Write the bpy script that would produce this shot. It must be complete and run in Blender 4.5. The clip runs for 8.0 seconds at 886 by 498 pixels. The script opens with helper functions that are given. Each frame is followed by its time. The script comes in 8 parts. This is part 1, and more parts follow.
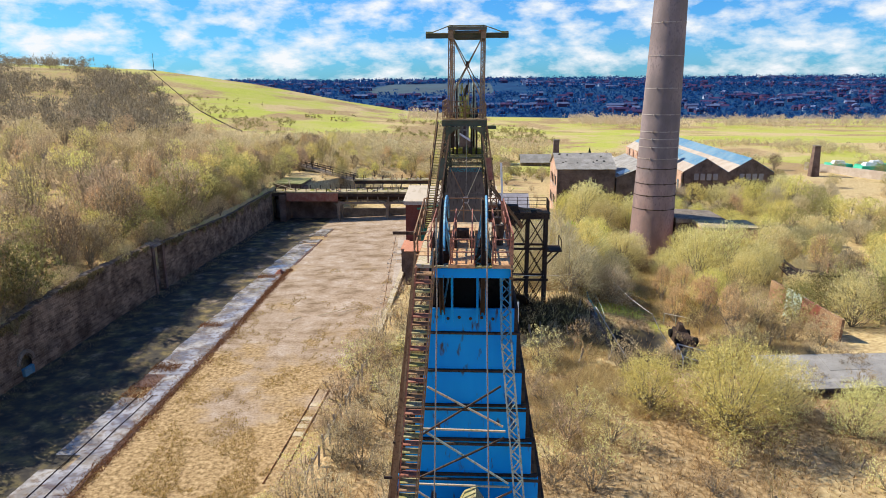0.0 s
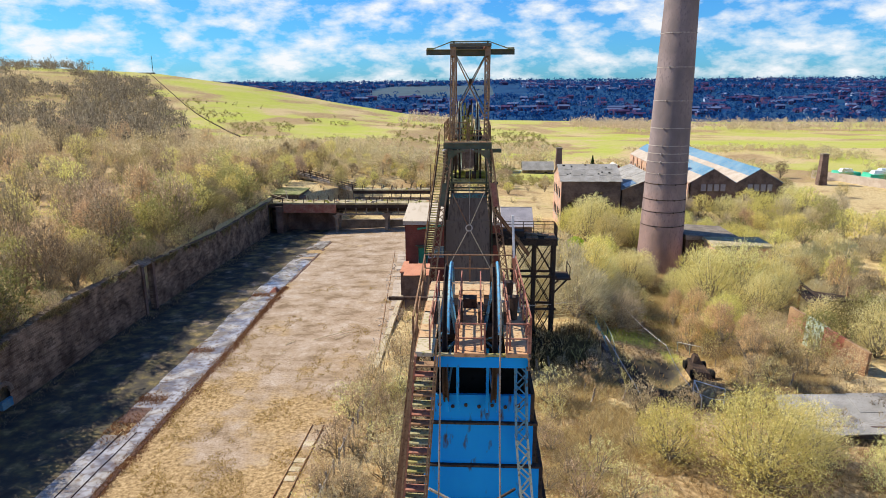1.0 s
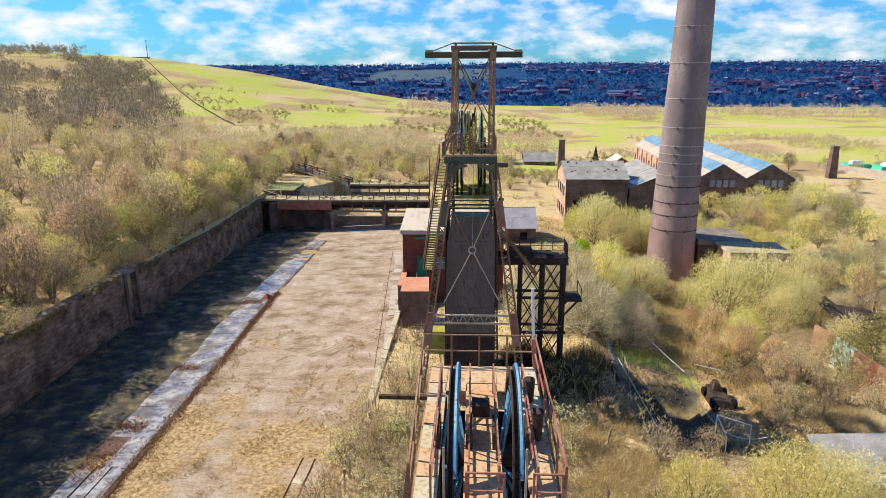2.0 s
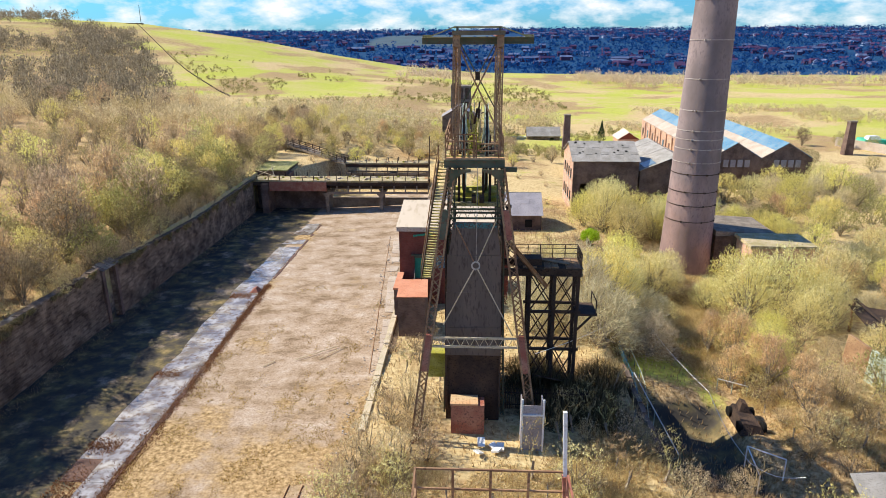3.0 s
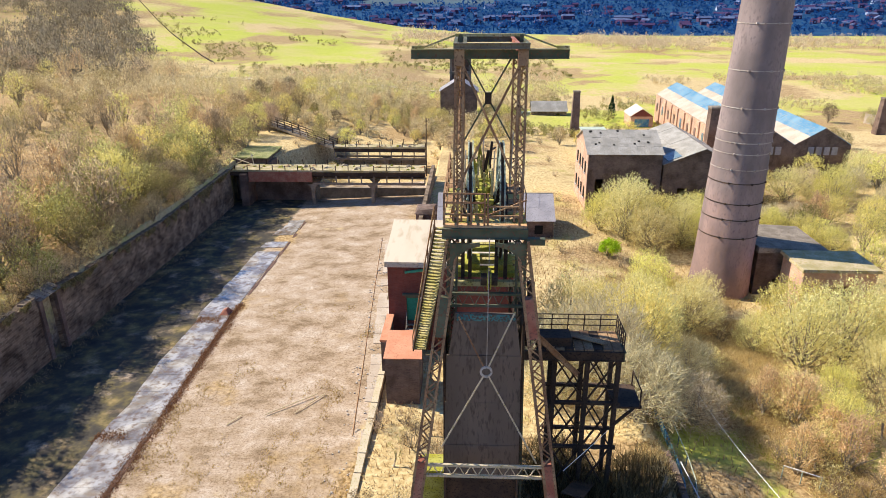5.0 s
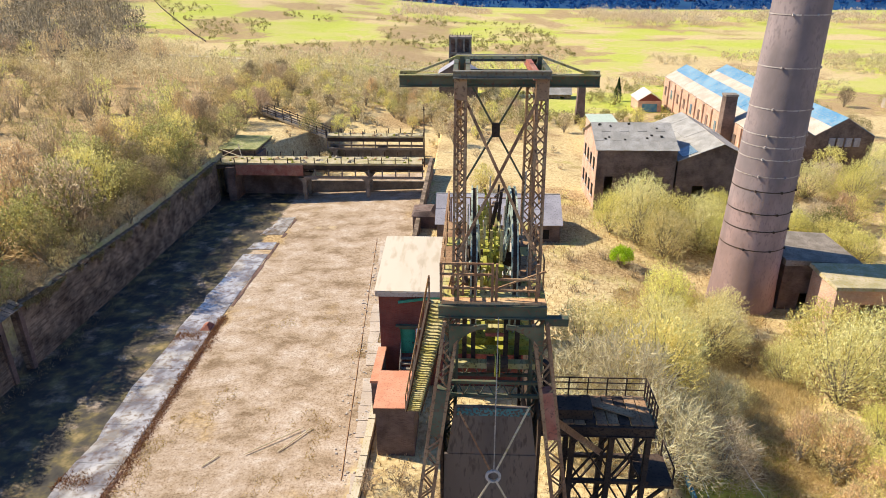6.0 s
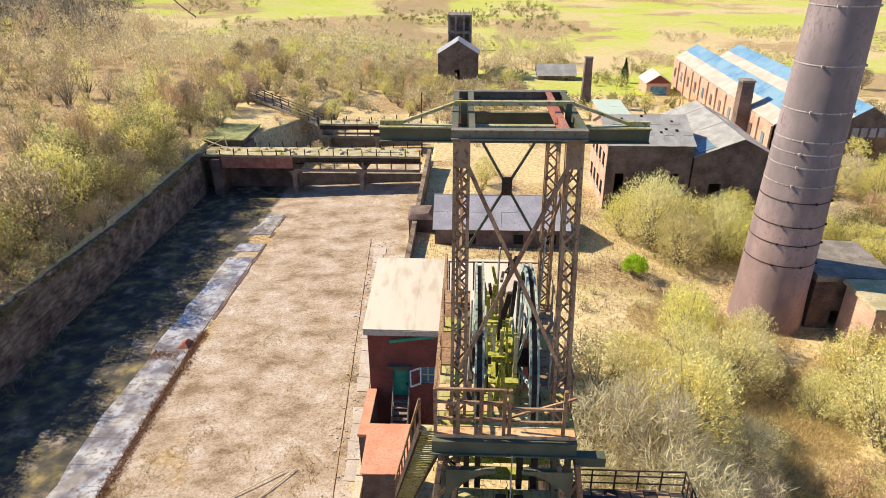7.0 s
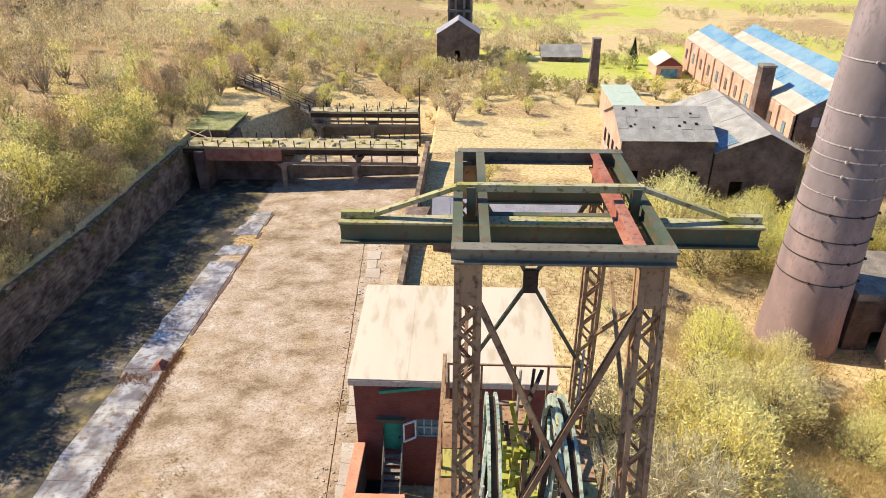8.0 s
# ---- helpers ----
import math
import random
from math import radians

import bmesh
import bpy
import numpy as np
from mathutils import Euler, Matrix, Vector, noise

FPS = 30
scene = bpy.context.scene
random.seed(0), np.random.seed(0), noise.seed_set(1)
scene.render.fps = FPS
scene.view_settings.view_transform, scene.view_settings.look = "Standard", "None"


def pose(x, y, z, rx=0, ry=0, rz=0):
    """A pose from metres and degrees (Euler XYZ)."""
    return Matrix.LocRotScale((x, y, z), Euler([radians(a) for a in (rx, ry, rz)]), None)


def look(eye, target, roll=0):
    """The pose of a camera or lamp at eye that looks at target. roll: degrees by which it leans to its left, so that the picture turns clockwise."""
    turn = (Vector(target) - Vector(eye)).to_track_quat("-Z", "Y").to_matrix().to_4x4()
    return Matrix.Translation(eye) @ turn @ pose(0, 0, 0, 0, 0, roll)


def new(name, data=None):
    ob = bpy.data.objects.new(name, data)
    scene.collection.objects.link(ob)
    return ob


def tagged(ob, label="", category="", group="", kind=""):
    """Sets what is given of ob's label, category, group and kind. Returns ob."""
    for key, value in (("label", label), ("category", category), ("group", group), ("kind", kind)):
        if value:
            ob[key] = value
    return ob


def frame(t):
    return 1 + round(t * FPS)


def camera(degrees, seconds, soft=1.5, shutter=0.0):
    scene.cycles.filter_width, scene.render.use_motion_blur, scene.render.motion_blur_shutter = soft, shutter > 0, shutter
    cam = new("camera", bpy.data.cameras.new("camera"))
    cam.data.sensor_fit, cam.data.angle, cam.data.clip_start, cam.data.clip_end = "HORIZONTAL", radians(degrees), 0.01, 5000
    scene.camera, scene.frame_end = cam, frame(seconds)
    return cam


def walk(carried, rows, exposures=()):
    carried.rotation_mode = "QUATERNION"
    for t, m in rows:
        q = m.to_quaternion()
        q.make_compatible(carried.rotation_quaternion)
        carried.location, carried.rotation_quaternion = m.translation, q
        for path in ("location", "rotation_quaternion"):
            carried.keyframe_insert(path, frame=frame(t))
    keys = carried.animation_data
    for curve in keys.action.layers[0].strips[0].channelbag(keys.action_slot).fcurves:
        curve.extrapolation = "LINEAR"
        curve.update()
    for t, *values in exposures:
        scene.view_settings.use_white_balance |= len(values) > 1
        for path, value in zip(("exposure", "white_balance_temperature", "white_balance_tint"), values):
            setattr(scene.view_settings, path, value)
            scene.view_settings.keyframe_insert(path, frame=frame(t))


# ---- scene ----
cam = camera(68.0, 8.0, soft=0.9)
PATH = [
    (0.0, (0.011, 0.877, 29.444), (-0.0873, 2.8132, 28.9526), -0.33),
    (0.5, (-0.145, 2.774, 30.134), (-0.2439, 4.7109, 29.6455), -0.33),
    (1.0, (-0.307, 4.996, 30.921), (-0.4060, 6.9334, 30.4342), -0.33),
    (1.5, (-0.497, 7.561, 31.707), (-0.5949, 9.4972, 31.2157), -0.33),
    (2.8, (-0.939, 15.693, 33.927), (-1.0301, 17.5922, 33.3068), -0.33),
    (3.0, (-0.956, 17.026, 34.117), (-1.0517, 18.9227, 33.4897), -0.33),
    (3.5, (-1.082, 20.480, 34.895), (-1.1762, 22.3675, 34.2407), -0.33),
    (4.0, (-1.235, 23.883, 35.487), (-1.3261, 25.7614, 34.8067), -0.33),
    (4.5, (-1.392, 27.361, 35.824), (-1.4834, 29.2296, 35.1169), -0.33),
    (5.8, (-1.812, 36.769, 37.617), (-1.8973, 38.6026, 36.8233), -0.33),
    (6.0, (-1.822, 38.239, 37.775), (-1.9083, 40.0663, 36.9668), -0.33),
    (6.5, (-1.918, 41.929, 38.339), (-2.0036, 43.7383, 37.4910), -0.33),
    (7.0, (-2.020, 45.499, 38.784), (-2.1034, 47.2929, 37.9034), -0.33),
    (7.5, (-2.154, 49.224, 38.948), (-2.2353, 51.0040, 38.0395), -0.33),
    (8.0, (-2.262, 52.819, 38.920), (-2.3435, 54.5801, 37.9759), -0.33),
]
walk(cam, [(t, look(eye, target, roll)) for t, eye, target, roll in PATH],
     exposures=[(0.0, 0.14, 6500, 10), (1.5, 0.16, 6500, 10), (3.5, 0.33, 6600, 10), (5.0, 0.40, 6750, 10), (8.0, 0.40, 6850, 10)])

# ---- light: sun from the left and a little ahead, sky with broken cloud ----
SUN_ELEV, SUN_DIR = radians(43), Vector((-0.972, 0.235, 0)).normalized()
sun_data = bpy.data.lights.new("sun", "SUN")
sun_data.energy, sun_data.angle, sun_data.color = 5.8, radians(0.6), (1.0, 0.93, 0.785)
sun = new("sun", sun_data)
to_sun = Vector((SUN_DIR.x * math.cos(SUN_ELEV), SUN_DIR.y * math.cos(SUN_ELEV), math.sin(SUN_ELEV)))
sun.matrix_world = look((0, 0, 120), Vector((0, 0, 120)) - to_sun)

world = bpy.data.worlds.new("world")
scene.world = world
world.use_nodes = True
wn, wl = world.node_tree.nodes, world.node_tree.links
wn.clear()
w_out, w_bg = wn.new("ShaderNodeOutputWorld"), wn.new("ShaderNodeBackground")
sky = wn.new("ShaderNodeTexSky")
sky.sky_type, sky.sun_disc = "NISHITA", False
sky.sun_elevation, sky.sun_rotation = SUN_ELEV, math.atan2(SUN_DIR.x, SUN_DIR.y)
sky.air_density, sky.dust_density, sky.ozone_density = 1.0, 0.3, 3.0
w_tc, w_map = wn.new("ShaderNodeTexCoord"), wn.new("ShaderNodeMapping")
w_map.inputs["Scale"].default_value = (9.0, 9.0, 20.0)
w_noise, w_ramp = wn.new("ShaderNodeTexNoise"), wn.new("ShaderNodeValToRGB")
w_noise.inputs["Scale"].default_value, w_noise.inputs["Detail"].default_value, w_noise.inputs["Roughness"].default_value = 1.9, 8.0, 0.57
w_ramp.color_ramp.elements[0].position, w_ramp.color_ramp.elements[1].position = 0.42, 0.66
w_tint = wn.new("ShaderNodeMix")
w_tint.data_type, w_tint.blend_type = "RGBA", "MULTIPLY"
w_tint.inputs[0].default_value = 1.0
w_tint.inputs[7].default_value = (0.50, 1.45, 2.55, 1)
w_mix = wn.new("ShaderNodeMix")
w_mix.data_type = "RGBA"
w_mix.inputs[7].default_value = (15.2, 15.8, 16.4, 1)
wl.new(w_tc.outputs["Generated"], w_map.inputs["Vector"])
wl.new(w_map.outputs["Vector"], w_noise.inputs["Vector"])
wl.new(w_noise.outputs["Fac"], w_ramp.inputs["Fac"])
w_up, w_thin, w_cover = wn.new("ShaderNodeSeparateXYZ"), wn.new("ShaderNodeMapRange"), wn.new("ShaderNodeMath")
w_thin.inputs["From Min"].default_value, w_thin.inputs["From Max"].default_value = 0.10, 0.50
w_thin.inputs["To Min"].default_value, w_thin.inputs["To Max"].default_value = 1.0, 0.12
w_cover.operation = "MULTIPLY"
wl.new(w_tc.outputs["Generated"], w_up.inputs[0])
wl.new(w_up.outputs["Z"], w_thin.inputs["Value"])
wl.new(w_ramp.outputs["Color"], w_cover.inputs[0])
wl.new(w_thin.outputs["Result"], w_cover.inputs[1])
wl.new(w_cover.outputs[0], w_mix.inputs[0])
wl.new(sky.outputs["Color"], w_tint.inputs[6])
wl.new(w_tint.outputs[2], w_mix.inputs[6])
wl.new(w_mix.outputs[2], w_bg.inputs["Color"])
w_bg.inputs["Strength"].default_value = 0.055
wl.new(w_bg.outputs["Background"], w_out.inputs["Surface"])


# ---- materials ----
def mat(name, a, b, c=None, scale=1.0, fine=14.0, rough=0.85, bump=0.3, metal=0.0, stretch=(1, 1, 1), spread=(0.38, 0.62), vary=0.0, dist=0.02, fleck=(0.52, 0.68)):
    """Two colours in large patches, a third (wear, dirt) in small flecks, relief by the same fine noise. scale: patches per metre."""
    m = bpy.data.materials.new(name)
    m.use_nodes = True
    n, l = m.node_tree.nodes, m.node_tree.links
    bsdf = n["Principled BSDF"]
    bsdf.inputs["Roughness"].default_value, bsdf.inputs["Metallic"].default_value = rough, metal
    if rough > 0.8:
        bsdf.inputs["Specular IOR Level"].default_value = 0.15
    tc, mp = n.new("ShaderNodeTexCoord"), n.new("ShaderNodeMapping")
    mp.inputs["Scale"].default_value = stretch
    l.new(tc.outputs["Object"], mp.inputs["Vector"])
    big, small = n.new("ShaderNodeTexNoise"), n.new("ShaderNodeTexNoise")
    big.inputs["Scale"].default_value, big.inputs["Detail"].default_value = scale, 6.0
    small.inputs["Scale"].default_value, small.inputs["Detail"].default_value = scale * fine, 4.0
    for t in (big, small):
        l.new(mp.outputs["Vector"], t.inputs["Vector"])
    r1 = n.new("ShaderNodeValToRGB")
    r1.color_ramp.elements[0].position, r1.color_ramp.elements[1].position = spread
    r1.color_ramp.elements[0].color, r1.color_ramp.elements[1].color = (*a, 1), (*b, 1)
    l.new(big.outputs["Fac"], r1.inputs["Fac"])
    col = r1.outputs["Color"]
    mix = n.new("ShaderNodeMix")
    mix.data_type = "RGBA"
    r2 = n.new("ShaderNodeValToRGB")
    r2.color_ramp.elements[0].position, r2.color_ramp.elements[1].position = fleck
    l.new(small.outputs["Fac"], r2.inputs["Fac"])
    l.new(r2.outputs["Color"], mix.inputs[0])
    l.new(col, mix.inputs[6])
    mix.inputs[7].default_value = (*(c or tuple(0.75 * x for x in a)), 1)
    col = mix.outputs[2]
    if vary:
        info, hsv, math1 = n.new("ShaderNodeObjectInfo"), n.new("ShaderNodeHueSaturation"), n.new("ShaderNodeMapRange")
        math1.inputs["To Min"].default_value, math1.inputs["To Max"].default_value = 1 - vary, 1 + vary
        l.new(info.outputs["Random"], math1.inputs["Value"])
        l.new(math1.outputs["Result"], hsv.inputs["Value"])
        l.new(col, hsv.inputs["Color"])
        col = hsv.outputs["Color"]
    l.new(col, bsdf.inputs["Base Color"])
    if bump:
        bp = n.new("ShaderNodeBump")
        bp.inputs["Strength"].default_value, bp.inputs["Distance"].default_value = bump, dist
        l.new(small.outputs["Fac"], bp.inputs["Height"])
        l.new(bp.outputs["Normal"], bsdf.inputs["Normal"])
    return m


M = dict(
    rust=mat("rust", (0.25, 0.135, 0.075), (0.40, 0.255, 0.14), (0.15, 0.085, 0.05), 0.8, 12, 0.85, 0.3),
    rust_red=mat("rust_red", (0.33, 0.10, 0.06), (0.42, 0.20, 0.13), (0.16, 0.07, 0.05), 0.9, 10, 0.8),
    rust_dark=mat("rust_dark", (0.050, 0.036, 0.030), (0.10, 0.065, 0.045), (0.03, 0.022, 0.02), 0.7, 12, 0.85),
    plate_dark=mat("plate_dark", (0.105, 0.082, 0.07), (0.155, 0.12, 0.10), (0.075, 0.055, 0.045), 0.5, 16, 0.7, 0.15, stretch=(1, 1, 0.25)),
    green_steel=mat("green_steel", (0.055, 0.075, 0.042), (0.12, 0.125, 0.075), (0.15, 0.075, 0.04), 0.8, 10, 0.75),
    olive_edge=mat("olive_edge", (0.35, 0.31, 0.10), (0.42, 0.38, 0.24), (0.16, 0.11, 0.05), 1.2, 9, 0.85),
    timber=mat("timber", (0.40, 0.34, 0.10), (0.50, 0.43, 0.22), (0.16, 0.12, 0.05), 1.0, 9, 0.9, stretch=(1, 0.3, 1)),
    moss_dull=mat("moss_dull", (0.16, 0.18, 0.06), (0.30, 0.29, 0.12), (0.40, 0.36, 0.20), 0.6, 7, 0.95),
    moss=mat("moss", (0.34, 0.32, 0.04), (0.42, 0.40, 0.10), (0.14, 0.12, 0.03), 1.5, 8, 0.95),
    blue=mat("blue", (0.003, 0.31, 0.86), (0.006, 0.38, 0.92), (0.07, 0.06, 0.06), 0.6, 5, 0.4, 0.2, stretch=(1, 1, 0.3), fleck=(0.60, 0.68)),
    teal=mat("teal", (0.03, 0.15, 0.17), (0.07, 0.21, 0.21), (0.08, 0.06, 0.05), 1.2, 8, 0.75, fleck=(0.46, 0.56)),
    blue_dull=mat("blue_dull", (0.03, 0.22, 0.42), (0.16, 0.36, 0.44), (0.10, 0.08, 0.06), 1.2, 8, 0.7),
    deck_orange=mat("deck_orange", (0.62, 0.34, 0.17), (0.58, 0.42, 0.24), (0.36, 0.20, 0.10), 0.7, 9, 0.9),
    deck_pale=mat("deck_pale", (0.52, 0.44, 0.30), (0.60, 0.50, 0.36), (0.38, 0.32, 0.14), 0.9, 9, 0.9),
    pale_green=mat("pale_green", (0.42, 0.50, 0.40), (0.50, 0.55, 0.44), (0.22, 0.24, 0.16), 1.3, 7, 0.8),
    rim_green=mat("rim_green", (0.24, 0.30, 0.23), (0.44, 0.50, 0.41), (0.12, 0.08, 0.05), 1.5, 5, 0.8),
    cable=mat("cable", (0.30, 0.27, 0.22), (0.42, 0.38, 0.32), (0.2, 0.12, 0.08), 2.0, 8, 0.7),
    brick_red=mat("brick_red", (0.24, 0.065, 0.045), (0.31, 0.10, 0.07), (0.15, 0.05, 0.04), 0.8, 18, 0.9),
    brick_dark=mat("brick_dark", (0.11, 0.075, 0.062), (0.17, 0.12, 0.095), (0.07, 0.05, 0.045), 0.6, 16, 0.9),
    brick_pale=mat("brick_pale", (0.48, 0.30, 0.22), (0.60, 0.42, 0.32), (0.34, 0.18, 0.13), 0.5, 14, 0.9),
    brick_wall=mat("brick_wall", (0.16, 0.12, 0.105), (0.29, 0.22, 0.19), (0.10, 0.07, 0.065), 0.5, 22, 0.95, 0.5, vary=0.25),
    chimney=mat("chimney", (0.185, 0.148, 0.142), (0.335, 0.26, 0.248), (0.21, 0.165, 0.158), 0.35, 12, 0.9, 0.2, stretch=(1, 1, 0.5), spread=(0.34, 0.68)),
    band=mat("band", (0.38, 0.31, 0.27), (0.50, 0.43, 0.38), (0.16, 0.10, 0.08), 0.8, 9, 0.8),
    slate=mat("slate", (0.28, 0.26, 0.225), (0.40, 0.37, 0.33), (0.20, 0.18, 0.15), 0.6, 16, 0.8),
    slate_blue=mat("slate_blue", (0.27, 0.25, 0.265), (0.37, 0.34, 0.355), (0.21, 0.195, 0.20), 0.5, 14, 0.75),
    girder_grey=mat("girder_grey", (0.13, 0.12, 0.085), (0.20, 0.18, 0.13), (0.12, 0.07, 0.045), 0.9, 9, 0.75),
    deck_moss=mat("deck_moss", (0.34, 0.29, 0.15), (0.50, 0.41, 0.27), (0.34, 0.27, 0.09), 0.7, 6, 0.95),
    roof_cream=mat("roof_cream", (0.54, 0.44, 0.32), (0.61, 0.51, 0.385), (0.48, 0.385, 0.27), 0.3, 5, 0.9, 0.1, stretch=(1, 0.25, 1)),
    roof_pale=mat("roof_pale", (0.56, 0.48, 0.40), (0.64, 0.57, 0.49), (0.48, 0.40, 0.32), 0.35, 10, 0.9, stretch=(1, 0.25, 1)),
    roof_blue=mat("roof_blue", (0.07, 0.21, 0.33), (0.17, 0.30, 0.38), (0.28, 0.29, 0.28), 0.3, 8, 0.6),
    roof_tan=mat("roof_tan", (0.42, 0.34, 0.27), (0.52, 0.44, 0.36), (0.36, 0.29, 0.22), 0.4, 12, 0.9),
    roof_orange=mat("roof_orange", (0.58, 0.23, 0.12), (0.66, 0.30, 0.17), (0.46, 0.18, 0.10), 0.8, 10, 0.8),
    concrete=mat("concrete", (0.40, 0.37, 0.34), (0.52, 0.48, 0.43), (0.26, 0.22, 0.18), 0.6, 12, 0.95),
    concrete_dark=mat("concrete_dark", (0.20, 0.165, 0.13), (0.30, 0.25, 0.20), (0.12, 0.10, 0.07), 0.8, 10, 0.95),
    green_paint=mat("green_paint", (0.02, 0.24, 0.14), (0.03, 0.30, 0.19), (0.02, 0.14, 0.09), 2.0, 8, 0.6),
    white_paint=mat("white_paint", (0.74, 0.74, 0.72), (0.80, 0.80, 0.78), (0.55, 0.52, 0.48), 1.5, 8, 0.6),
    glass=mat("glass", (0.10, 0.16, 0.20), (0.16, 0.24, 0.28), (0.25, 0.3, 0.3), 1.5, 4, 0.15, 0.0),
    # near-black: shade inside openings put into the colour; also on the wreck's wheels
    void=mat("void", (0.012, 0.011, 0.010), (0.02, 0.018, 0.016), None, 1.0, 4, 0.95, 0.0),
    bark=mat("bark", (0.24, 0.195, 0.13), (0.38, 0.32, 0.22), (0.14, 0.115, 0.08), 1.5, 10, 0.95),
    birch=mat("birch", (0.30, 0.25, 0.19), (0.46, 0.40, 0.32), (0.14, 0.11, 0.08), 1.5, 8, 0.9),
    green_cloth=mat("green_cloth", (0.02, 0.42, 0.22), (0.04, 0.50, 0.28), (0.3, 0.5, 0.4), 0.4, 6, 0.7),
)
soot_n, soot_l = M["chimney"].node_tree.nodes, M["chimney"].node_tree.links
soot_tc, soot_xyz, soot_wave, soot_sum, soot_fac, soot_mix = (soot_n.new(k) for k in ("ShaderNodeTexCoord", "ShaderNodeSeparateXYZ", "ShaderNodeTexNoise", "ShaderNodeMath", "ShaderNodeMapRange", "ShaderNodeMix"))
soot_mix.data_type, soot_mix.blend_type = "RGBA", "MULTIPLY"
soot_wave.inputs["Scale"].default_value, soot_wave.inputs["Detail"].default_value = 0.35, 6.0
soot_sum.operation, soot_sum.inputs[1].default_value = "MULTIPLY_ADD", 14.0
soot_fac.inputs["From Min"].default_value, soot_fac.inputs["From Max"].default_value = 16.0, 27.0
soot_fac.inputs["To Min"].default_value, soot_fac.inputs["To Max"].default_value = 1.0, 0.0
soot_l.new(soot_tc.outputs["Object"], soot_xyz.inputs[0])
soot_l.new(soot_tc.outputs["Object"], soot_wave.inputs["Vector"])
soot_l.new(soot_wave.outputs["Fac"], soot_sum.inputs[0])
soot_l.new(soot_xyz.outputs["Z"], soot_sum.inputs[2])
soot_l.new(soot_sum.outputs[0], soot_fac.inputs["Value"])
soot_l.new(soot_fac.outputs["Result"], soot_mix.inputs[0])
soot_old = soot_n["Principled BSDF"].inputs["Base Color"].links[0].from_socket
soot_l.new(soot_old, soot_mix.inputs[6])
soot_mix.inputs[7].default_value = (1.28, 1.09, 1.0, 1)
soot_l.new(soot_mix.outputs[2], soot_n["Principled BSDF"].inputs["Base Color"])
M["blue"].node_tree.nodes["Principled BSDF"].inputs["Specular IOR Level"].default_value = 0.12


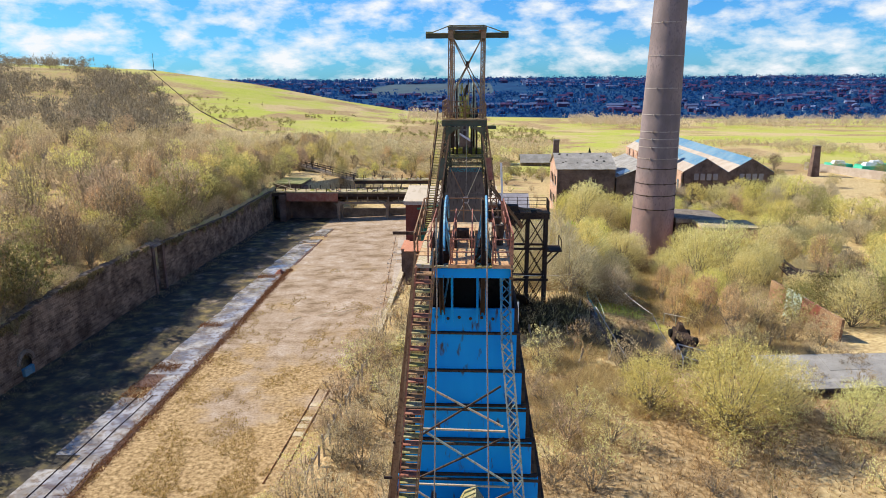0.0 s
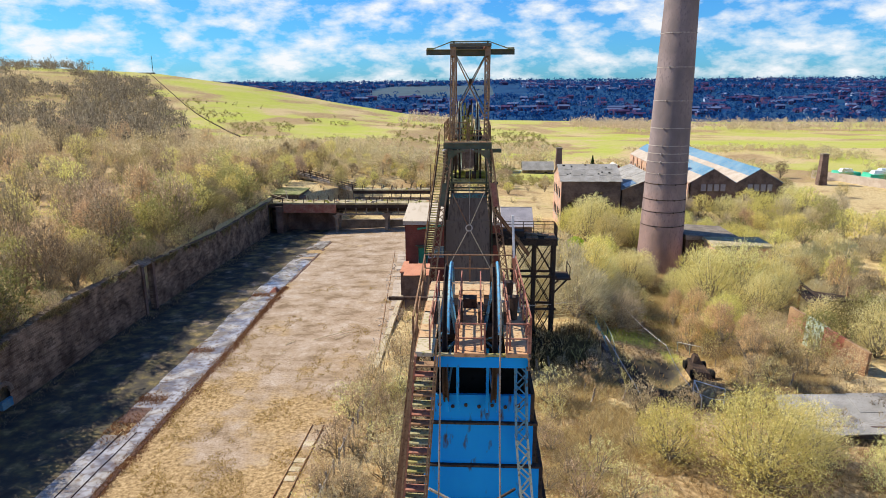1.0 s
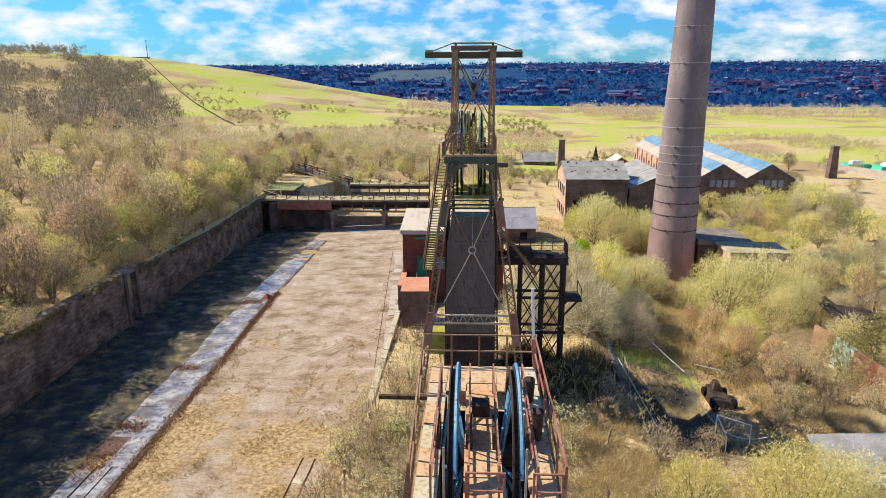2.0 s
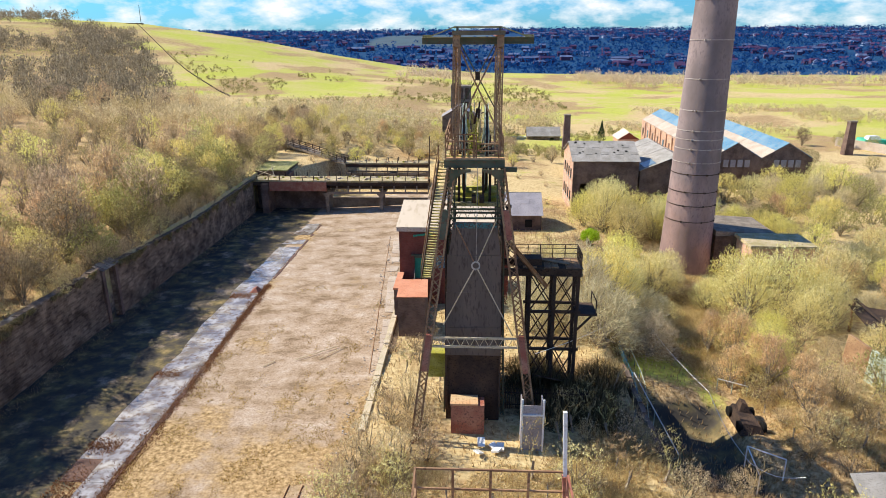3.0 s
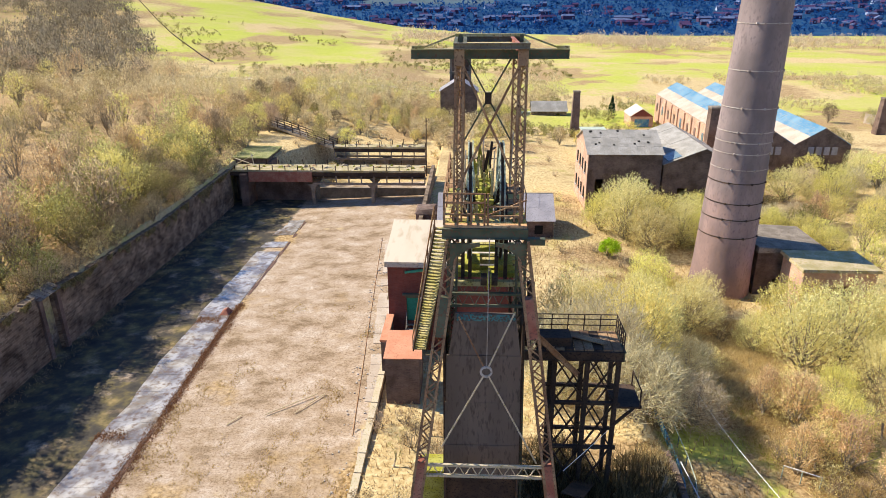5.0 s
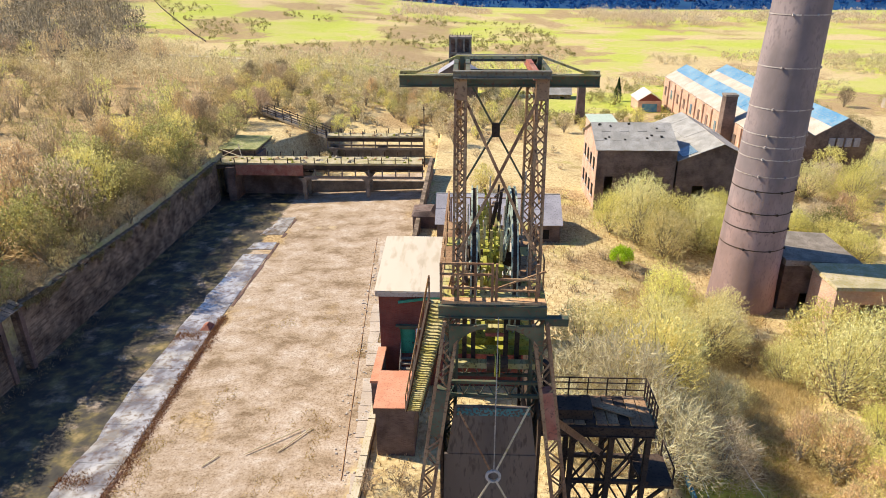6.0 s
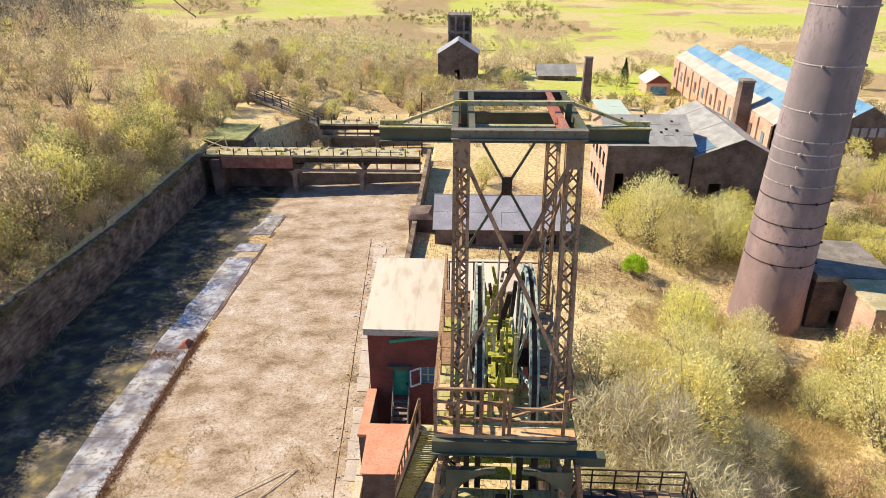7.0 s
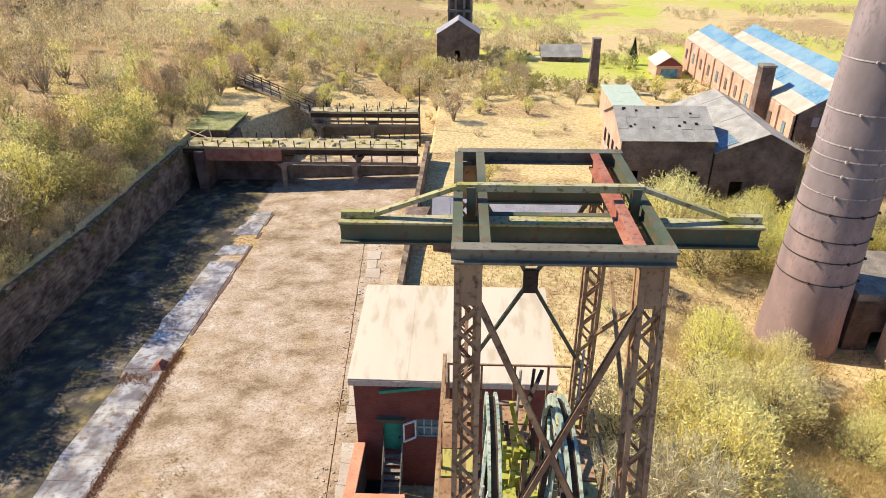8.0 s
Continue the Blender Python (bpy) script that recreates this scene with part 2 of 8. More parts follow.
# ---- mesh helpers ----
class Solid:
    """Collects boxes, bars, tubes and faces for one mesh."""

    def __init__(self):
        self.v, self.f = [], []

    def face(self, *pts):
        i = len(self.v)
        self.v += [tuple(p) for p in pts]
        self.f.append(tuple(range(i, i + len(pts))))

    def hull(self, pts):
        """Eight corners: four below, four above, both counter-clockwise from above."""
        i = len(self.v)
        self.v += [tuple(p) for p in pts]
        self.f += [(i + 3, i + 2, i + 1, i), (i + 4, i + 5, i + 6, i + 7)]
        self.f += [(i + k, i + (k + 1) % 4, i + 4 + (k + 1) % 4, i + 4 + k) for k in range(4)]

    def box(self, x0, x1, y0, y1, z0, z1):
        self.hull([(x0, y0, z0), (x1, y0, z0), (x1, y1, z0), (x0, y1, z0), (x0, y0, z1), (x1, y0, z1), (x1, y1, z1), (x0, y1, z1)])

    def bar(self, p, q, w, h=None, up=(0, 0, 1)):
        """A square-cut bar from p to q, w wide and h deep."""
        p, q, h = Vector(p), Vector(q), h or w
        d = (q - p).normalized()
        u = Vector(up)
        if abs(d.dot(u)) > 0.95:
            u = Vector((0, 1, 0))
        s = d.cross(u).normalized() * w / 2
        t = s.cross(d).normalized() * h / 2
        self.hull([p - s - t, p + s - t, q + s - t, q - s - t, p - s + t, p + s + t, q + s + t, q - s + t])

    def tube(self, p, q, r0, r1=None, n=6, caps=True):
        p, q = Vector(p), Vector(q)
        r1 = r0 if r1 is None else r1
        d = (q - p).normalized()
        s = d.orthogonal().normalized()
        t = d.cross(s)
        i = len(self.v)
        for c, r in ((p, r0), (q, r1)):
            self.v += [tuple(c + (s * math.cos(a) + t * math.sin(a)) * r) for a in (k * math.tau / n for k in range(n))]
        self.f += [(i + k, i + (k + 1) % n, i + n + (k + 1) % n, i + n + k) for k in range(n)]
        if caps:
            self.f += [tuple(range(i + n - 1, i - 1, -1)), tuple(range(i + n, i + 2 * n))]

    def rope(self, pts, r, n=5):
        """One continuous tube through the points."""
        pts = [Vector(p) for p in pts]
        i0 = len(self.v)
        for k, p in enumerate(pts):
            d = (pts[min(k + 1, len(pts) - 1)] - pts[max(k - 1, 0)]).normalized()
            a = d.cross(Vector((0.13, 0.21, 0.97))).normalized()
            b = d.cross(a)
            self.v += [tuple(p + (a * math.cos(t) + b * math.sin(t)) * r) for t in (j * math.tau / n for j in range(n))]
            if k:
                o = i0 + (k - 1) * n
                self.f += [(o + j, o + (j + 1) % n, o + n + (j + 1) % n, o + n + j) for j in range(n)]

    def limb(self, pts, r0, r1, n=5):
        """One continuous tube through the points that thins from r0 to r1."""
        first = len(self.v)
        self.rope(pts, 1.0, n)
        for k, p in enumerate(pts):
            r = r0 + (r1 - r0) * k / (len(pts) - 1)
            for i in range(first + k * n, first + (k + 1) * n):
                q = Vector(self.v[i])
                self.v[i] = tuple(p + (q - p) * r)

    def path(self, pts, r, n=5):
        for a, b in zip(pts, pts[1:]):
            self.tube(a, b, r, r, n)

    def channel(self, p, q, w, h, t=0.03, up=(0, 0, 1)):
        """A rolled I-beam from p to q: two flanges and a web."""
        p, q = Vector(p), Vector(q)
        d = (q - p).normalized()
        u = Vector(up)
        n = d.cross(u).normalized().cross(d).normalized()
        o = n * (h / 2 - t / 2)
        self.bar(p + o, q + o, w, t, up)
        self.bar(p - o, q - o, w, t, up)
        self.bar(p, q, t, h - 2 * t, up)

    def lattice(self, p, q, w, chord=0.09, lace=0.05, step=0.6, side=(1, 0, 0), deep=None):
        """A square laced column from p to q: four angles and zigzag lacing on every face."""
        p, q = Vector(p), Vector(q)
        d = q - p
        n = max(2, round(d.length / step))
        s = Vector(side)
        s = (s - d.normalized() * s.dot(d.normalized())).normalized()
        t = d.normalized().cross(s)
        hw, hd = w / 2, (deep or w) / 2
        cs = [s * a * hw + t * b * hd for a, b in ((-1, -1), (1, -1), (1, 1), (-1, 1))]
        for c in cs:
            self.bar(p + c, q + c, chord, chord, s)
        for k in range(n):
            a, b = p + d * (k / n), p + d * ((k + 1) / n)
            for i in range(4):
                c0, c1 = (cs[i], cs[(i + 1) % 4]) if (k + i) % 2 else (cs[(i + 1) % 4], cs[i])
                self.bar(a + c0, b + c1, lace, 0.02, cs[i] + cs[(i + 1) % 4])

    def truss(self, p, q, h, chord=0.1, lace=0.06, n=9, deep=0.0):
        """A flat Warren girder: two chords h apart with a zigzag between."""
        p, q, z = Vector(p), Vector(q), Vector((0, 0, h))
        self.bar(p, q, chord)
        self.bar(p + z, q + z, chord)
        for k in range(n):
            a, b = p.lerp(q, k / n), p.lerp(q, (k + 1) / n)
            m = (a + b) / 2 + z
            self.bar(a, m, lace, 0.03)
            self.bar(m, b, lace, 0.03)

    def mesh(self, name, smooth=False):
        me = bpy.data.meshes.new(name)
        me.from_pydata(self.v, [], self.f)
        if smooth:
            me.polygons.foreach_set("use_smooth", [True] * len(me.polygons))
        me.update()
        return me


def thing(name, at, label, category, group="", kind=""):
    """An Empty at a thing's base, which parents its parts."""
    ob = new(name)
    ob.empty_display_size = 0.3
    ob.location = at
    return tagged(ob, label, category, group, kind)


def part(name, solid, material, parent, label="", smooth=False):
    """One mesh in world coordinates, hung under a thing or a part."""
    ob = new(name, solid if isinstance(solid, bpy.types.Mesh) else solid.mesh(name, smooth))
    if not ob.data.materials:
        ob.data.materials.append(material)
    if parent is not None:
        ob.parent = parent
        base, up = Vector((0, 0, 0)), parent
        while up is not None:
            base += up.location
            up = up.parent
        ob.location = -base
    if label:
        ob["label"] = label
    return ob


def setting(name, solid, material, label, smooth=False, category=""):
    ob = new(name, solid.mesh(name, smooth))
    ob.data.materials.append(material)
    return tagged(ob, label, category, "", "structure")


rng = random.Random(7)


def sstep(a, b, v):
    t = min(1.0, max(0.0, (v - a) / (b - a)))
    return t * t * (3 - 2 * t)


def lerp(a, b, t):
    return a + (b - a) * t


# ---- the ground: one sheet with a sunken yard between two retaining walls, a hill and a far ridge ----
XL, XR = -46.3, -9.0
STEP_L, STEP_R = XL - 0.5, XR + 0.2  # where the sheet drops behind the wall faces


def table(x, xs, zs):
    return float(np.interp(x, xs, zs))


def bank(x, y):
    """Level of the land outside the yard."""
    left = 6.3 + 0.9 * noise.noise((x * 0.03, y * 0.03, 4.0)) + max(0, -60 - x) * 0.02
    right = table(y, [0, 66, 100, 118, 150, 190, 240], [6.9, 6.9, 5.6, 5.0, 3.6, 3.0, 2.3])
    right -= sstep(8, 26, x) * table(y, [0, 60, 85, 105, 150, 300], [1.2, 1.6, 2.6, 2.4, 0.8, 0.0])
    right -= 1.5 * sstep(11.4, 12.6, x) * sstep(27, 22, x) * sstep(52, 55.5, y) * sstep(80, 75, y)
    right -= 2.3 * sstep(12.0, 12.8, x) * sstep(21, 18.5, x) * sstep(52, 54.5, y) * sstep(67.5, 65, y)
    right += 0.35 * noise.noise((x * 0.08, y * 0.08, 1.0))
    z = lerp(left, right, sstep(-46, -12, x))
    # the spoil hill at the left and the flat fields at the right
    crest = table(x, [-1500, -800, -529, -353, -242, -150, -80, 0, 150, 600, 1500], [30, 50, 54, 44.5, 29, 11.5, -0.5, -8, -11, -13, -13])
    ramp = sstep(170, 760, y) ** 0.9
    z = lerp(z, crest, ramp)
    # far valley and ridge
    far = table(y, [740, 860, 1150, 1700, 2400, 3600], [-10.0, -28, -24, 14, 36, 30])
    far += sstep(1100, 2000, y) * 9 * noise.noise((x * 0.0012, y * 0.0009, 2.0))
    return lerp(z, far, sstep(740, 900, y))


def yard(x, y):
    z = -0.018 * max(0.0, y - 80) * min(1.0, max(0.2, (-x - 5) / 28))
    z = lerp(z, 2.6, sstep(152, 190, y))
    return z + 0.07 * noise.noise((x * 0.3, y * 0.3, 0.0))


def inside(x, y):
    west = STEP_L if y < 151.6 else lerp(-40.2, -33.0, sstep(152, 176, y))
    return west < x < STEP_R and y < 200


def gz(x, y):
    """Height of the ground at a place."""
    if not inside(x, y):
        return bank(x, y)
    low = yard(x, y)
    low = lerp(low, bank(x, y), sstep(178, 200, y))
    if y < 58:  # the bank slopes down to the yard beside the fence
        slope = sstep(XR - 0.2 - table(y, [0, 40, 58], [6, 4.5, 0.4]), XR, x)
        low = lerp(low, bank(x, y), slope)
    return low


def lines(lo, hi, fine_lo, fine_hi, step, grow=1.12):
    out = list(np.arange(fine_lo, fine_hi, step))
    s, v = step, fine_hi
    while v < hi:
        out.append(v)
        s *= grow
        v += s
    out.append(hi)
    s, v = step, fine_lo
    while v > lo:
        s *= grow
        v -= s
        out.append(max(v, lo))
    return sorted(set(round(float(a), 3) for a in out))


gx = sorted(set(lines(-2400, 2600, -75, 70, 0.9) + [STEP_L - 0.03, STEP_L + 0.03, STEP_R - 0.03, STEP_R + 0.03]))
gy = lines(-260, 3600, 10, 215, 0.9, 1.07)


def soil_shade(x, y):
    """Dark soil beside the west wall and in the hollow, with cast shade painted in."""
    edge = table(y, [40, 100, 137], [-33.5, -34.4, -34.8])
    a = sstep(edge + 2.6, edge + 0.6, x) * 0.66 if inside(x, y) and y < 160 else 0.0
    # trench floor painted dark where the headgear's shadow falls
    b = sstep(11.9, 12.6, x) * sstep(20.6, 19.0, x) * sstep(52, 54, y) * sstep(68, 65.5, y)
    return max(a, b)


def cover(x, y):
    """Green grass, bare or worn ground and scrub, each 0 to 1; alpha falls with painted ridge haze."""
    n1 = noise.noise((x * 0.012, y * 0.012, 7.0))
    n2 = noise.noise((x * 0.06, y * 0.06, 3.0))
    green, bare, scrub = 0.0, 0.0, 0.0
    if inside(x, y) and y < 160:
        bare = min(1.0, 0.78 + 0.2 * sstep(58, 90, y) + 0.45 * n2)
        bare *= 1 - 0.5 * sstep(-13, -9.5, x)
        n4 = noise.noise((x * 0.14, y * 0.10, 23.0))
        scrub = min(1.0, max(0.0, 0.85 * sstep(84, 56, y) + 1.0 * n4 + 0.45 * n2 - 0.10 + 0.45 * sstep(-13.5, -10, x) + 0.5 * sstep(-25.5, -29.5, x + (y - 62) * (0.17 if y < 77 else 0.0) + (2.6 if y >= 77 else 0.0))))
        green = 0.25 * max(0.0, n2) * sstep(90, 60, y) + 0.75 * sstep(XL + 7, XL + 1.5, x)
    else:
        green = 0.22 + 0.5 * n2
        if y > 150:
            scrub = 0.5 + 0.9 * n2
        if y > 205:
            green = 0.75 + 0.7 * n1 + 0.3 * n2
            scrub = sstep(0.05, 0.4, noise.noise((x * 0.014, y * 0.014, 11.0)) + 0.25 * n2) * 0.8
        if x > 112 and 345 < y < 420:
            green = 1.0
            scrub = 0.0
        if x < XL and y < 235:
            green = 0.3 + 0.3 * n2
            scrub = 0.85 + 0.4 * n2 - 0.7 * sstep(XL - 6, XL - 1, x)
        if x > STEP_R and y < 205:
            scrub = 0.34 + 0.75 * n2 + 0.5 * noise.noise((x * 0.17, y * 0.17, 29.0))
        if 12.3 < x < 29 and 51 < y < 79:
            green = (0.75 if y > 65 else 0.2) + 0.6 * n2
            scrub = (0.62 if y > 65 and x < 25 else 0.95) + 0.9 * noise.noise((x * 0.2, y * 0.2, 77.0))
        if 1 < x < 11.5 and 57 < y < 70:
            green, scrub = 0.3, 1.0
        if x > STEP_R and y < 60 and not (12.3 < x < 29 and y > 51):
            scrub = 0.62 + 0.6 * n2
        if y > 740:
            green, scrub = 0.25, 1.0
    if y > 235 and y <= 740:
        hill = sstep(20, -60, x)
        edge = -147 - (y - 338) * (0.57 if y > 338 else 0.4)
        if x < edge and y < 600:
            scrub = max(scrub, 0.75)
        scrub = max(scrub, 0.85 * sstep(26, 12, abs(y - 305 - 0.1 * x + 14 * n1)) * sstep(-110, -80, x) * sstep(10, -10, x))
        n3 = noise.noise((x * 0.03, y * 0.022, 13.0))
        green = 0.62 + 0.10 * hill + 0.7 * n1 + 0.45 * n2 + 0.7 * n3
        n5 = noise.noise((x * 0.02, y * 0.016, 51.0)) + 0.5 * noise.noise((x * 0.06, y * 0.05, 52.0))
        scrub = max(scrub, 0.85 * sstep(0.02, 0.32, n5)) * 0.95
        if x > 112 and 345 < y < 420:
            green, scrub = 1.0, 0.0
    # beyond the fields: dark wooded ridge with the blue of distance painted in
    wood_haze = 0.0
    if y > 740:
        wood_haze = sstep(740, 850, y) * (0.86 if -260 < x < 40 and 1520 < y < 2040 else 1.0)
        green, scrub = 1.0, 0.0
    return [min(1, max(0, v)) for v in (green, bare, scrub)] + [1.0 - wood_haze]


gv, gc, gd = [], [], []
for yy in gy:
    for xx in gx:
        gv.append((xx, yy, gz(xx, yy)))
        gc.append(cover(xx, yy))
        gd.append([soil_shade(xx, yy)] * 3 + [1.0])
nx = len(gx)
gf = [(j * nx + i, j * nx + i + 1, (j + 1) * nx + i + 1, (j + 1) * nx + i) for j in range(len(gy) - 1) for i in range(nx - 1)]
ground_mesh = bpy.data.meshes.new("ground")
ground_mesh.from_pydata(gv, [], gf)
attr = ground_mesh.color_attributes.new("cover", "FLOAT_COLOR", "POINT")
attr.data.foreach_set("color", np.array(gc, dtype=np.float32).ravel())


attr = ground_mesh.color_attributes.new("soil_shade", "FLOAT_COLOR", "POINT")
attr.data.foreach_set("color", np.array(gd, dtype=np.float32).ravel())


def ground_material():
    m = bpy.data.materials.new("ground_cover")
    m.use_nodes = True
    n, l = m.node_tree.nodes, m.node_tree.links
    bsdf = n["Principled BSDF"]
    bsdf.inputs["Roughness"].default_value, bsdf.inputs["Specular IOR Level"].default_value = 0.95, 0.1
    at, sep, tc = n.new("ShaderNodeAttribute"), n.new("ShaderNodeSeparateColor"), n.new("ShaderNodeTexCoord")
    at.attribute_name = "cover"
    l.new(at.outputs["Color"], sep.inputs["Color"])

    def nz(scale, detail=6.0, rough=0.6):
        t = n.new("ShaderNodeTexNoise")
        t.inputs["Scale"].default_value, t.inputs["Detail"].default_value, t.inputs["Roughness"].default_value = scale, detail, rough
        l.new(tc.outputs["Object"], t.inputs["Vector"])
        return t.outputs["Fac"]

    def ramp(fac, stops):
        r = n.new("ShaderNodeValToRGB")
        while len(r.color_ramp.elements) < len(stops):
            r.color_ramp.elements.new(0.5)
        for e, (p, c) in zip(r.color_ramp.elements, stops):
            e.position, e.color = p, (*c, 1)
        l.new(fac, r.inputs["Fac"])
        return r.outputs["Color"]

    def mixed(fac, a, b):
        x = n.new("ShaderNodeMix")
        x.data_type = "RGBA"
        l.new(fac, x.inputs[0])
        l.new(a, x.inputs[6])
        l.new(b, x.inputs[7])
        return x.outputs[2]

    def edge(mask, noise_fac, lo=0.35, hi=0.65):
        """A mask broken up by noise."""
        a = n.new("ShaderNodeMath")
        a.operation = "ADD"
        s = n.new("ShaderNodeMath")
        s.operation = "SUBTRACT"
        l.new(noise_fac, s.inputs[0])
        s.inputs[1].default_value = 0.5
        g = n.new("ShaderNodeMath")
        g.operation = "MULTIPLY"
        g.inputs[1].default_value = 1.5
        l.new(s.outputs[0], g.inputs[0])
        l.new(mask, a.inputs[0])
        l.new(g.outputs[0], a.inputs[1])
        r = n.new("ShaderNodeMapRange")
        r.inputs["From Min"].default_value, r.inputs["From Max"].default_value = lo, hi
        l.new(a.outputs[0], r.inputs["Value"])
        return r.outputs["Result"]

    mid, fine, grit = nz(0.35, 8), nz(3.0, 6), nz(14.0, 4)
    dry = ramp(nz(2.2, 9, 0.72), [(0.33, (0.30, 0.195, 0.085)), (0.46, (0.50, 0.365, 0.175)), (0.56, (0.61, 0.475, 0.25)), (0.68, (0.72, 0.595, 0.34))])
    lush = ramp(nz(1.6, 9, 0.7), [(0.32, (0.23, 0.245, 0.04)), (0.5, (0.43, 0.45, 0.07)), (0.68, (0.58, 0.57, 0.14))])
    streak = n.new("ShaderNodeMapping")
    streak.inputs["Scale"].default_value = (0.3, 0.42, 1.0)
    l.new(tc.outputs["Object"], streak.inputs["Vector"])
    band = n.new("ShaderNodeTexNoise")
    band.inputs["Scale"].default_value, band.inputs["Detail"].default_value, band.inputs["Roughness"].default_value = 1.0, 9.0, 0.62
    l.new(streak.outputs["Vector"], band.inputs["Vector"])
    bare = ramp(band.outputs["Fac"], [(0.33, (0.23, 0.165, 0.105)), (0.45, (0.37, 0.283, 0.198)), (0.56, (0.445, 0.355, 0.272)), (0.72, (0.53, 0.46, 0.385))])
    gap = n.new("ShaderNodeMix")
    gap.data_type, gap.blend_type = "RGBA", "MULTIPLY"
    gap.inputs[0].default_value = 1.0
    l.new(bare, gap.inputs[6])
    clod = nz(1.9, 12, 0.82)
    l.new(ramp(clod, [(0.30, (0.55, 0.47, 0.40)), (0.42, (0.86, 0.81, 0.75)), (0.52, (1.0, 0.99, 0.98)), (0.68, (1.12, 1.13, 1.15))]), gap.inputs[7])
    grain = n.new("ShaderNodeMix")
    grain.data_type, grain.blend_type = "RGBA", "MULTIPLY"
    grain.inputs[0].default_value = 1.0
    l.new(gap.outputs[2], grain.inputs[6])
    l.new(ramp(nz(5.0, 8, 0.75), [(0.38, (0.58, 0.52, 0.46)), (0.47, (0.95, 0.93, 0.91)), (0.60, (1.16, 1.16, 1.16))]), grain.inputs[7])
    bare = grain.outputs[2]
    brown = ramp(nz(2.6, 8, 0.7), [(0.34, (0.14, 0.09, 0.04)), (0.5, (0.38, 0.255, 0.125)), (0.64, (0.59, 0.43, 0.23))])
    broad = nz(0.03, 5)
    worn = ramp(fine, [(0.3, (0.35, 0.31, 0.09)), (0.6, (0.55, 0.49, 0.17))])
    wide = n.new("ShaderNodeMapRange")
    wide.inputs["From Min"].default_value, wide.inputs["From Max"].default_value = 0.42, 0.62
    l.new(broad, wide.inputs["Value"])
    lush = mixed(wide.outputs["Result"], lush, worn)
    c = mixed(edge(sep.outputs[0], mid), dry, lush)
    c = mixed(edge(sep.outputs[1], mid), c, bare)
    c = mixed(edge(sep.outputs[2], mid, 0.4, 0.75), c, brown)
    # dark soil colour that also carries the painted shade
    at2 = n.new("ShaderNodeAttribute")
    at2.attribute_name = "soil_shade"
    shaded_soil = ramp(nz(0.55, 7, 0.58), [(0.3, (0.045, 0.042, 0.04)), (0.48, (0.08, 0.07, 0.055)), (0.58, (0.14, 0.115, 0.06)), (0.70, (0.28, 0.21, 0.10))])
    c = mixed(edge(at2.outputs["Fac"], mid, 0.3, 0.6), c, shaded_soil)
    # ridge ground, bluish because distance haze is put into the colour
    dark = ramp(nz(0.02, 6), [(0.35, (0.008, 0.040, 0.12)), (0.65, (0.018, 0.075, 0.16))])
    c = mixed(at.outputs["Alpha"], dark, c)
    l.new(c, bsdf.inputs["Base Color"])
    bp = n.new("ShaderNodeBump")
    bp.inputs["Strength"].default_value, bp.inputs["Distance"].default_value = 0.12, 0.05
    l.new(fine, bp.inputs["Height"])
    l.new(bp.outputs["Normal"], bsdf.inputs["Normal"])
    return m


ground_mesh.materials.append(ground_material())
ground_mesh.polygons.foreach_set("use_smooth", [True] * len(gf))
tagged(new("ground", ground_mesh), "dry grassy ground with a sunken yard, hill and far ridge", "ground", "", "structure")


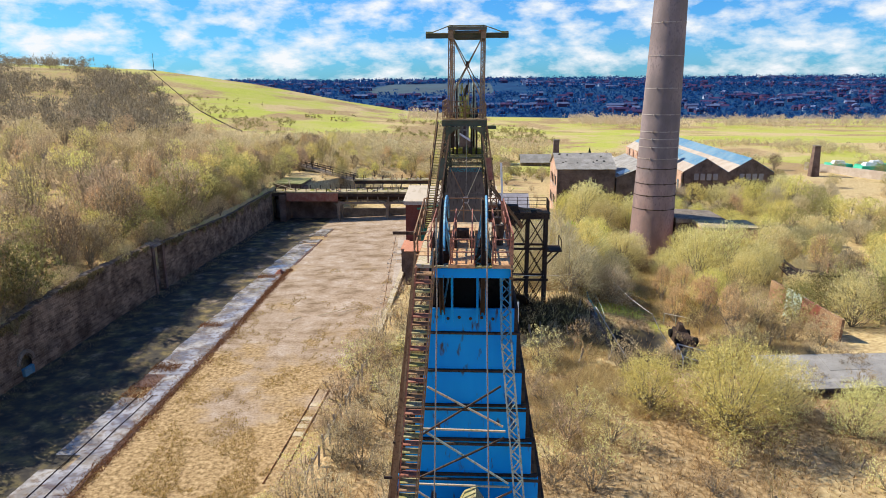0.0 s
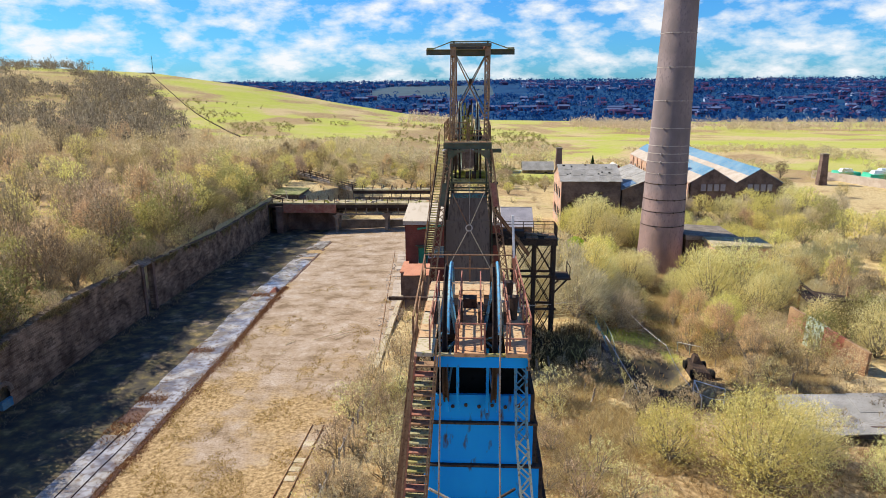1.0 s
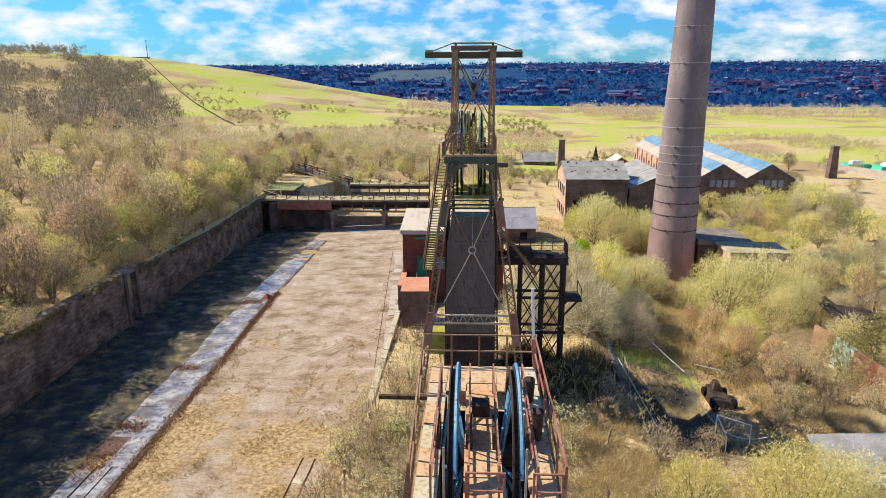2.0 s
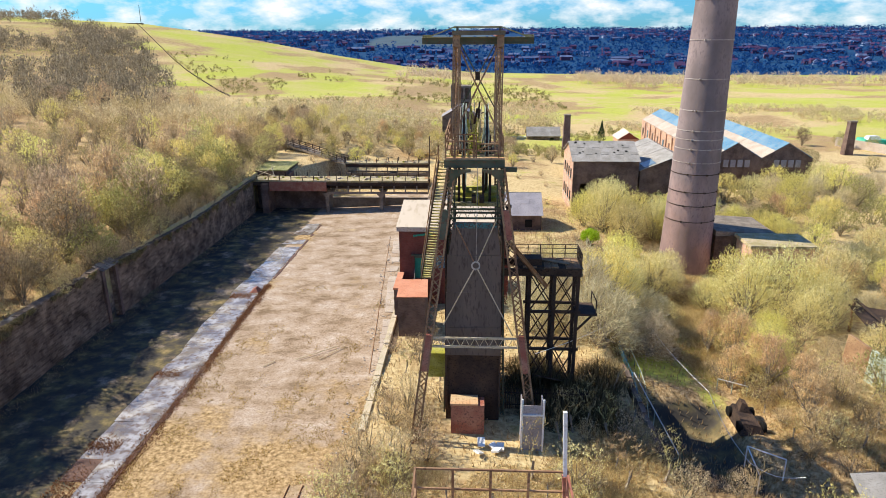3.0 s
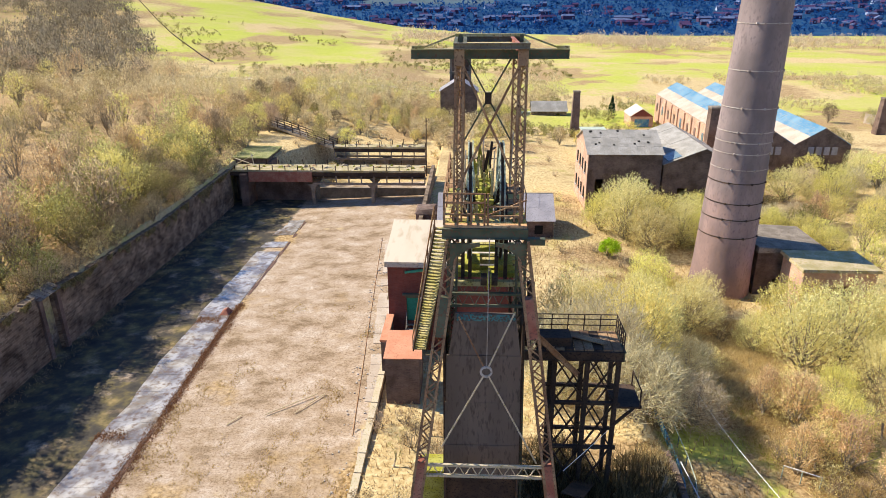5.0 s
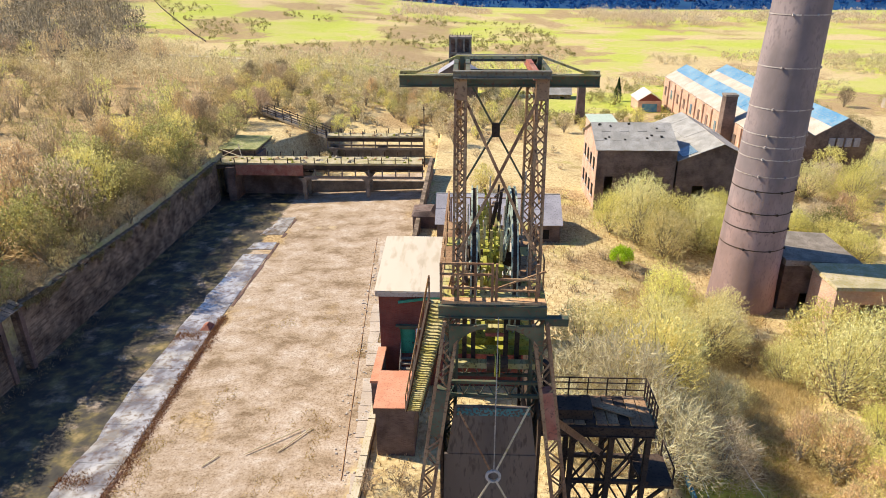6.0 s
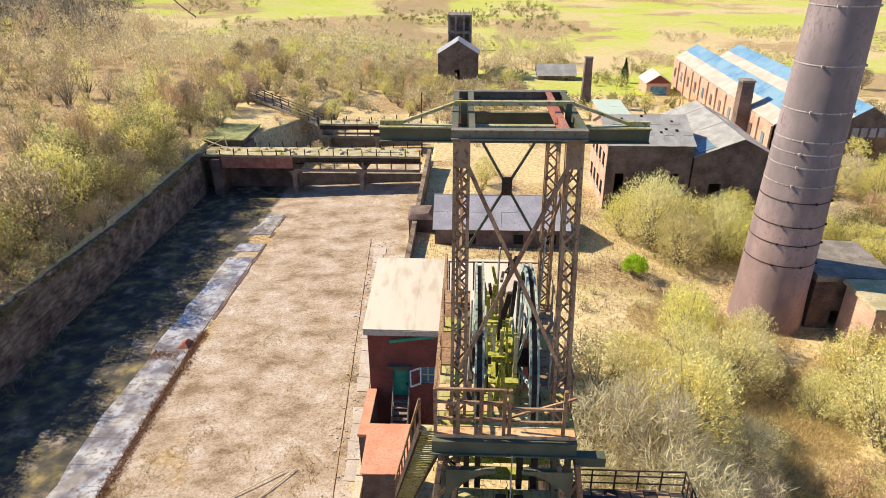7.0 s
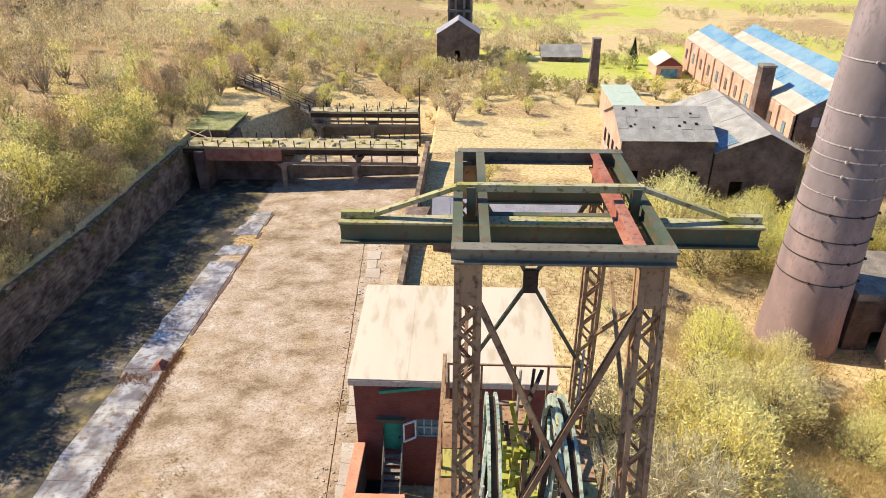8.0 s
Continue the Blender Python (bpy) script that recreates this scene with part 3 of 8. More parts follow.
# ---- brickwork: a material whose courses follow the wall ----
def brick_material(name, a, b, mortar, rough=0.92, size=0.24, stain=(0.6, 0.6, 0.6)):
    m = bpy.data.materials.new(name)
    m.use_nodes = True
    n, l = m.node_tree.nodes, m.node_tree.links
    bsdf = n["Principled BSDF"]
    bsdf.inputs["Roughness"].default_value, bsdf.inputs["Specular IOR Level"].default_value = rough, 0.15
    tc, sp, ad, cb = n.new("ShaderNodeTexCoord"), n.new("ShaderNodeSeparateXYZ"), n.new("ShaderNodeMath"), n.new("ShaderNodeCombineXYZ")
    ad.operation = "ADD"
    l.new(tc.outputs["Object"], sp.inputs[0])
    l.new(sp.outputs[0], ad.inputs[0])
    l.new(sp.outputs[1], ad.inputs[1])
    l.new(ad.outputs[0], cb.inputs[0])
    l.new(sp.outputs[2], cb.inputs[1])
    br = n.new("ShaderNodeTexBrick")
    br.inputs["Color1"].default_value, br.inputs["Color2"].default_value, br.inputs["Mortar"].default_value = (*a, 1), (*b, 1), (*mortar, 1)
    br.inputs["Scale"].default_value = 1.0
    br.inputs["Brick Width"].default_value, br.inputs["Row Height"].default_value, br.inputs["Mortar Size"].default_value = size, size / 3, 0.012
    l.new(cb.outputs[0], br.inputs["Vector"])
    big = n.new("ShaderNodeTexNoise")
    big.inputs["Scale"].default_value, big.inputs["Detail"].default_value, big.inputs["Roughness"].default_value = 0.45, 9.0, 0.65
    l.new(tc.outputs["Object"], big.inputs["Vector"])
    rp = n.new("ShaderNodeValToRGB")
    rp.color_ramp.elements[0].position, rp.color_ramp.elements[1].position = 0.36, 0.66
    rp.color_ramp.elements[0].color, rp.color_ramp.elements[1].color = (*stain, 1), (1.15, 1.12, 1.1, 1)
    l.new(big.outputs["Fac"], rp.inputs["Fac"])
    mx = n.new("ShaderNodeMix")
    mx.data_type, mx.blend_type = "RGBA", "MULTIPLY"
    mx.inputs[0].default_value = 1.0
    l.new(br.outputs["Color"], mx.inputs[6])
    l.new(rp.outputs["Color"], mx.inputs[7])
    l.new(mx.outputs[2], bsdf.inputs["Base Color"])
    bp = n.new("ShaderNodeBump")
    bp.inputs["Strength"].default_value, bp.inputs["Distance"].default_value = 0.5, 0.03
    l.new(br.outputs["Fac"], bp.inputs["Height"])
    bp.invert = True
    l.new(bp.outputs["Normal"], bsdf.inputs["Normal"])
    return m


M["brick_wall"] = brick_material("old_brick", (0.36, 0.27, 0.19), (0.17, 0.125, 0.085), (0.40, 0.335, 0.25), size=0.8, stain=(0.34, 0.32, 0.32))
M["brick_red"] = brick_material("red_brick", (0.21, 0.055, 0.04), (0.26, 0.08, 0.055), (0.20, 0.09, 0.07), stain=(0.78, 0.75, 0.75))
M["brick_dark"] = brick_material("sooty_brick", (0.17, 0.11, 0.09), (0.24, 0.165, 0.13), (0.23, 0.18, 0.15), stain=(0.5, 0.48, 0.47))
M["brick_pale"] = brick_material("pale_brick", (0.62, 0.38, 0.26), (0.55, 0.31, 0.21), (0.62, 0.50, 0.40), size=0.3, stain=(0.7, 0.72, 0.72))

# ---- left retaining wall: uneven brick face, broken top, coping stones, a recess and an arched drain ----
WALL_Y = [30, 57, 71, 89, 96, 118, 147]
WALL_Z = [6.0, 6.2, 7.5, 7.2, 6.5, 5.5, 5.7]


def wall_top(y):
    return table(y, WALL_Y, WALL_Z)


def in_arch(y, z):
    return abs(y - 61.6) < 0.95 and z < 1.7 or math.hypot(y - 61.6, z - 1.7) < 0.95


wall = Solid()
ys = list(np.arange(30, 147.1, 0.55))
rows_n = 13
grid = {}
for j, y in enumerate(ys):
    top = wall_top(y) - 0.35 * max(0, noise.noise((y * 0.5, 2.0, 0.0))) * 2 - (0.9 if 57.5 < y < 59.6 else 0)
    for k in range(rows_n + 1):
        z = lerp(-1.6, top, k / rows_n)
        x = XL + 0.12 * noise.noise((y * 0.6, z * 0.6, 5.0)) + 0.05 * noise.noise((y * 2.3, z * 2.3, 1.0)) - 0.04 * z / 6
        if 90.4 < y < 92.6:
            x -= 0.9
        grid[j, k] = len(wall.v)
        wall.v.append((x, y, z))
    wall.v.append((XL - 0.95, y, top + 0.05))
    grid[j, "b"] = len(wall.v) - 1
for j in range(len(ys) - 1):
    for k in range(rows_n):
        zc = lerp(-1.6, wall_top(ys[j]), (k + 0.5) / rows_n)
        if not in_arch(ys[j] + 0.27, zc):
            wall.f.append((grid[j, k], grid[j + 1, k], grid[j + 1, k + 1], grid[j, k + 1]))
    wall.f.append((grid[j, rows_n], grid[j + 1, rows_n], grid[j + 1, "b"], grid[j, "b"]))
left_wall = setting("wall_west", wall, M["brick_wall"], "long sooty brick retaining wall with a broken top")
ring = Solid()
for k in range(11):
    a0, a1 = math.pi * k / 11, math.pi * (k + 1) / 11
    def on(a, r, x):
        return (x, 61.6 + r * math.cos(a), 1.7 + r * math.sin(a))
    ring.hull([on(a0, 0.92, XL - 0.2), on(a0, 0.92, XL + 0.16), on(a1, 0.92, XL + 0.16), on(a1, 0.92, XL - 0.2),
               on(a0, 1.3, XL - 0.2), on(a0, 1.3, XL + 0.16), on(a1, 1.3, XL + 0.16), on(a1, 1.3, XL - 0.2)])
part("arch_ring", ring, M["concrete_dark"], left_wall, "brick arch round a drain opening")
tunnel = Solid()
tunnel.box(XL - 1.7, XL - 1.6, 60.2, 63.0, -1.5, 3.2)
part("drain_back", tunnel, M["void"], left_wall, "black back of the drain opening, shade in its colour")
lip = Solid()
lip.box(XL - 0.1, XL + 0.25, 60.9, 62.4, 0.3, 1.15)
part("drain_plug", lip, M["blue_dull"], left_wall, "pale blue fill in the drain opening")
recess = Solid()
recess.box(XL - 0.75, XL - 0.7, 90.2, 92.8, -1, 6.6)
part("recess_back", recess, M["void"], left_wall, "black back of a recess, shade in its colour")
for k, yb in enumerate((90.0, 92.9)):
    pier = Solid()
    pier.box(XL - 0.5, XL + 0.22, yb - 0.28, yb + 0.28, -0.8, 7.0)
    part("pier", pier, M["brick_dark"], left_wall)
hood = Solid()
for k in range(6):
    hood.bar((XL - 0.9, 89.9 + k * 0.62, 7.35 + 0.05 * (k % 2)), (XL + 0.45, 89.9 + k * 0.62, 6.75), 0.55, 0.08)
part("hood_boards", hood, M["concrete_dark"], left_wall, "weathered boards over the recess")
coping_mesh = Solid()
coping_mesh.hull([(-0.55, -0.56, -0.12), (0.2, -0.58, -0.12), (0.2, 0.58, -0.1), (-0.55, 0.55, -0.12), (-0.5, -0.52, 0.13), (0.14, -0.53, 0.11), (0.15, 0.53, 0.12), (-0.5, 0.5, 0.15)])
coping_me = coping_mesh.mesh("coping")
for k in range(96):
    y = 34 + k * 1.18
    if 56.5 < y < 60.2 or 89 < y < 94 or rng.random() < 0.22:
        continue
    c = part("coping", coping_me, M["brick_wall"], left_wall)
    c.location = (XL - 0.1, y, wall_top(y) - 0.05)
    c.rotation_euler = (rng.uniform(-0.05, 0.05), rng.uniform(-0.06, 0.06), rng.uniform(-0.06, 0.06))

# ---- right retaining wall below the pit bank, with a pale kerb ----
rw = Solid()
rw.box(XR - 0.12, XR + 0.45, 57, 147, -1.6, 6.75)
right_wall = setting("wall_east", rw, M["brick_wall"], "brick retaining wall along the yard below the pit bank")
kerb_me = Solid()
kerb_me.hull([(-0.28, -0.95, -0.2), (0.28, -0.95, -0.2), (0.28, 0.95, -0.2), (-0.28, 0.95, -0.2), (-0.25, -0.93, 0.16), (0.24, -0.93, 0.14), (0.25, 0.93, 0.15), (-0.25, 0.93, 0.17)])
kerb_data = kerb_me.mesh("kerb_stone")
for k in range(11):
    c = part("kerb_stone", kerb_data, M["deck_pale"], right_wall)
    c.location = (XR + 0.1, 58.2 + k * 1.95, 7.0 + 0.02 * (k % 3))
    c.rotation_euler.z = rng.uniform(-0.02, 0.02)
pier = Solid()
pier.box(-9.6, -6.5, 118.6, 122.5, -0.6, 6.9)
pier.hull([(-9.75, 118.4, 6.9), (-6.4, 118.4, 6.9), (-6.4, 122.6, 6.9), (-9.75, 122.6, 6.9), (-9.4, 118.8, 7.4), (-7.2, 118.8, 7.6), (-6.9, 122.2, 7.3), (-9.5, 122.2, 7.2)])
part("end_pier", pier, M["brick_dark"], right_wall, "broken brick end pier")

# ---- concrete strip of slabs down the yard, with rust-stained joints ----
strip = thing("pavement", (0, 0, 0), "broken strip of concrete slabs along the yard", "pavement", "", "structure")
M["slab"] = mat("slab", (0.17, 0.145, 0.125), (0.43, 0.405, 0.38), (0.17, 0.115, 0.07), 0.5, 3.5, 0.35, 0.08, spread=(0.38, 0.60), fleck=(0.47, 0.68))
# rain stands on the slabs in shallow films
wet_n, wet_l = M["slab"].node_tree.nodes, M["slab"].node_tree.links
wet_tc, wet, wet_r = wet_n.new("ShaderNodeTexCoord"), wet_n.new("ShaderNodeTexNoise"), wet_n.new("ShaderNodeMapRange")
wet.inputs["Scale"].default_value, wet.inputs["Detail"].default_value = 0.35, 6.0
wet_r.inputs["From Min"].default_value, wet_r.inputs["From Max"].default_value = 0.40, 0.52
wet_r.inputs["To Min"].default_value, wet_r.inputs["To Max"].default_value = 0.6, 0.06
wet_l.new(wet_tc.outputs["Object"], wet.inputs["Vector"])
wet_l.new(wet.outputs["Fac"], wet_r.inputs["Value"])
wet_n["Principled BSDF"].inputs["IOR"].default_value = 1.7
wet_l.new(wet_r.outputs["Result"], wet_n["Principled BSDF"].inputs["Roughness"])
M["slab_rust"] = mat("slab_rust", (0.10, 0.045, 0.03), (0.20, 0.105, 0.07), (0.07, 0.04, 0.03), 0.8, 8, 0.8, vary=0.2)
yy = 40.0
while yy < 137:
    ln = rng.uniform(1.8, 3.4)
    wd = table(yy, [40, 100, 125, 137], [4.2, 3.8, 3.6, 2.6])
    bays = 2 if yy < 68 else 1
    for bay in range(bays):
        if rng.random() < (0.08 if bay else 0.02):
            continue
        rusty = (55.0 < yy < 61.5 and bay) or 63 < yy < 65.2 or (bay and rng.random() < 0.05)
        lo = []
        for a, b in ((1, 0), (0, 0), (0, 1), (1, 1)):
            y = yy + b * (ln - 0.02)
            right = table(y, [40, 80, 101, 137], [-30.0, -30.1, -30.9, -30.7])
            ragged = 0.7 * noise.noise((y * 0.35, 3.0 + bay, 8.0)) if a and bay == bays - 1 else 0.0
            x = right - wd * (bay + a) / bays + ragged
            lo.append((x, y, yard(x, y)))
        s = Solid()
        s.hull([(x, y, z - 0.1) for x, y, z in lo] + [(x, y, z + 0.05 + rng.uniform(-0.01, 0.01)) for x, y, z in lo])
        part("slab", s, M["slab_rust"] if rusty else M["slab"], strip)
    yy += ln
edge = Solid()
for k in range(48):
    y = 40 + k * 2.02
    xe = table(y, [40, 80, 101, 137], [-29.7, -29.8, -30.6, -30.4])
    if rng.random() < 0.9:
        x2 = table(y + 2, [40, 80, 101, 137], [-29.7, -29.8, -30.6, -30.4])
        edge.bar((xe, y, yard(xe, y) - 0.05), (lerp(xe, x2, 0.97), y + 1.95, yard(x2, y + 2) - 0.05), rng.uniform(0.15, 0.5), 0.2)
for xr in (-31.5, -32.8):
    s = Solid(); s.rope([(xr + 0.02 * k, 40 + k * 2.0, yard(xr, 40 + k * 2.0) + 0.07) for k in range(10)], 0.05, 4); part("sunk_rail", s, M["rust_dark"], strip, "dark rail sunk in the slabs")
heap = thing("brick_heap", (-31.6, 101.5, yard(-31.6, 101.5)), "small rusty heap of broken brick on the slabs", "rubble")
s = Solid(); hz = yard(-31.6, 101.5); s.hull([(-32.3, 100.7, hz - 0.1), (-31.0, 100.6, hz - 0.1), (-30.9, 102.3, hz - 0.1), (-32.2, 102.4, hz - 0.1), (-31.8, 101.2, hz + 0.6), (-31.4, 101.1, hz + 0.7), (-31.4, 101.8, hz + 0.65), (-31.8, 101.9, hz + 0.5)]); part("mound", s, M["rust_red"], heap)
part("drain_edge", edge, M["slab_rust"], strip, "rusty broken drain edge")


def track(x0, y0, x1, y1, gauge, label, sleepers):
    t = thing("rail_track", (x0, y0, yard(x0, y0)), label, "track")
    a, b = Vector((x0, y0, 0)), Vector((x1, y1, 0))
    side = (b - a).normalized().cross(Vector((0, 0, 1))) * gauge / 2
    for sgn in (-1, 1):
        r = Solid()
        n = max(2, int((b - a).length / 3))
        run = [a.lerp(b, k / n) + side * sgn for k in range(n + 1)]
        r.rope([p + Vector((0, 0, yard(p.x, p.y) + 0.05)) for p in run], 0.06, 4)
        part("rail", r, M["rust"], t)
    for k in range(sleepers):
        c = a.lerp(b, (k + 0.5) / sleepers)
        if rng.random() < 0.6:
            s = Solid()
            s.bar(c - side * 0.8 + Vector((0, 0, yard(c.x, c.y) + 0.03)), c + side * 0.8 + Vector((0, 0, yard(c.x, c.y) + 0.03)), 0.7, 0.05)
            part("sleeper", s, M["deck_pale"], t)


track(-15.4, 44, -14.9, 60, 1.1, "short rusty rails with pale blocks between in the grass", 12)
rail = thing("rail", (-12.3, 78, yard(-12.3, 78)), "single rusty rail sunk in the yard edge", "rail")
s = Solid(); s.rope([(lerp(-11.9, -15.9, k / 16), 78 + k * 50 / 16, yard(lerp(-11.9, -15.9, k / 16), 78 + k * 50 / 16) + 0.02) for k in range(17)], 0.05, 4); part("rail", s, M["rust"], rail)
apron = thing("apron", (-10.5, 95, 0), "broken pale concrete apron along the yard edge", "pavement", "", "structure")
for k in range(26):
    y = 70 + k * 2.2
    x = lerp(-11.2, -15.2, (y - 78) / 50)
    if rng.random() < 0.25:
        continue
    w = rng.uniform(0.9, 1.9)
    q = [(x + rng.uniform(-0.1, 0.1), y), (x + w, y + rng.uniform(-0.1, 0.1)), (x + w + rng.uniform(-0.2, 0.2), y + 2.1), (x + rng.uniform(-0.1, 0.1) - 0.17, y + 2.15)]
    s = Solid(); s.hull([(a, b, yard(a, b) - 0.1) for a, b in q] + [(a, b, yard(a, b) + 0.07) for a, b in q]); part("slab", s, M["roof_tan"], apron)
rub = Solid()
for k in range(420):
    y = rng.uniform(64, 128)
    x = rng.uniform(-13.2, -9.4) - max(0, y - 80) * 0.06
    r = rng.uniform(0.04, 0.2)
    z = gz(x, y)
    pts = [(x + r * math.cos(a) * rng.uniform(0.6, 1.2), y + r * math.sin(a) * rng.uniform(0.6, 1.2)) for a in (0.7, 2.2, 3.9, 5.5)]
    rub.hull([(px, py, z - 0.1) for px, py in pts] + [(x + (px - x) * 0.6, y + (py - y) * 0.6, z + r * 0.5) for px, py in pts])
tagged(part("rubble", rub, M["concrete"], None), "pale broken rubble beside the yard", "rubble", "", "stuff")
planks = [((-20.5, 80.6, 0.12), (-16.4, 84.0, 0.2)), ((-17.8, 81.0, 0.1), (-15.6, 84.2, 0.16)), ((-23.5, 79, 0.1), (-22.6, 80.4, 0.12))]
for a, b in planks:
    s = Solid()
    s.bar(a, b, 0.07, 0.06)
    tagged(part("plank", s, M["deck_pale"], None), "pale weathered plank lying on the yard", "plank", "planks on the yard")


# ---- buildings ----
def wall_box(b, name, x0, x1, y0, y1, z0, z1, m, label="", thick=0.35, openings=()):
    """A front wall along x at y0 with real openings (x0, x1, z0, z1), plus the other three sides."""
    s = Solid()
    xs = sorted({x0, x1, *[v for o in openings for v in o[:2]]})
    zs = sorted({z0, z1, *[v for o in openings for v in o[2:]]})
    for xa, xb in zip(xs, xs[1:]):
        for za, zb in zip(zs, zs[1:]):
            xm, zm = (xa + xb) / 2, (za + zb) / 2
            if not any(o[0] < xm < o[1] and o[2] < zm < o[3] for o in openings):
                s.box(xa, xb, y0, y0 + thick, za, zb)
    s.box(x0, x0 + thick, y0 + thick, y1, z0, z1)
    s.box(x1 - thick, x1, y0 + thick, y1, z0, z1)
    s.box(x0 + thick, x1 - thick, y1 - thick, y1, z0, z1)
    me, bm = s.mesh(name), bmesh.new()
    bm.from_mesh(me)
    bmesh.ops.remove_doubles(bm, verts=bm.verts, dist=0.001)
    bm.to_mesh(me)
    bm.free()
    return part(name, me, m, b, label)


def sheets(b, name, c00, c10, c11, c01, n, m, label="", thick=0.07, rows=1, lap=0.02):
    """A sloping roof of n x rows overlapping sheets between four corners."""
    c00, c10, c11, c01 = (Vector(c) for c in (c00, c10, c11, c01))
    up = (c10 - c00).cross(c01 - c00).normalized()
    for i in range(n):
        for j in range(rows):
            s = Solid()
            def at(u, v):
                return c00.lerp(c10, u).lerp(c01.lerp(c11, u), v)
            u0, u1, v0, v1 = i / n, (i + 1) / n, j / rows, (j + 1) / rows
            o = up * (lap * ((i + j) % 2) + rng.uniform(0, lap * 0.5))
            q = [at(u0, v0), at(u1, v0), at(u1, v1), at(u0, v1)]
            s.hull([p + o for p in q] + [p + o + up * thick for p in q])
            part(name, s, m, b, label)


def frame_window(b, x0, x1, y, z0, z1, bars_x=2, bars_z=1, m="white_paint", open_leaf=False):
    w = Solid()
    t = 0.07
    for xa in np.linspace(x0, x1, bars_x + 2):
        w.box(xa - t / 2, xa + t / 2, y - 0.03, y + 0.06, z0, z1)
    for za in np.linspace(z0, z1, bars_z + 2):
        w.box(x0, x1, y - 0.034, y + 0.064, za - t / 2, za + t / 2)
    win = part("window", w, M[m], b, "painted window frame")
    g = Solid()
    g.box(x0, x1, y + 0.1, y + 0.13, z0, z1)
    part("pane", g, M["glass"], win, "dull glass")
    return win


shed = thing("shed", (-3.1, 86.3, 6.9), "red brick shed with a pale sheeted roof on the pit bank", "shed")
wall_box(shed, "wall", -8.8, 2.6, 82., 90.6, 6.3, 14.9, M["brick_red"], "red brick", openings=((-7.25, -6.1, 9.3, 11.7), (-5.25, -3.45, 10.5, 11.9)))
sheets(shed, "roof_sheet", (-9.05, 81.7, 15.0), (2.8, 81.7, 14.9), (2.85, 90.8, 15.6), (-9.2, 90.9, 15.6), 7, M["roof_cream"], "cream weathered felt sheet", rows=1, lap=0.006)
s = Solid(); s.box(-9.0, 2.75, 81.66, 81.75, 14.6, 14.97); part("fascia", s, M["roof_tan"], shed, "pale fascia board")
s = Solid(); s.bar((-7.3, 81.75, 14.1), (-3.3, 81.75, 14.7), 0.12, 0.2); part("gutter", s, M["green_paint"], shed, "fallen green gutter")
s = Solid(); s.box(-7.3, -6.05, 81.8, 82.1, 11.7, 11.95); s.box(-7.55, -5.9, 81.7, 82.05, 11.95, 12.05); part("lintel", s, M["green_steel"], shed)
s = Solid(); s.box(-7.25, -6.1, 82.22, 82.3, 9.3, 11.7); s.box(-7.1, -6.25, 82.19, 82.22, 10.5, 11.5); door = part("door", s, M["green_paint"], shed, "green painted door")
s = Solid(); s.tube((-6.3, 82.1, 10.3), (-6.3, 82.22, 10.3), 0.06); part("door_handle", s, M["rust_dark"], door)
frame_window(shed, -5.25, -3.45, 82.1, 10.5, 11.9, 3, 1, "pale_green")
s = Solid()
for p, q in (((-5.95, 81.55, 10.55), (-5.3, 81.95, 10.55)), ((-5.95, 81.55, 11.85), (-5.3, 81.95, 11.85)), ((-5.95, 81.55, 10.55), (-5.95, 81.55, 11.85)), ((-5.3, 81.95, 10.55), (-5.3, 81.95, 11.85))):
    s.bar(p, q, 0.09)
part("casement", s, M["white_paint"], shed, "white casement hanging open")
s = Solid(); s.box(-3.1, -2.9, 81.7, 82., 7, 14.8); part("downpipe", s, M["roof_tan"], shed, "pale corner pipe")
s = Solid()
for k in range(9):
    s.box(-7.2, -6.15, 79.2 + k * 0.31, 79.55 + k * 0.31, 7.0 + k * 0.26 - 0.05, 7.0 + k * 0.26)
for x in (-7.22, -6.12):
    s.bar((x, 79.2, 6.95), (x, 82., 9.3), 0.06, 0.22)
    s.bar((x, 79.2, 7.9), (x, 82., 10.35), 0.06)
    for k in range(4):
        s.bar((x, 79.2 + k * 0.9, 7 + k * 0.75), (x, 79.2 + k * 0.9, 7.9 + k * 0.78), 0.05)
steps = part("steps", s, M["concrete_dark"], shed, "worn steel steps up to the door")

pit = thing("basement_wall", (-8.5, 78.5, 7), "low brick wall with an orange coping beside the shed", "wall")
s = Solid(); s.box(-8.9, -8.45, 77.3, 81.9, 5, 9.85); part("wall", s, M["brick_dark"], pit)
s = Solid(); s.box(-8.98, -8.35, 77.3, 81.9, 9.85, 10.05); part("coping", s, M["roof_orange"], pit, "orange tile coping")
# floor in near-black for the shade down in the pit
s = Solid(); s.box(-8.4, -7.4, 77.4, 81.9, 6.9, 6.95); part("pit_floor", s, M["void"], pit)
hut = thing("lean_to", (-6.6, 74, 7), "small brick lean-to with an orange flat roof", "shed")
wall_box(hut, "wall", -8.05, -5.5, 73.5, 77.1, 6.2, 10.7, M["brick_dark"])
sheets(hut, "roof_sheet", (-8.15, 73.3, 10.7), (-5.25, 73.3, 10.7), (-5.5, 77.25, 10.95), (-8.2, 77.25, 10.95), 2, M["roof_orange"], "orange roof sheet")

store = thing("warehouse", (1.5, 119.3, 4.8), "long low brick store with a grey slate roof", "warehouse")
wall_box(store, "wall", -6.2, 9.3, 115.1, 123.5, 3.8, 7.25, M["brick_dark"])
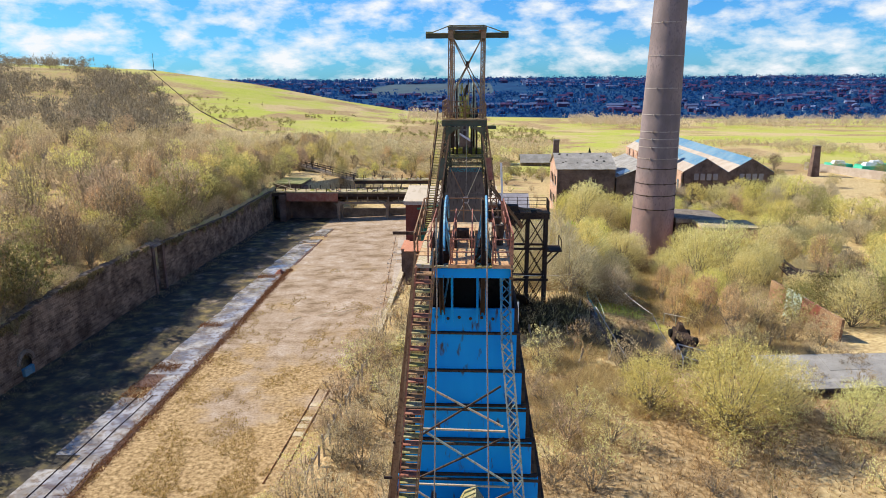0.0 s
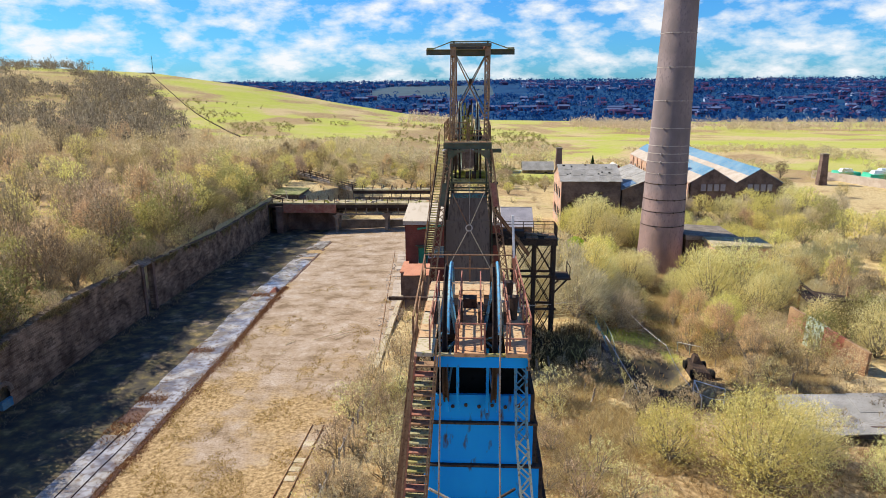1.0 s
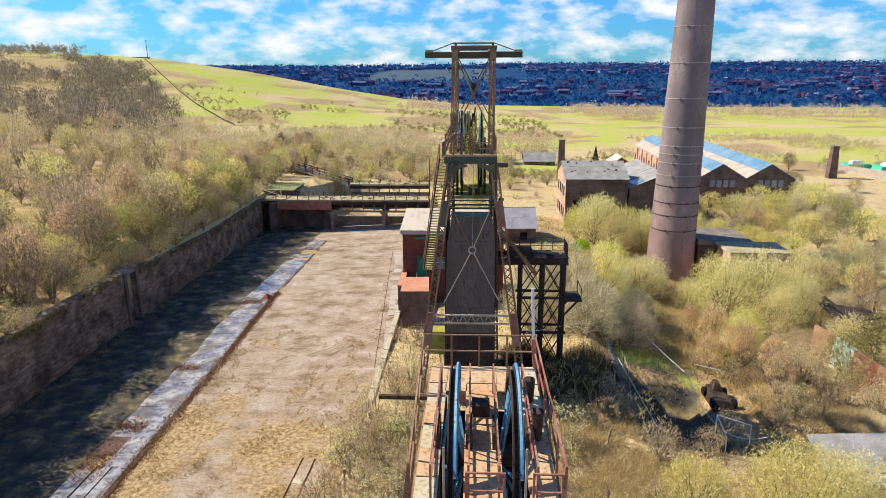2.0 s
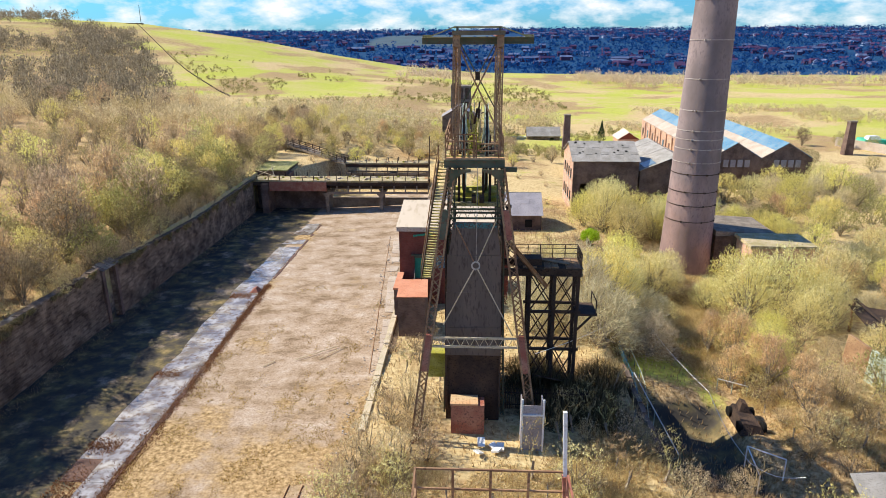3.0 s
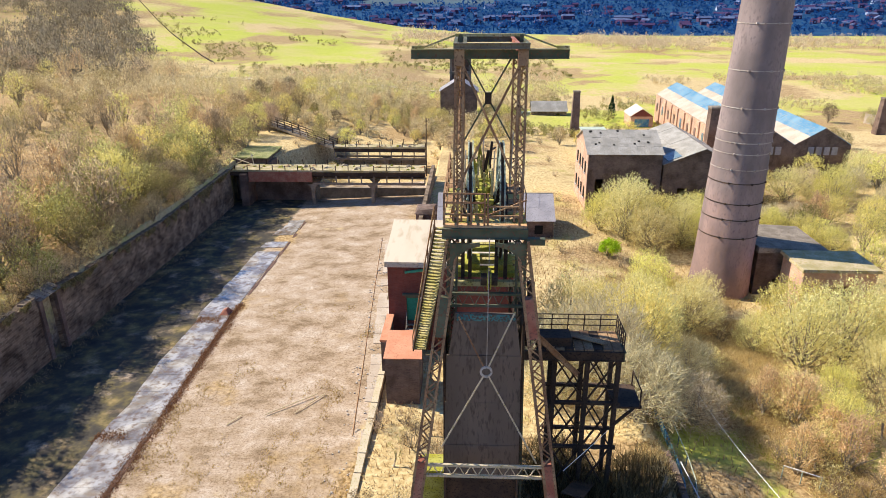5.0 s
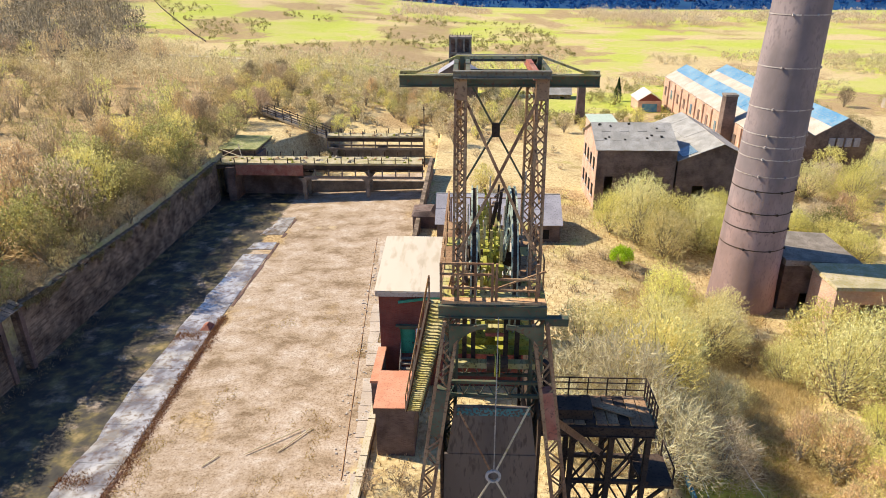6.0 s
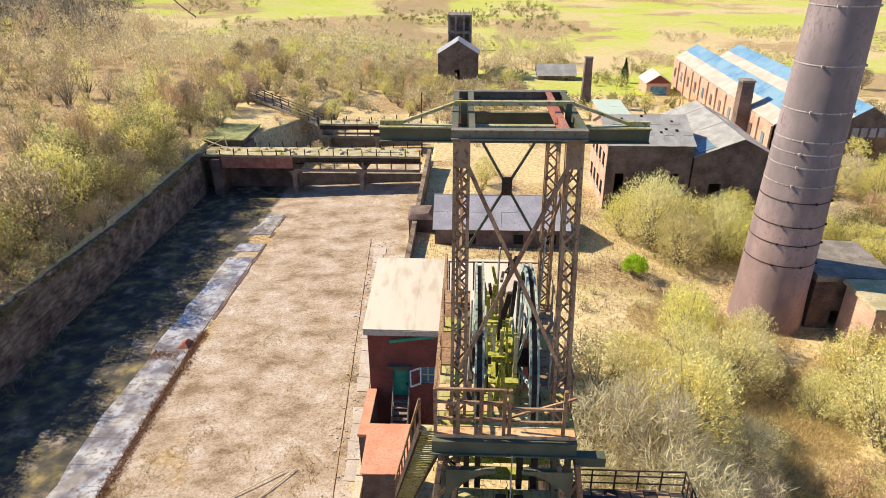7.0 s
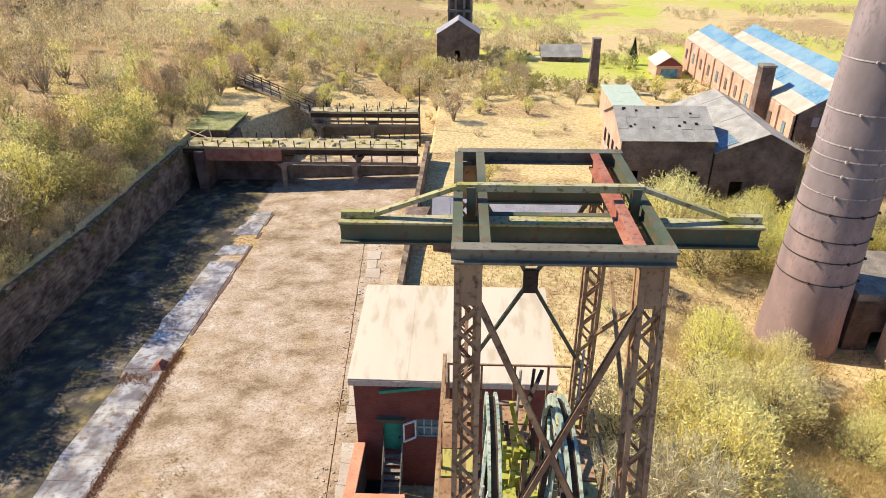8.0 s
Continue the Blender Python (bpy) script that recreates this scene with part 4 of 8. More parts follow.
for x in (-6.2, 8.95):
    s = Solid(); s.hull([(x, 115.1, 7.25), (x + 0.35, 115.1, 7.25), (x + 0.35, 123.5, 7.25), (x, 123.5, 7.25), (x, 119.2, 9.6), (x + 0.35, 119.2, 9.6), (x + 0.35, 119.4, 9.6), (x, 119.4, 9.6)])
    part("gable", s, M["brick_dark"], store)
sheets(store, "roof_slope", (-6.45, 114.85, 7.2), (9.55, 114.85, 7.2), (9.55, 119.3, 9.8), (-6.45, 119.3, 9.8), 8, M["slate_blue"], rows=2, lap=0.03)
sheets(store, "roof_slope", (9.55, 123.75, 7.2), (-6.45, 123.75, 7.2), (-6.45, 119.3, 9.8), (9.55, 119.3, 9.8), 4, M["slate_blue"])
s = Solid(); s.tube((-6.45, 119.3, 9.85), (9.55, 119.3, 9.85), 0.12); part("ridge_tiles", s, M["slate"], store)
for x in (-2.5, 3.0, 6.8):
    s = Solid(); s.box(x, x + 1.1, 115.02, 115.12, 5.4, 6.6); part("window", s, M["void"], store, "empty window")

# the two-storey engine house with a holed slate roof, a wing and a lean-to
house = thing("engine_house", (22, 136, 3.5), "two-storey sooty brick engine house with a patched slate roof", "building")
opens = [(17.2 + k * 3.6, 18.4 + k * 3.6, 6.2, 9.0) for k in range(3)]
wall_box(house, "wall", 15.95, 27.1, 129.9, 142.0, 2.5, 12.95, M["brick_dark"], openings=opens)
# gables and end wall paler than the front: sunlight put into the brick colour
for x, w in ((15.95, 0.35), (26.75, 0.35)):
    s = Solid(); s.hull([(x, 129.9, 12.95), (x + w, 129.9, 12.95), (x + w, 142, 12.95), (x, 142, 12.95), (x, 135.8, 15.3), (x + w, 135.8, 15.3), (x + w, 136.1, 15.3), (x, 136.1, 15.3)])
    part("gable", s, M["brick_pale"], house, "gable paler than the front, sunlight put into its brick colour")
s = Solid(); s.box(15.89, 15.95, 129.9, 142, 2.5, 12.95); end_wall = part("end_wall", s, M["brick_pale"], house, "end wall with small windows, sunlight put into its pale brick")
for y in (131.4, 134.0, 136.6, 139.2):
    for z in (5.6, 9.6):
        s = Solid(); s.box(15.81, 15.885, y, y + 1.0, z, z + 1.7); w = part("window", s, M["void"], house, "empty window, a black plate for its dark inside")
        s = Solid(); s.box(15.70, 15.81, y - 0.15, y + 1.15, z - 0.18, z); part("window_sill", s, M["concrete"], w)
sheets(house, "roof_slope", (15.65, 129.6, 12.85), (27.3, 129.6, 12.85), (27.3, 135.9, 15.4), (15.65, 135.9, 15.4), 9, M["slate"], rows=3, lap=0.04)
sheets(house, "roof_slope", (27.3, 142.3, 12.85), (15.65, 142.3, 12.85), (15.65, 135.9, 15.4), (27.3, 135.9, 15.4), 4, M["slate"])
for k in range(11):
    s = Solid()
    u, v = rng.uniform(0.08, 0.95), rng.uniform(0.35, 0.95)
    x, y, z = lerp(15.65, 27.3, u), lerp(129.6, 135.9, v), lerp(12.85, 15.4, v)
    r = rng.uniform(0.08, 0.2)
    s.hull([(x - r, y - r, z - r * 0.4 + 0.13), (x + r, y - r, z - r * 0.4 + 0.13), (x + r, y + r, z + r * 0.4 + 0.13), (x - r, y + r, z + r * 0.4 + 0.13)] * 1 +
           [(x - r, y - r, z - r * 0.4 + 0.17), (x + r, y - r, z - r * 0.4 + 0.17), (x + r, y + r, z + r * 0.4 + 0.17), (x - r, y + r, z + r * 0.4 + 0.17)])
    part("roof_hole", s, M["void"], house, "black plates for the dark gaps of slipped slates")
wing = thing("engine_house_wing", (32, 138, 3.4), "wing with a crossing slate roof beside the engine house", "building")
wall_box(wing, "wall", 27.5, 38.2, 130.4, 151.3, 2.5, 11.3, M["brick_dark"], openings=((30.0, 31.6, 4.5, 7.5),))
s = Solid()
s.hull([(27.5, 130.4, 11.3), (38.2, 130.4, 11.3), (38.2, 130.8, 11.3), (27.5, 130.8, 11.3), (33.4, 130.4, 13.5), (33.7, 130.4, 13.5), (33.7, 130.8, 13.5), (33.4, 130.8, 13.5)])
part("gable", s, M["brick_dark"], wing)
sheets(wing, "roof_slope", (27.35, 151.5, 11.2), (27.35, 130.1, 11.2), (33.55, 130.1, 13.65), (33.55, 151.5, 13.65), 5, M["slate"], rows=2, lap=0.04)
sheets(wing, "roof_slope", (38.4, 130.1, 11.2), (38.4, 151.5, 11.2), (33.55, 151.5, 13.65), (33.55, 130.1, 13.65), 5, M["roof_tan"], rows=2, lap=0.04)
# bluish plate on the slope paints the blue light in a roof hole
s = Solid(); s.hull([(28.2, 130.8, 11.66), (30.2, 130.8, 12.45), (30.2, 134.4, 12.45), (28.2, 134.4, 11.66), (28.2, 130.8, 11.72), (30.2, 130.8, 12.51), (30.2, 134.4, 12.51), (28.2, 134.4, 11.72)])
part("roof_hole", s, M["glass"], wing, "hole in the roof, its blue light put into a bluish plate")
low = thing("flat_store", (24, 169, 3), "flat-roofed store with a grey-green felt roof", "shed")
wall_box(low, "wall", 21.8, 26.7, 160.5, 176.2, 2, 7.6, M["brick_pale"])
sheets(low, "roof_sheet", (21.5, 160.2, 7.65), (27, 160.2, 7.65), (27, 176.5, 7.9), (21.5, 176.5, 7.9), 2, M["pale_green"], rows=3)


def square_stack(name, x, y, z0, z1, r0, r1, m, label):
    t = thing(name, (x, y, z0), label, "chimney")
    s = Solid()
    n = 14
    for k in range(n + 1):
        r, e, z = lerp(r0, r1, k / n), 0.02 * noise.noise((x, k * 1.3, 2.0)), lerp(z0 - 0.4, z1, k / n)
        s.v += [(x + a * (r + e), y + b * (r + e), z) for a, b in ((-1, -1), (1, -1), (1, 1), (-1, 1))]
        if k:
            s.f += [(4 * k - 4 + i, 4 * k - 4 + (i + 1) % 4, 4 * k + (i + 1) % 4, 4 * k + i) for i in range(4)]
    part("shaft", s, m, t)
    s = Solid(); s.box(x - r1 - 0.12, x + r1 + 0.12, y - r1 - 0.12, y + r1 + 0.12, z1, z1 + 0.35); part("cap", s, M["concrete_dark"], t)
    return t


square_stack("brick_stack", 23.0, 192.5, 2.6, 13.1, 1.05, 0.75, M["brick_dark"], "slender square brick stack")
square_stack("brick_stack", 98.8, 198, -0.2, 10.8, 1.25, 0.8, M["brick_dark"], "lone square brick stack in the scrub")
square_stack("brick_stack", 46.4, 165, 3, 14.0, 1.15, 1.05, M["brick_dark"], "square brick stack against the long workshop")

# the long workshop with two blue and tan roof bays
work = thing("workshop", (50, 185, 2.8), "long pale brick workshop with two blue-streaked roof bays", "workshop")


def wk(u, v, z):
    """u across the bays, v along them."""
    return (lerp(47.4, 48.2, v) + u * 10.2, lerp(153.5, 216, v), z)


# sunward side in pale brick, ends in dark: light and shade in the colours
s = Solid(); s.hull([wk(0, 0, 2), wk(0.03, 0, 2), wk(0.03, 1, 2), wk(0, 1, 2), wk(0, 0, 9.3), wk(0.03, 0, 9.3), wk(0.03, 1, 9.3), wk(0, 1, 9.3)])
part("side_wall", s, M["brick_pale"], work, "pale brick side wall, sunlight put into its colour")
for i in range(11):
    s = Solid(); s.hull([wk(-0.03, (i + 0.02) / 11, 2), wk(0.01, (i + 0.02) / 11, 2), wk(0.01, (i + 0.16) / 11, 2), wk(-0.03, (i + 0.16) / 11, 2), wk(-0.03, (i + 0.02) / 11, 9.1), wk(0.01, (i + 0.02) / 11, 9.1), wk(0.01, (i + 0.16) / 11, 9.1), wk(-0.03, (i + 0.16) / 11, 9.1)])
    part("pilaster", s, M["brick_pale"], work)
    s = Solid(); s.hull([wk(-0.012, (i + 0.48) / 11, 5.0), wk(0.0, (i + 0.48) / 11, 5.0), wk(0.0, (i + 0.68) / 11, 5.0), wk(-0.012, (i + 0.68) / 11, 5.0), wk(-0.012, (i + 0.48) / 11, 7.2), wk(0.0, (i + 0.48) / 11, 7.2), wk(0.0, (i + 0.68) / 11, 7.2), wk(-0.012, (i + 0.68) / 11, 7.2)])
    part("window", s, M["brick_dark"] if i % 3 else M["glass"], work, "bricked-up window" if i % 3 else "dark broken window")
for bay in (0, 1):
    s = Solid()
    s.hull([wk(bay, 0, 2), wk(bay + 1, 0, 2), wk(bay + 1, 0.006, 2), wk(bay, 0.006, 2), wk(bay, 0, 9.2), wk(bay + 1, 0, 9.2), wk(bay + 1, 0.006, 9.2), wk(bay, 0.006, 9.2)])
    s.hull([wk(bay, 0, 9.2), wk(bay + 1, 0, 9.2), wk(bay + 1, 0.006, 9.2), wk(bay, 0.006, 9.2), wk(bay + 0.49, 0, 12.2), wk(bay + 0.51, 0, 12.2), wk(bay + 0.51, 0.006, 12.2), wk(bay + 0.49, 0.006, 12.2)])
    part("end_wall", s, M["brick_dark"], work, "dark red gable end, shade put into its brick colour")
    for k in range(4):
        w = Solid(); u = bay + 0.25 + k * 0.14
        w.hull([wk(u, -0.003, 7.4), wk(u + 0.1, -0.003, 7.4), wk(u + 0.1, 0.0, 7.4), wk(u, 0.0, 7.4), wk(u, -0.003, 8.9), wk(u + 0.1, -0.003, 8.9), wk(u + 0.1, 0.0, 8.9), wk(u, 0.0, 8.9)])
        part("window", w, M["slate_blue"], work, "small pale window")
    for k in range(4):
        for side in (0, 1):
            a0, a1 = (0.0, 0.5) if side == 0 else (1.0, 0.5)
            for j in range(2):
                e0, e1 = lerp(a0, a1, j / 2), lerp(a0, a1, (j + 1) / 2)
                z0, z1 = lerp(9.2, 12.3, j / 2), lerp(9.2, 12.3, (j + 1) / 2)
                s = Solid()
                q = [wk(bay + e0, k / 4, z0), wk(bay + e1, k / 4, z1), wk(bay + e1, (k + 1) / 4, z1), wk(bay + e0, (k + 1) / 4, z0)]
                q = q if side == 0 else q[::-1]
                s.hull([(x, y, z) for x, y, z in q] + [(x, y, z + 0.12 + 0.03 * (k % 2)) for x, y, z in q])
                part("roof_sheet", s, M["roof_blue"] if (side == 0) == (j == 1) else M["roof_tan"], work, "faded blue sheet" if (side == 0) == (j == 1) else "")

cabin = thing("cabin", (42.5, 208.5, 2), "small pale gabled garage with blue doors", "garage")
wall_box(cabin, "wall", 39.6, 45.4, 206, 214, 1.5, 4.9, M["brick_pale"], openings=((40.6, 44.4, 1.5, 4.2),))
s = Solid(); s.box(40.6, 44.4, 206.15, 206.25, 1.5, 4.2); part("door", s, M["blue_dull"], cabin, "dull blue doors")
sheets(cabin, "roof_slope", (39.3, 214.2, 4.85), (39.3, 205.8, 4.85), (42.5, 205.8, 6.9), (42.5, 214.2, 6.9), 2, M["roof_pale"])
sheets(cabin, "roof_slope", (45.7, 205.8, 4.85), (45.7, 214.2, 4.85), (42.5, 214.2, 6.9), (42.5, 205.8, 6.9), 2, M["roof_pale"])
s = Solid(); s.hull([(39.6, 206, 4.9), (45.4, 206, 4.9), (45.4, 206.3, 4.9), (39.6, 206.3, 4.9), (42.4, 206, 6.7), (42.6, 206, 6.7), (42.6, 206.3, 6.7), (42.4, 206.3, 6.7)]); part("gable", s, M["brick_red"], cabin)
cottage = thing("stone_cottage", (20.2, 226, 2), "low stone cottage with a grey slate roof", "cottage")
wall_box(cottage, "wall", 15.2, 25.2, 223.5, 230, 0.5, 3.2, M["brick_wall"], openings=((22.2, 23.4, 1.2, 2.6),))
sheets(cottage, "roof_slope", (14.9, 223.2, 3.1), (25.5, 223.2, 3.1), (25.5, 226.8, 5.6), (14.9, 226.8, 5.6), 6, M["slate"], rows=2)
sheets(cottage, "roof_slope", (25.5, 230.3, 3.1), (14.9, 230.3, 3.1), (14.9, 226.8, 5.6), (25.5, 226.8, 5.6), 3, M["slate"])
s = Solid(); s.box(10.5, 14.8, 224.5, 226, 1, 2.6); s.box(10.3, 15, 224.3, 226.2, 2.6, 2.75); part("lean_to", s, M["pale_green"], cottage)

# winding house and its low tower at the far end of the track
tower = thing("winding_house", (-5.8, 218, 2.2), "dark brick gabled winding house with a grey roof", "building")
wall_box(tower, "wall", -10.9, -0.7, 214.6, 222, 1.5, 10.2, M["brick_dark"], openings=((-6.6, -5.4, 4.2, 6.4),))
s = Solid(); s.hull([(-10.9, 214.6, 10.2), (-0.7, 214.6, 10.2), (-0.7, 215, 10.2), (-10.9, 215, 10.2), (-5.95, 214.6, 13.1), (-5.65, 214.6, 13.1), (-5.65, 215, 13.1), (-5.95, 215, 13.1)]); part("gable", s, M["brick_dark"], tower)
sheets(tower, "roof_slope", (-11.2, 222.2, 10.05), (-11.2, 214.3, 10.05), (-5.8, 214.3, 13.4), (-5.8, 222.2, 13.4), 3, M["slate_blue"])
sheets(tower, "roof_slope", (-0.4, 214.3, 10.05), (-0.4, 222.2, 10.05), (-5.8, 222.2, 13.4), (-5.8, 214.3, 13.4), 3, M["slate_blue"])
head = thing("concrete_headgear", (-5.8, 230, 2.2), "dark square headgear tower behind the winding house", "tower")
s = Solid()
for x in (-8.7, -7.0, -4.9, -3.1):
    s.box(x, x + 0.55, 226, 226.6, 1.5, 18.2)
    s.box(x, x + 0.55, 231.5, 232, 1.5, 18.2)
for z in (9, 13.5, 17.6):
    s.box(-8.8, -2.5, 225.9, 232.1, z, z + 0.6)
part("frame", s, M["concrete_dark"], head)
s = Solid(); s.box(-8.3, -3.0, 227, 231, 1.5, 17.5); part("core", s, M["brick_dark"], head)
s = Solid()
for k in range(9):
    a = (-8.6 + k * 0.75, 226.2 + (k % 3) * 2.5, 18.2)
    s.bar(a, (a[0] + rng.uniform(-0.4, 0.4), a[1], 18.2 + rng.uniform(0.5, 1.8)), 0.12)
part("broken_rails", s, M["rust_dark"], head)

# chimney
stack = thing("tall_chimney", (27.65, 103.5, 3), "tall tapering sooty brick chimney with iron bands", "chimney")


def stack_r(z):
    return 3.33 - 0.026 * (z - 3) + 0.12 * sstep(7, 2, z)


def stack_x(z):
    """The shaft leans slightly."""
    return 27.65 + 0.0117 * (z - 3)


s = Solid()
n = 56
levels = [1.5 + k * 1.1 for k in range(52)]
for k, z in enumerate(levels):
    r = stack_r(z)
    s.v += [(stack_x(z) + r * math.cos(a), 103.5 + r * math.sin(a), z) for a in (i * math.tau / n for i in range(n))]
    if k:
        b = (k - 1) * n
        s.f += [(b + i, b + (i + 1) % n, b + n + (i + 1) % n, b + n + i) for i in range(n)]
part("shaft", s, M["chimney"], stack, smooth=True)
s = Solid(); z = levels[-1]
s.tube((stack_x(z), 103.5, z - 1.6), (stack_x(z), 103.5, z), stack_r(z) + 0.3, stack_r(z) + 0.45, 48); part("crown", s, M["brick_dark"], stack)
for z in (10.4, 12.5, 14.3, 16.6, 18.1, 19.8, 21.0, 22.1, 24.6, 28.4, 33.0, 37.6, 42.5):
    s = Solid()
    r = stack_r(z) + 0.05
    m2 = 40
    for i in range(m2):
        a0, a1 = i * math.tau / m2, (i + 1) * math.tau / m2
        q = [(stack_x(z) + r * math.cos(a), 103.5 + r * math.sin(a)) for a in (a0, a1)]
        s.face((*q[0], z), (*q[1], z), (*q[1], z + 0.11), (*q[0], z + 0.11))
    for a in (4.1, 4.9, 5.6):
        p = (stack_x(z) + (r + 0.05) * math.cos(a), 103.5 + (r + 0.05) * math.sin(a))
        s.box(p[0] - 0.08, p[0] + 0.08, p[1] - 0.08, p[1] + 0.08, z - 0.04, z + 0.16)
    part("iron_band", s, M["band"] if z > 18 else M["rust_dark"], stack, "iron strap")
flue = thing("flue_house", (35, 104.5, 3), "low dark brick flue house beside the chimney", "building")
wall_box(flue, "wall", 31.0, 38.6, 101.9, 110, 1.5, 8.3, M["brick_dark"], openings=((33.1, 35.0, 1.5, 5.0),))
s = Solid()
s.hull([(30.9, 101.7, 8.3), (38.8, 101.7, 8.3), (38.8, 110.2, 8.3), (30.9, 110.2, 8.3), (30.9, 101.7, 9.0), (38.8, 101.7, 8.6), (38.8, 110.2, 8.6), (30.9, 110.2, 9.0)])
part("roof", s, M["concrete_dark"], flue, "grey weathered flat roof")
block = thing("switch_house", (36.9, 98.2, 3), "pale brick block house with a flat concrete roof", "building")
wall_box(block, "wall", 33.4, 41.0, 96.0, 101.0, 1.5, 8.5, M["brick_pale"], openings=((35.9, 38.9, 3.5, 6.9),))
s = Solid(); s.hull([(33.1, 95.7, 8.5), (41.3, 95.7, 8.5), (41.3, 101.3, 8.5), (33.1, 101.3, 8.5), (33.15, 95.75, 8.85), (41.25, 95.75, 8.8), (41.25, 101.25, 8.85), (33.15, 101.25, 8.9)]); part("roof", s, M["deck_moss"], block, "mossy flat concrete roof")
slabr = thing("flat_roofed_shed", (30, 52.5, 5), "low shed with a curling grey felt roof in the scrub", "shed")
wall_box(slabr, "wall", 25.2, 37.5, 50.3, 55.2, 3.5, 6.2, M["brick_dark"])
sheets(slabr, "roof_sheet", (22.8, 49.0, 5.9), (38, 50.2, 6.2), (38, 55.6, 6.55), (23.6, 54.3, 6.6), 5, M["slate"], "grey felt sheet", rows=2, lap=0.03)
rwall = thing("ruined_wall", (34, 70, 4), "leaning red and blue painted wall panels in the scrub", "wall")
for k, (m1, dx) in enumerate((("rust", 0), ("pale_green", 0.35), ("rust_red", 0.5), ("rust", 0.8))):
    s = Solid()
    x, y = 33.4 + dx, 73.5 - k * 3.1
    s.bar((x, y, 5.5), (x + 0.6, y - 2.9, 5.3), 0.3, 4.4)
    part("panel", s, M[m1], rwall)
frame2 = thing("steel_portal", (39.5, 76, 4), "rusty steel portal frame with a collapsed dark roof", "frame")
for x, y in ((38, 76), (43, 75), (38.5, 82), (43.5, 81)):
    s = Solid(); s.bar((x, y, 3), (x, y, 7.6), 0.22); part("post", s, M["rust"], frame2)
s = Solid(); s.bar((37.4, 76, 7.5), (43.6, 75, 7.7), 0.25); part("beam", s, M["rust_dark"], frame2)
s = Solid(); s.bar((38, 76, 7.6), (38.5, 82, 7.6), 0.22); part("beam", s, M["rust_dark"], frame2)
s = Solid(); s.hull([(37.5, 77, 6.4), (43, 76.2, 5.6), (43.4, 81.5, 6.2), (38, 82.2, 6.8), (37.5, 77, 6.55), (43, 76.2, 5.75), (43.4, 81.5, 6.35), (38, 82.2, 6.95)]); part("roof", s, M["rust_dark"], frame2)

# ---- two ruined gantries across the end of the yard ----
def gantry(y0, y1, zd, x0, x1, posts, label, panel=None):
    g = thing("gantry", ((x0 + x1) / 2, (y0 + y1) / 2, -1), label, "gantry", "gantries over the yard")
    n = int((x1 - x0) / 3.2)
    for k in range(n):
        a, b = lerp(x0, x1, k / n), lerp(x0, x1, (k + 1) / n)
        e = rng.uniform(-0.05, 0.05)
        s = Solid(); s.box(a, b - 0.03, y0, y1, zd - 0.35 + e, zd + e); part("deck_slab", s, M["deck_moss"], g, "cracked mossy concrete deck slab")
    if panel:
        # dark sheet added where the space under the deck is only in shade
        s = Solid(); s.box(x0 + 0.2, x1 - 0.2, y1 - 0.6, y1 - 0.45, zd - 2.4, zd - 0.4); part("back_panel", s, M["rust_dark"], g, "added dark panel for the shade under the deck")
    # moss, grass and debris heaped along the deck
    for k in range(int((x1 - x0) * 1.1)):
        x, y, r = rng.uniform(x0 + 0.4, x1 - 0.4), rng.uniform(y0 + 0.4, y1 - 0.4), rng.uniform(0.25, 0.8)
        q = [(x + r * rng.uniform(0.6, 1.3) * math.cos(a), y + 0.6 * r * math.sin(a)) for a in (0.6, 2.3, 3.8, 5.4)]
        s = Solid(); s.hull([(u, v, zd - 0.05) for u, v in q] + [(x + (u - x) * 0.45, y + (v - y) * 0.45, zd + rng.uniform(0.12, 0.35)) for u, v in q])
        part("moss_clump", s, M["moss"] if rng.random() < 0.3 else M["deck_orange"] if rng.random() < 0.35 else M["deck_pale"] if rng.random() < 0.5 else M["concrete_dark"], g)
    for yy in (y0 + 0.15, y1 - 0.15):
        s = Solid()
        s.channel((x0, yy, zd - 0.75), (x1, yy, zd - 0.75), 0.3, 0.7, 0.06)
        part("girder", s, M["rust_dark"], g)
        s = Solid()
        s.box(x0 if panel is None else panel[1], x1, yy - 0.14, yy + 0.14, zd - 2.75, zd - 2.35)
        part("lower_beam", s, M["concrete_dark"], g)
    n = int((x1 - x0) / 2.3)
    for k in range(n + 1):
        x = lerp(x0, x1, k / n)
        s = Solid(); s.box(x - 0.07, x + 0.07, y0 + 0.02, y0 + 0.16, zd, zd + rng.uniform(0.8, 1.15)); part("rail_post", s, M["rust_dark"], g)
        s = Solid(); s.box(x - 0.07, x + 0.07, y1 - 0.16, y1 - 0.02, zd, zd + rng.uniform(0.7, 1.1)); part("rail_post", s, M["rust_dark"], g)
        if panel is None or x > panel[1]:
            s = Solid(); s.box(x - 0.11, x + 0.11, y0 + 0.03, y0 + 0.25, zd - 2.4, zd - 1.1); part("strut", s, M["concrete_dark"], g)
    for k in (1, 3):
        s = Solid(); a, b = lerp(x0, x1, k * 0.25), lerp(x0, x1, k * 0.25 + 0.17); s.bar((a, y0 + 0.09, zd + 0.6), (b, y0 + 0.09, zd + 0.6), 0.06); part("rail", s, M["rust_dark"], g)
    if panel:
        s = Solid(); s.box(panel[0], panel[1], y0 - 0.12, y0 + 0.1, zd - 2.2, zd - 0.35); part("brick_panel", s, M["rust_red"], g, "red brick parapet panel")
    for x in posts:
        for yy in (y0 + 0.5, y1 - 0.5):
            s = Solid()
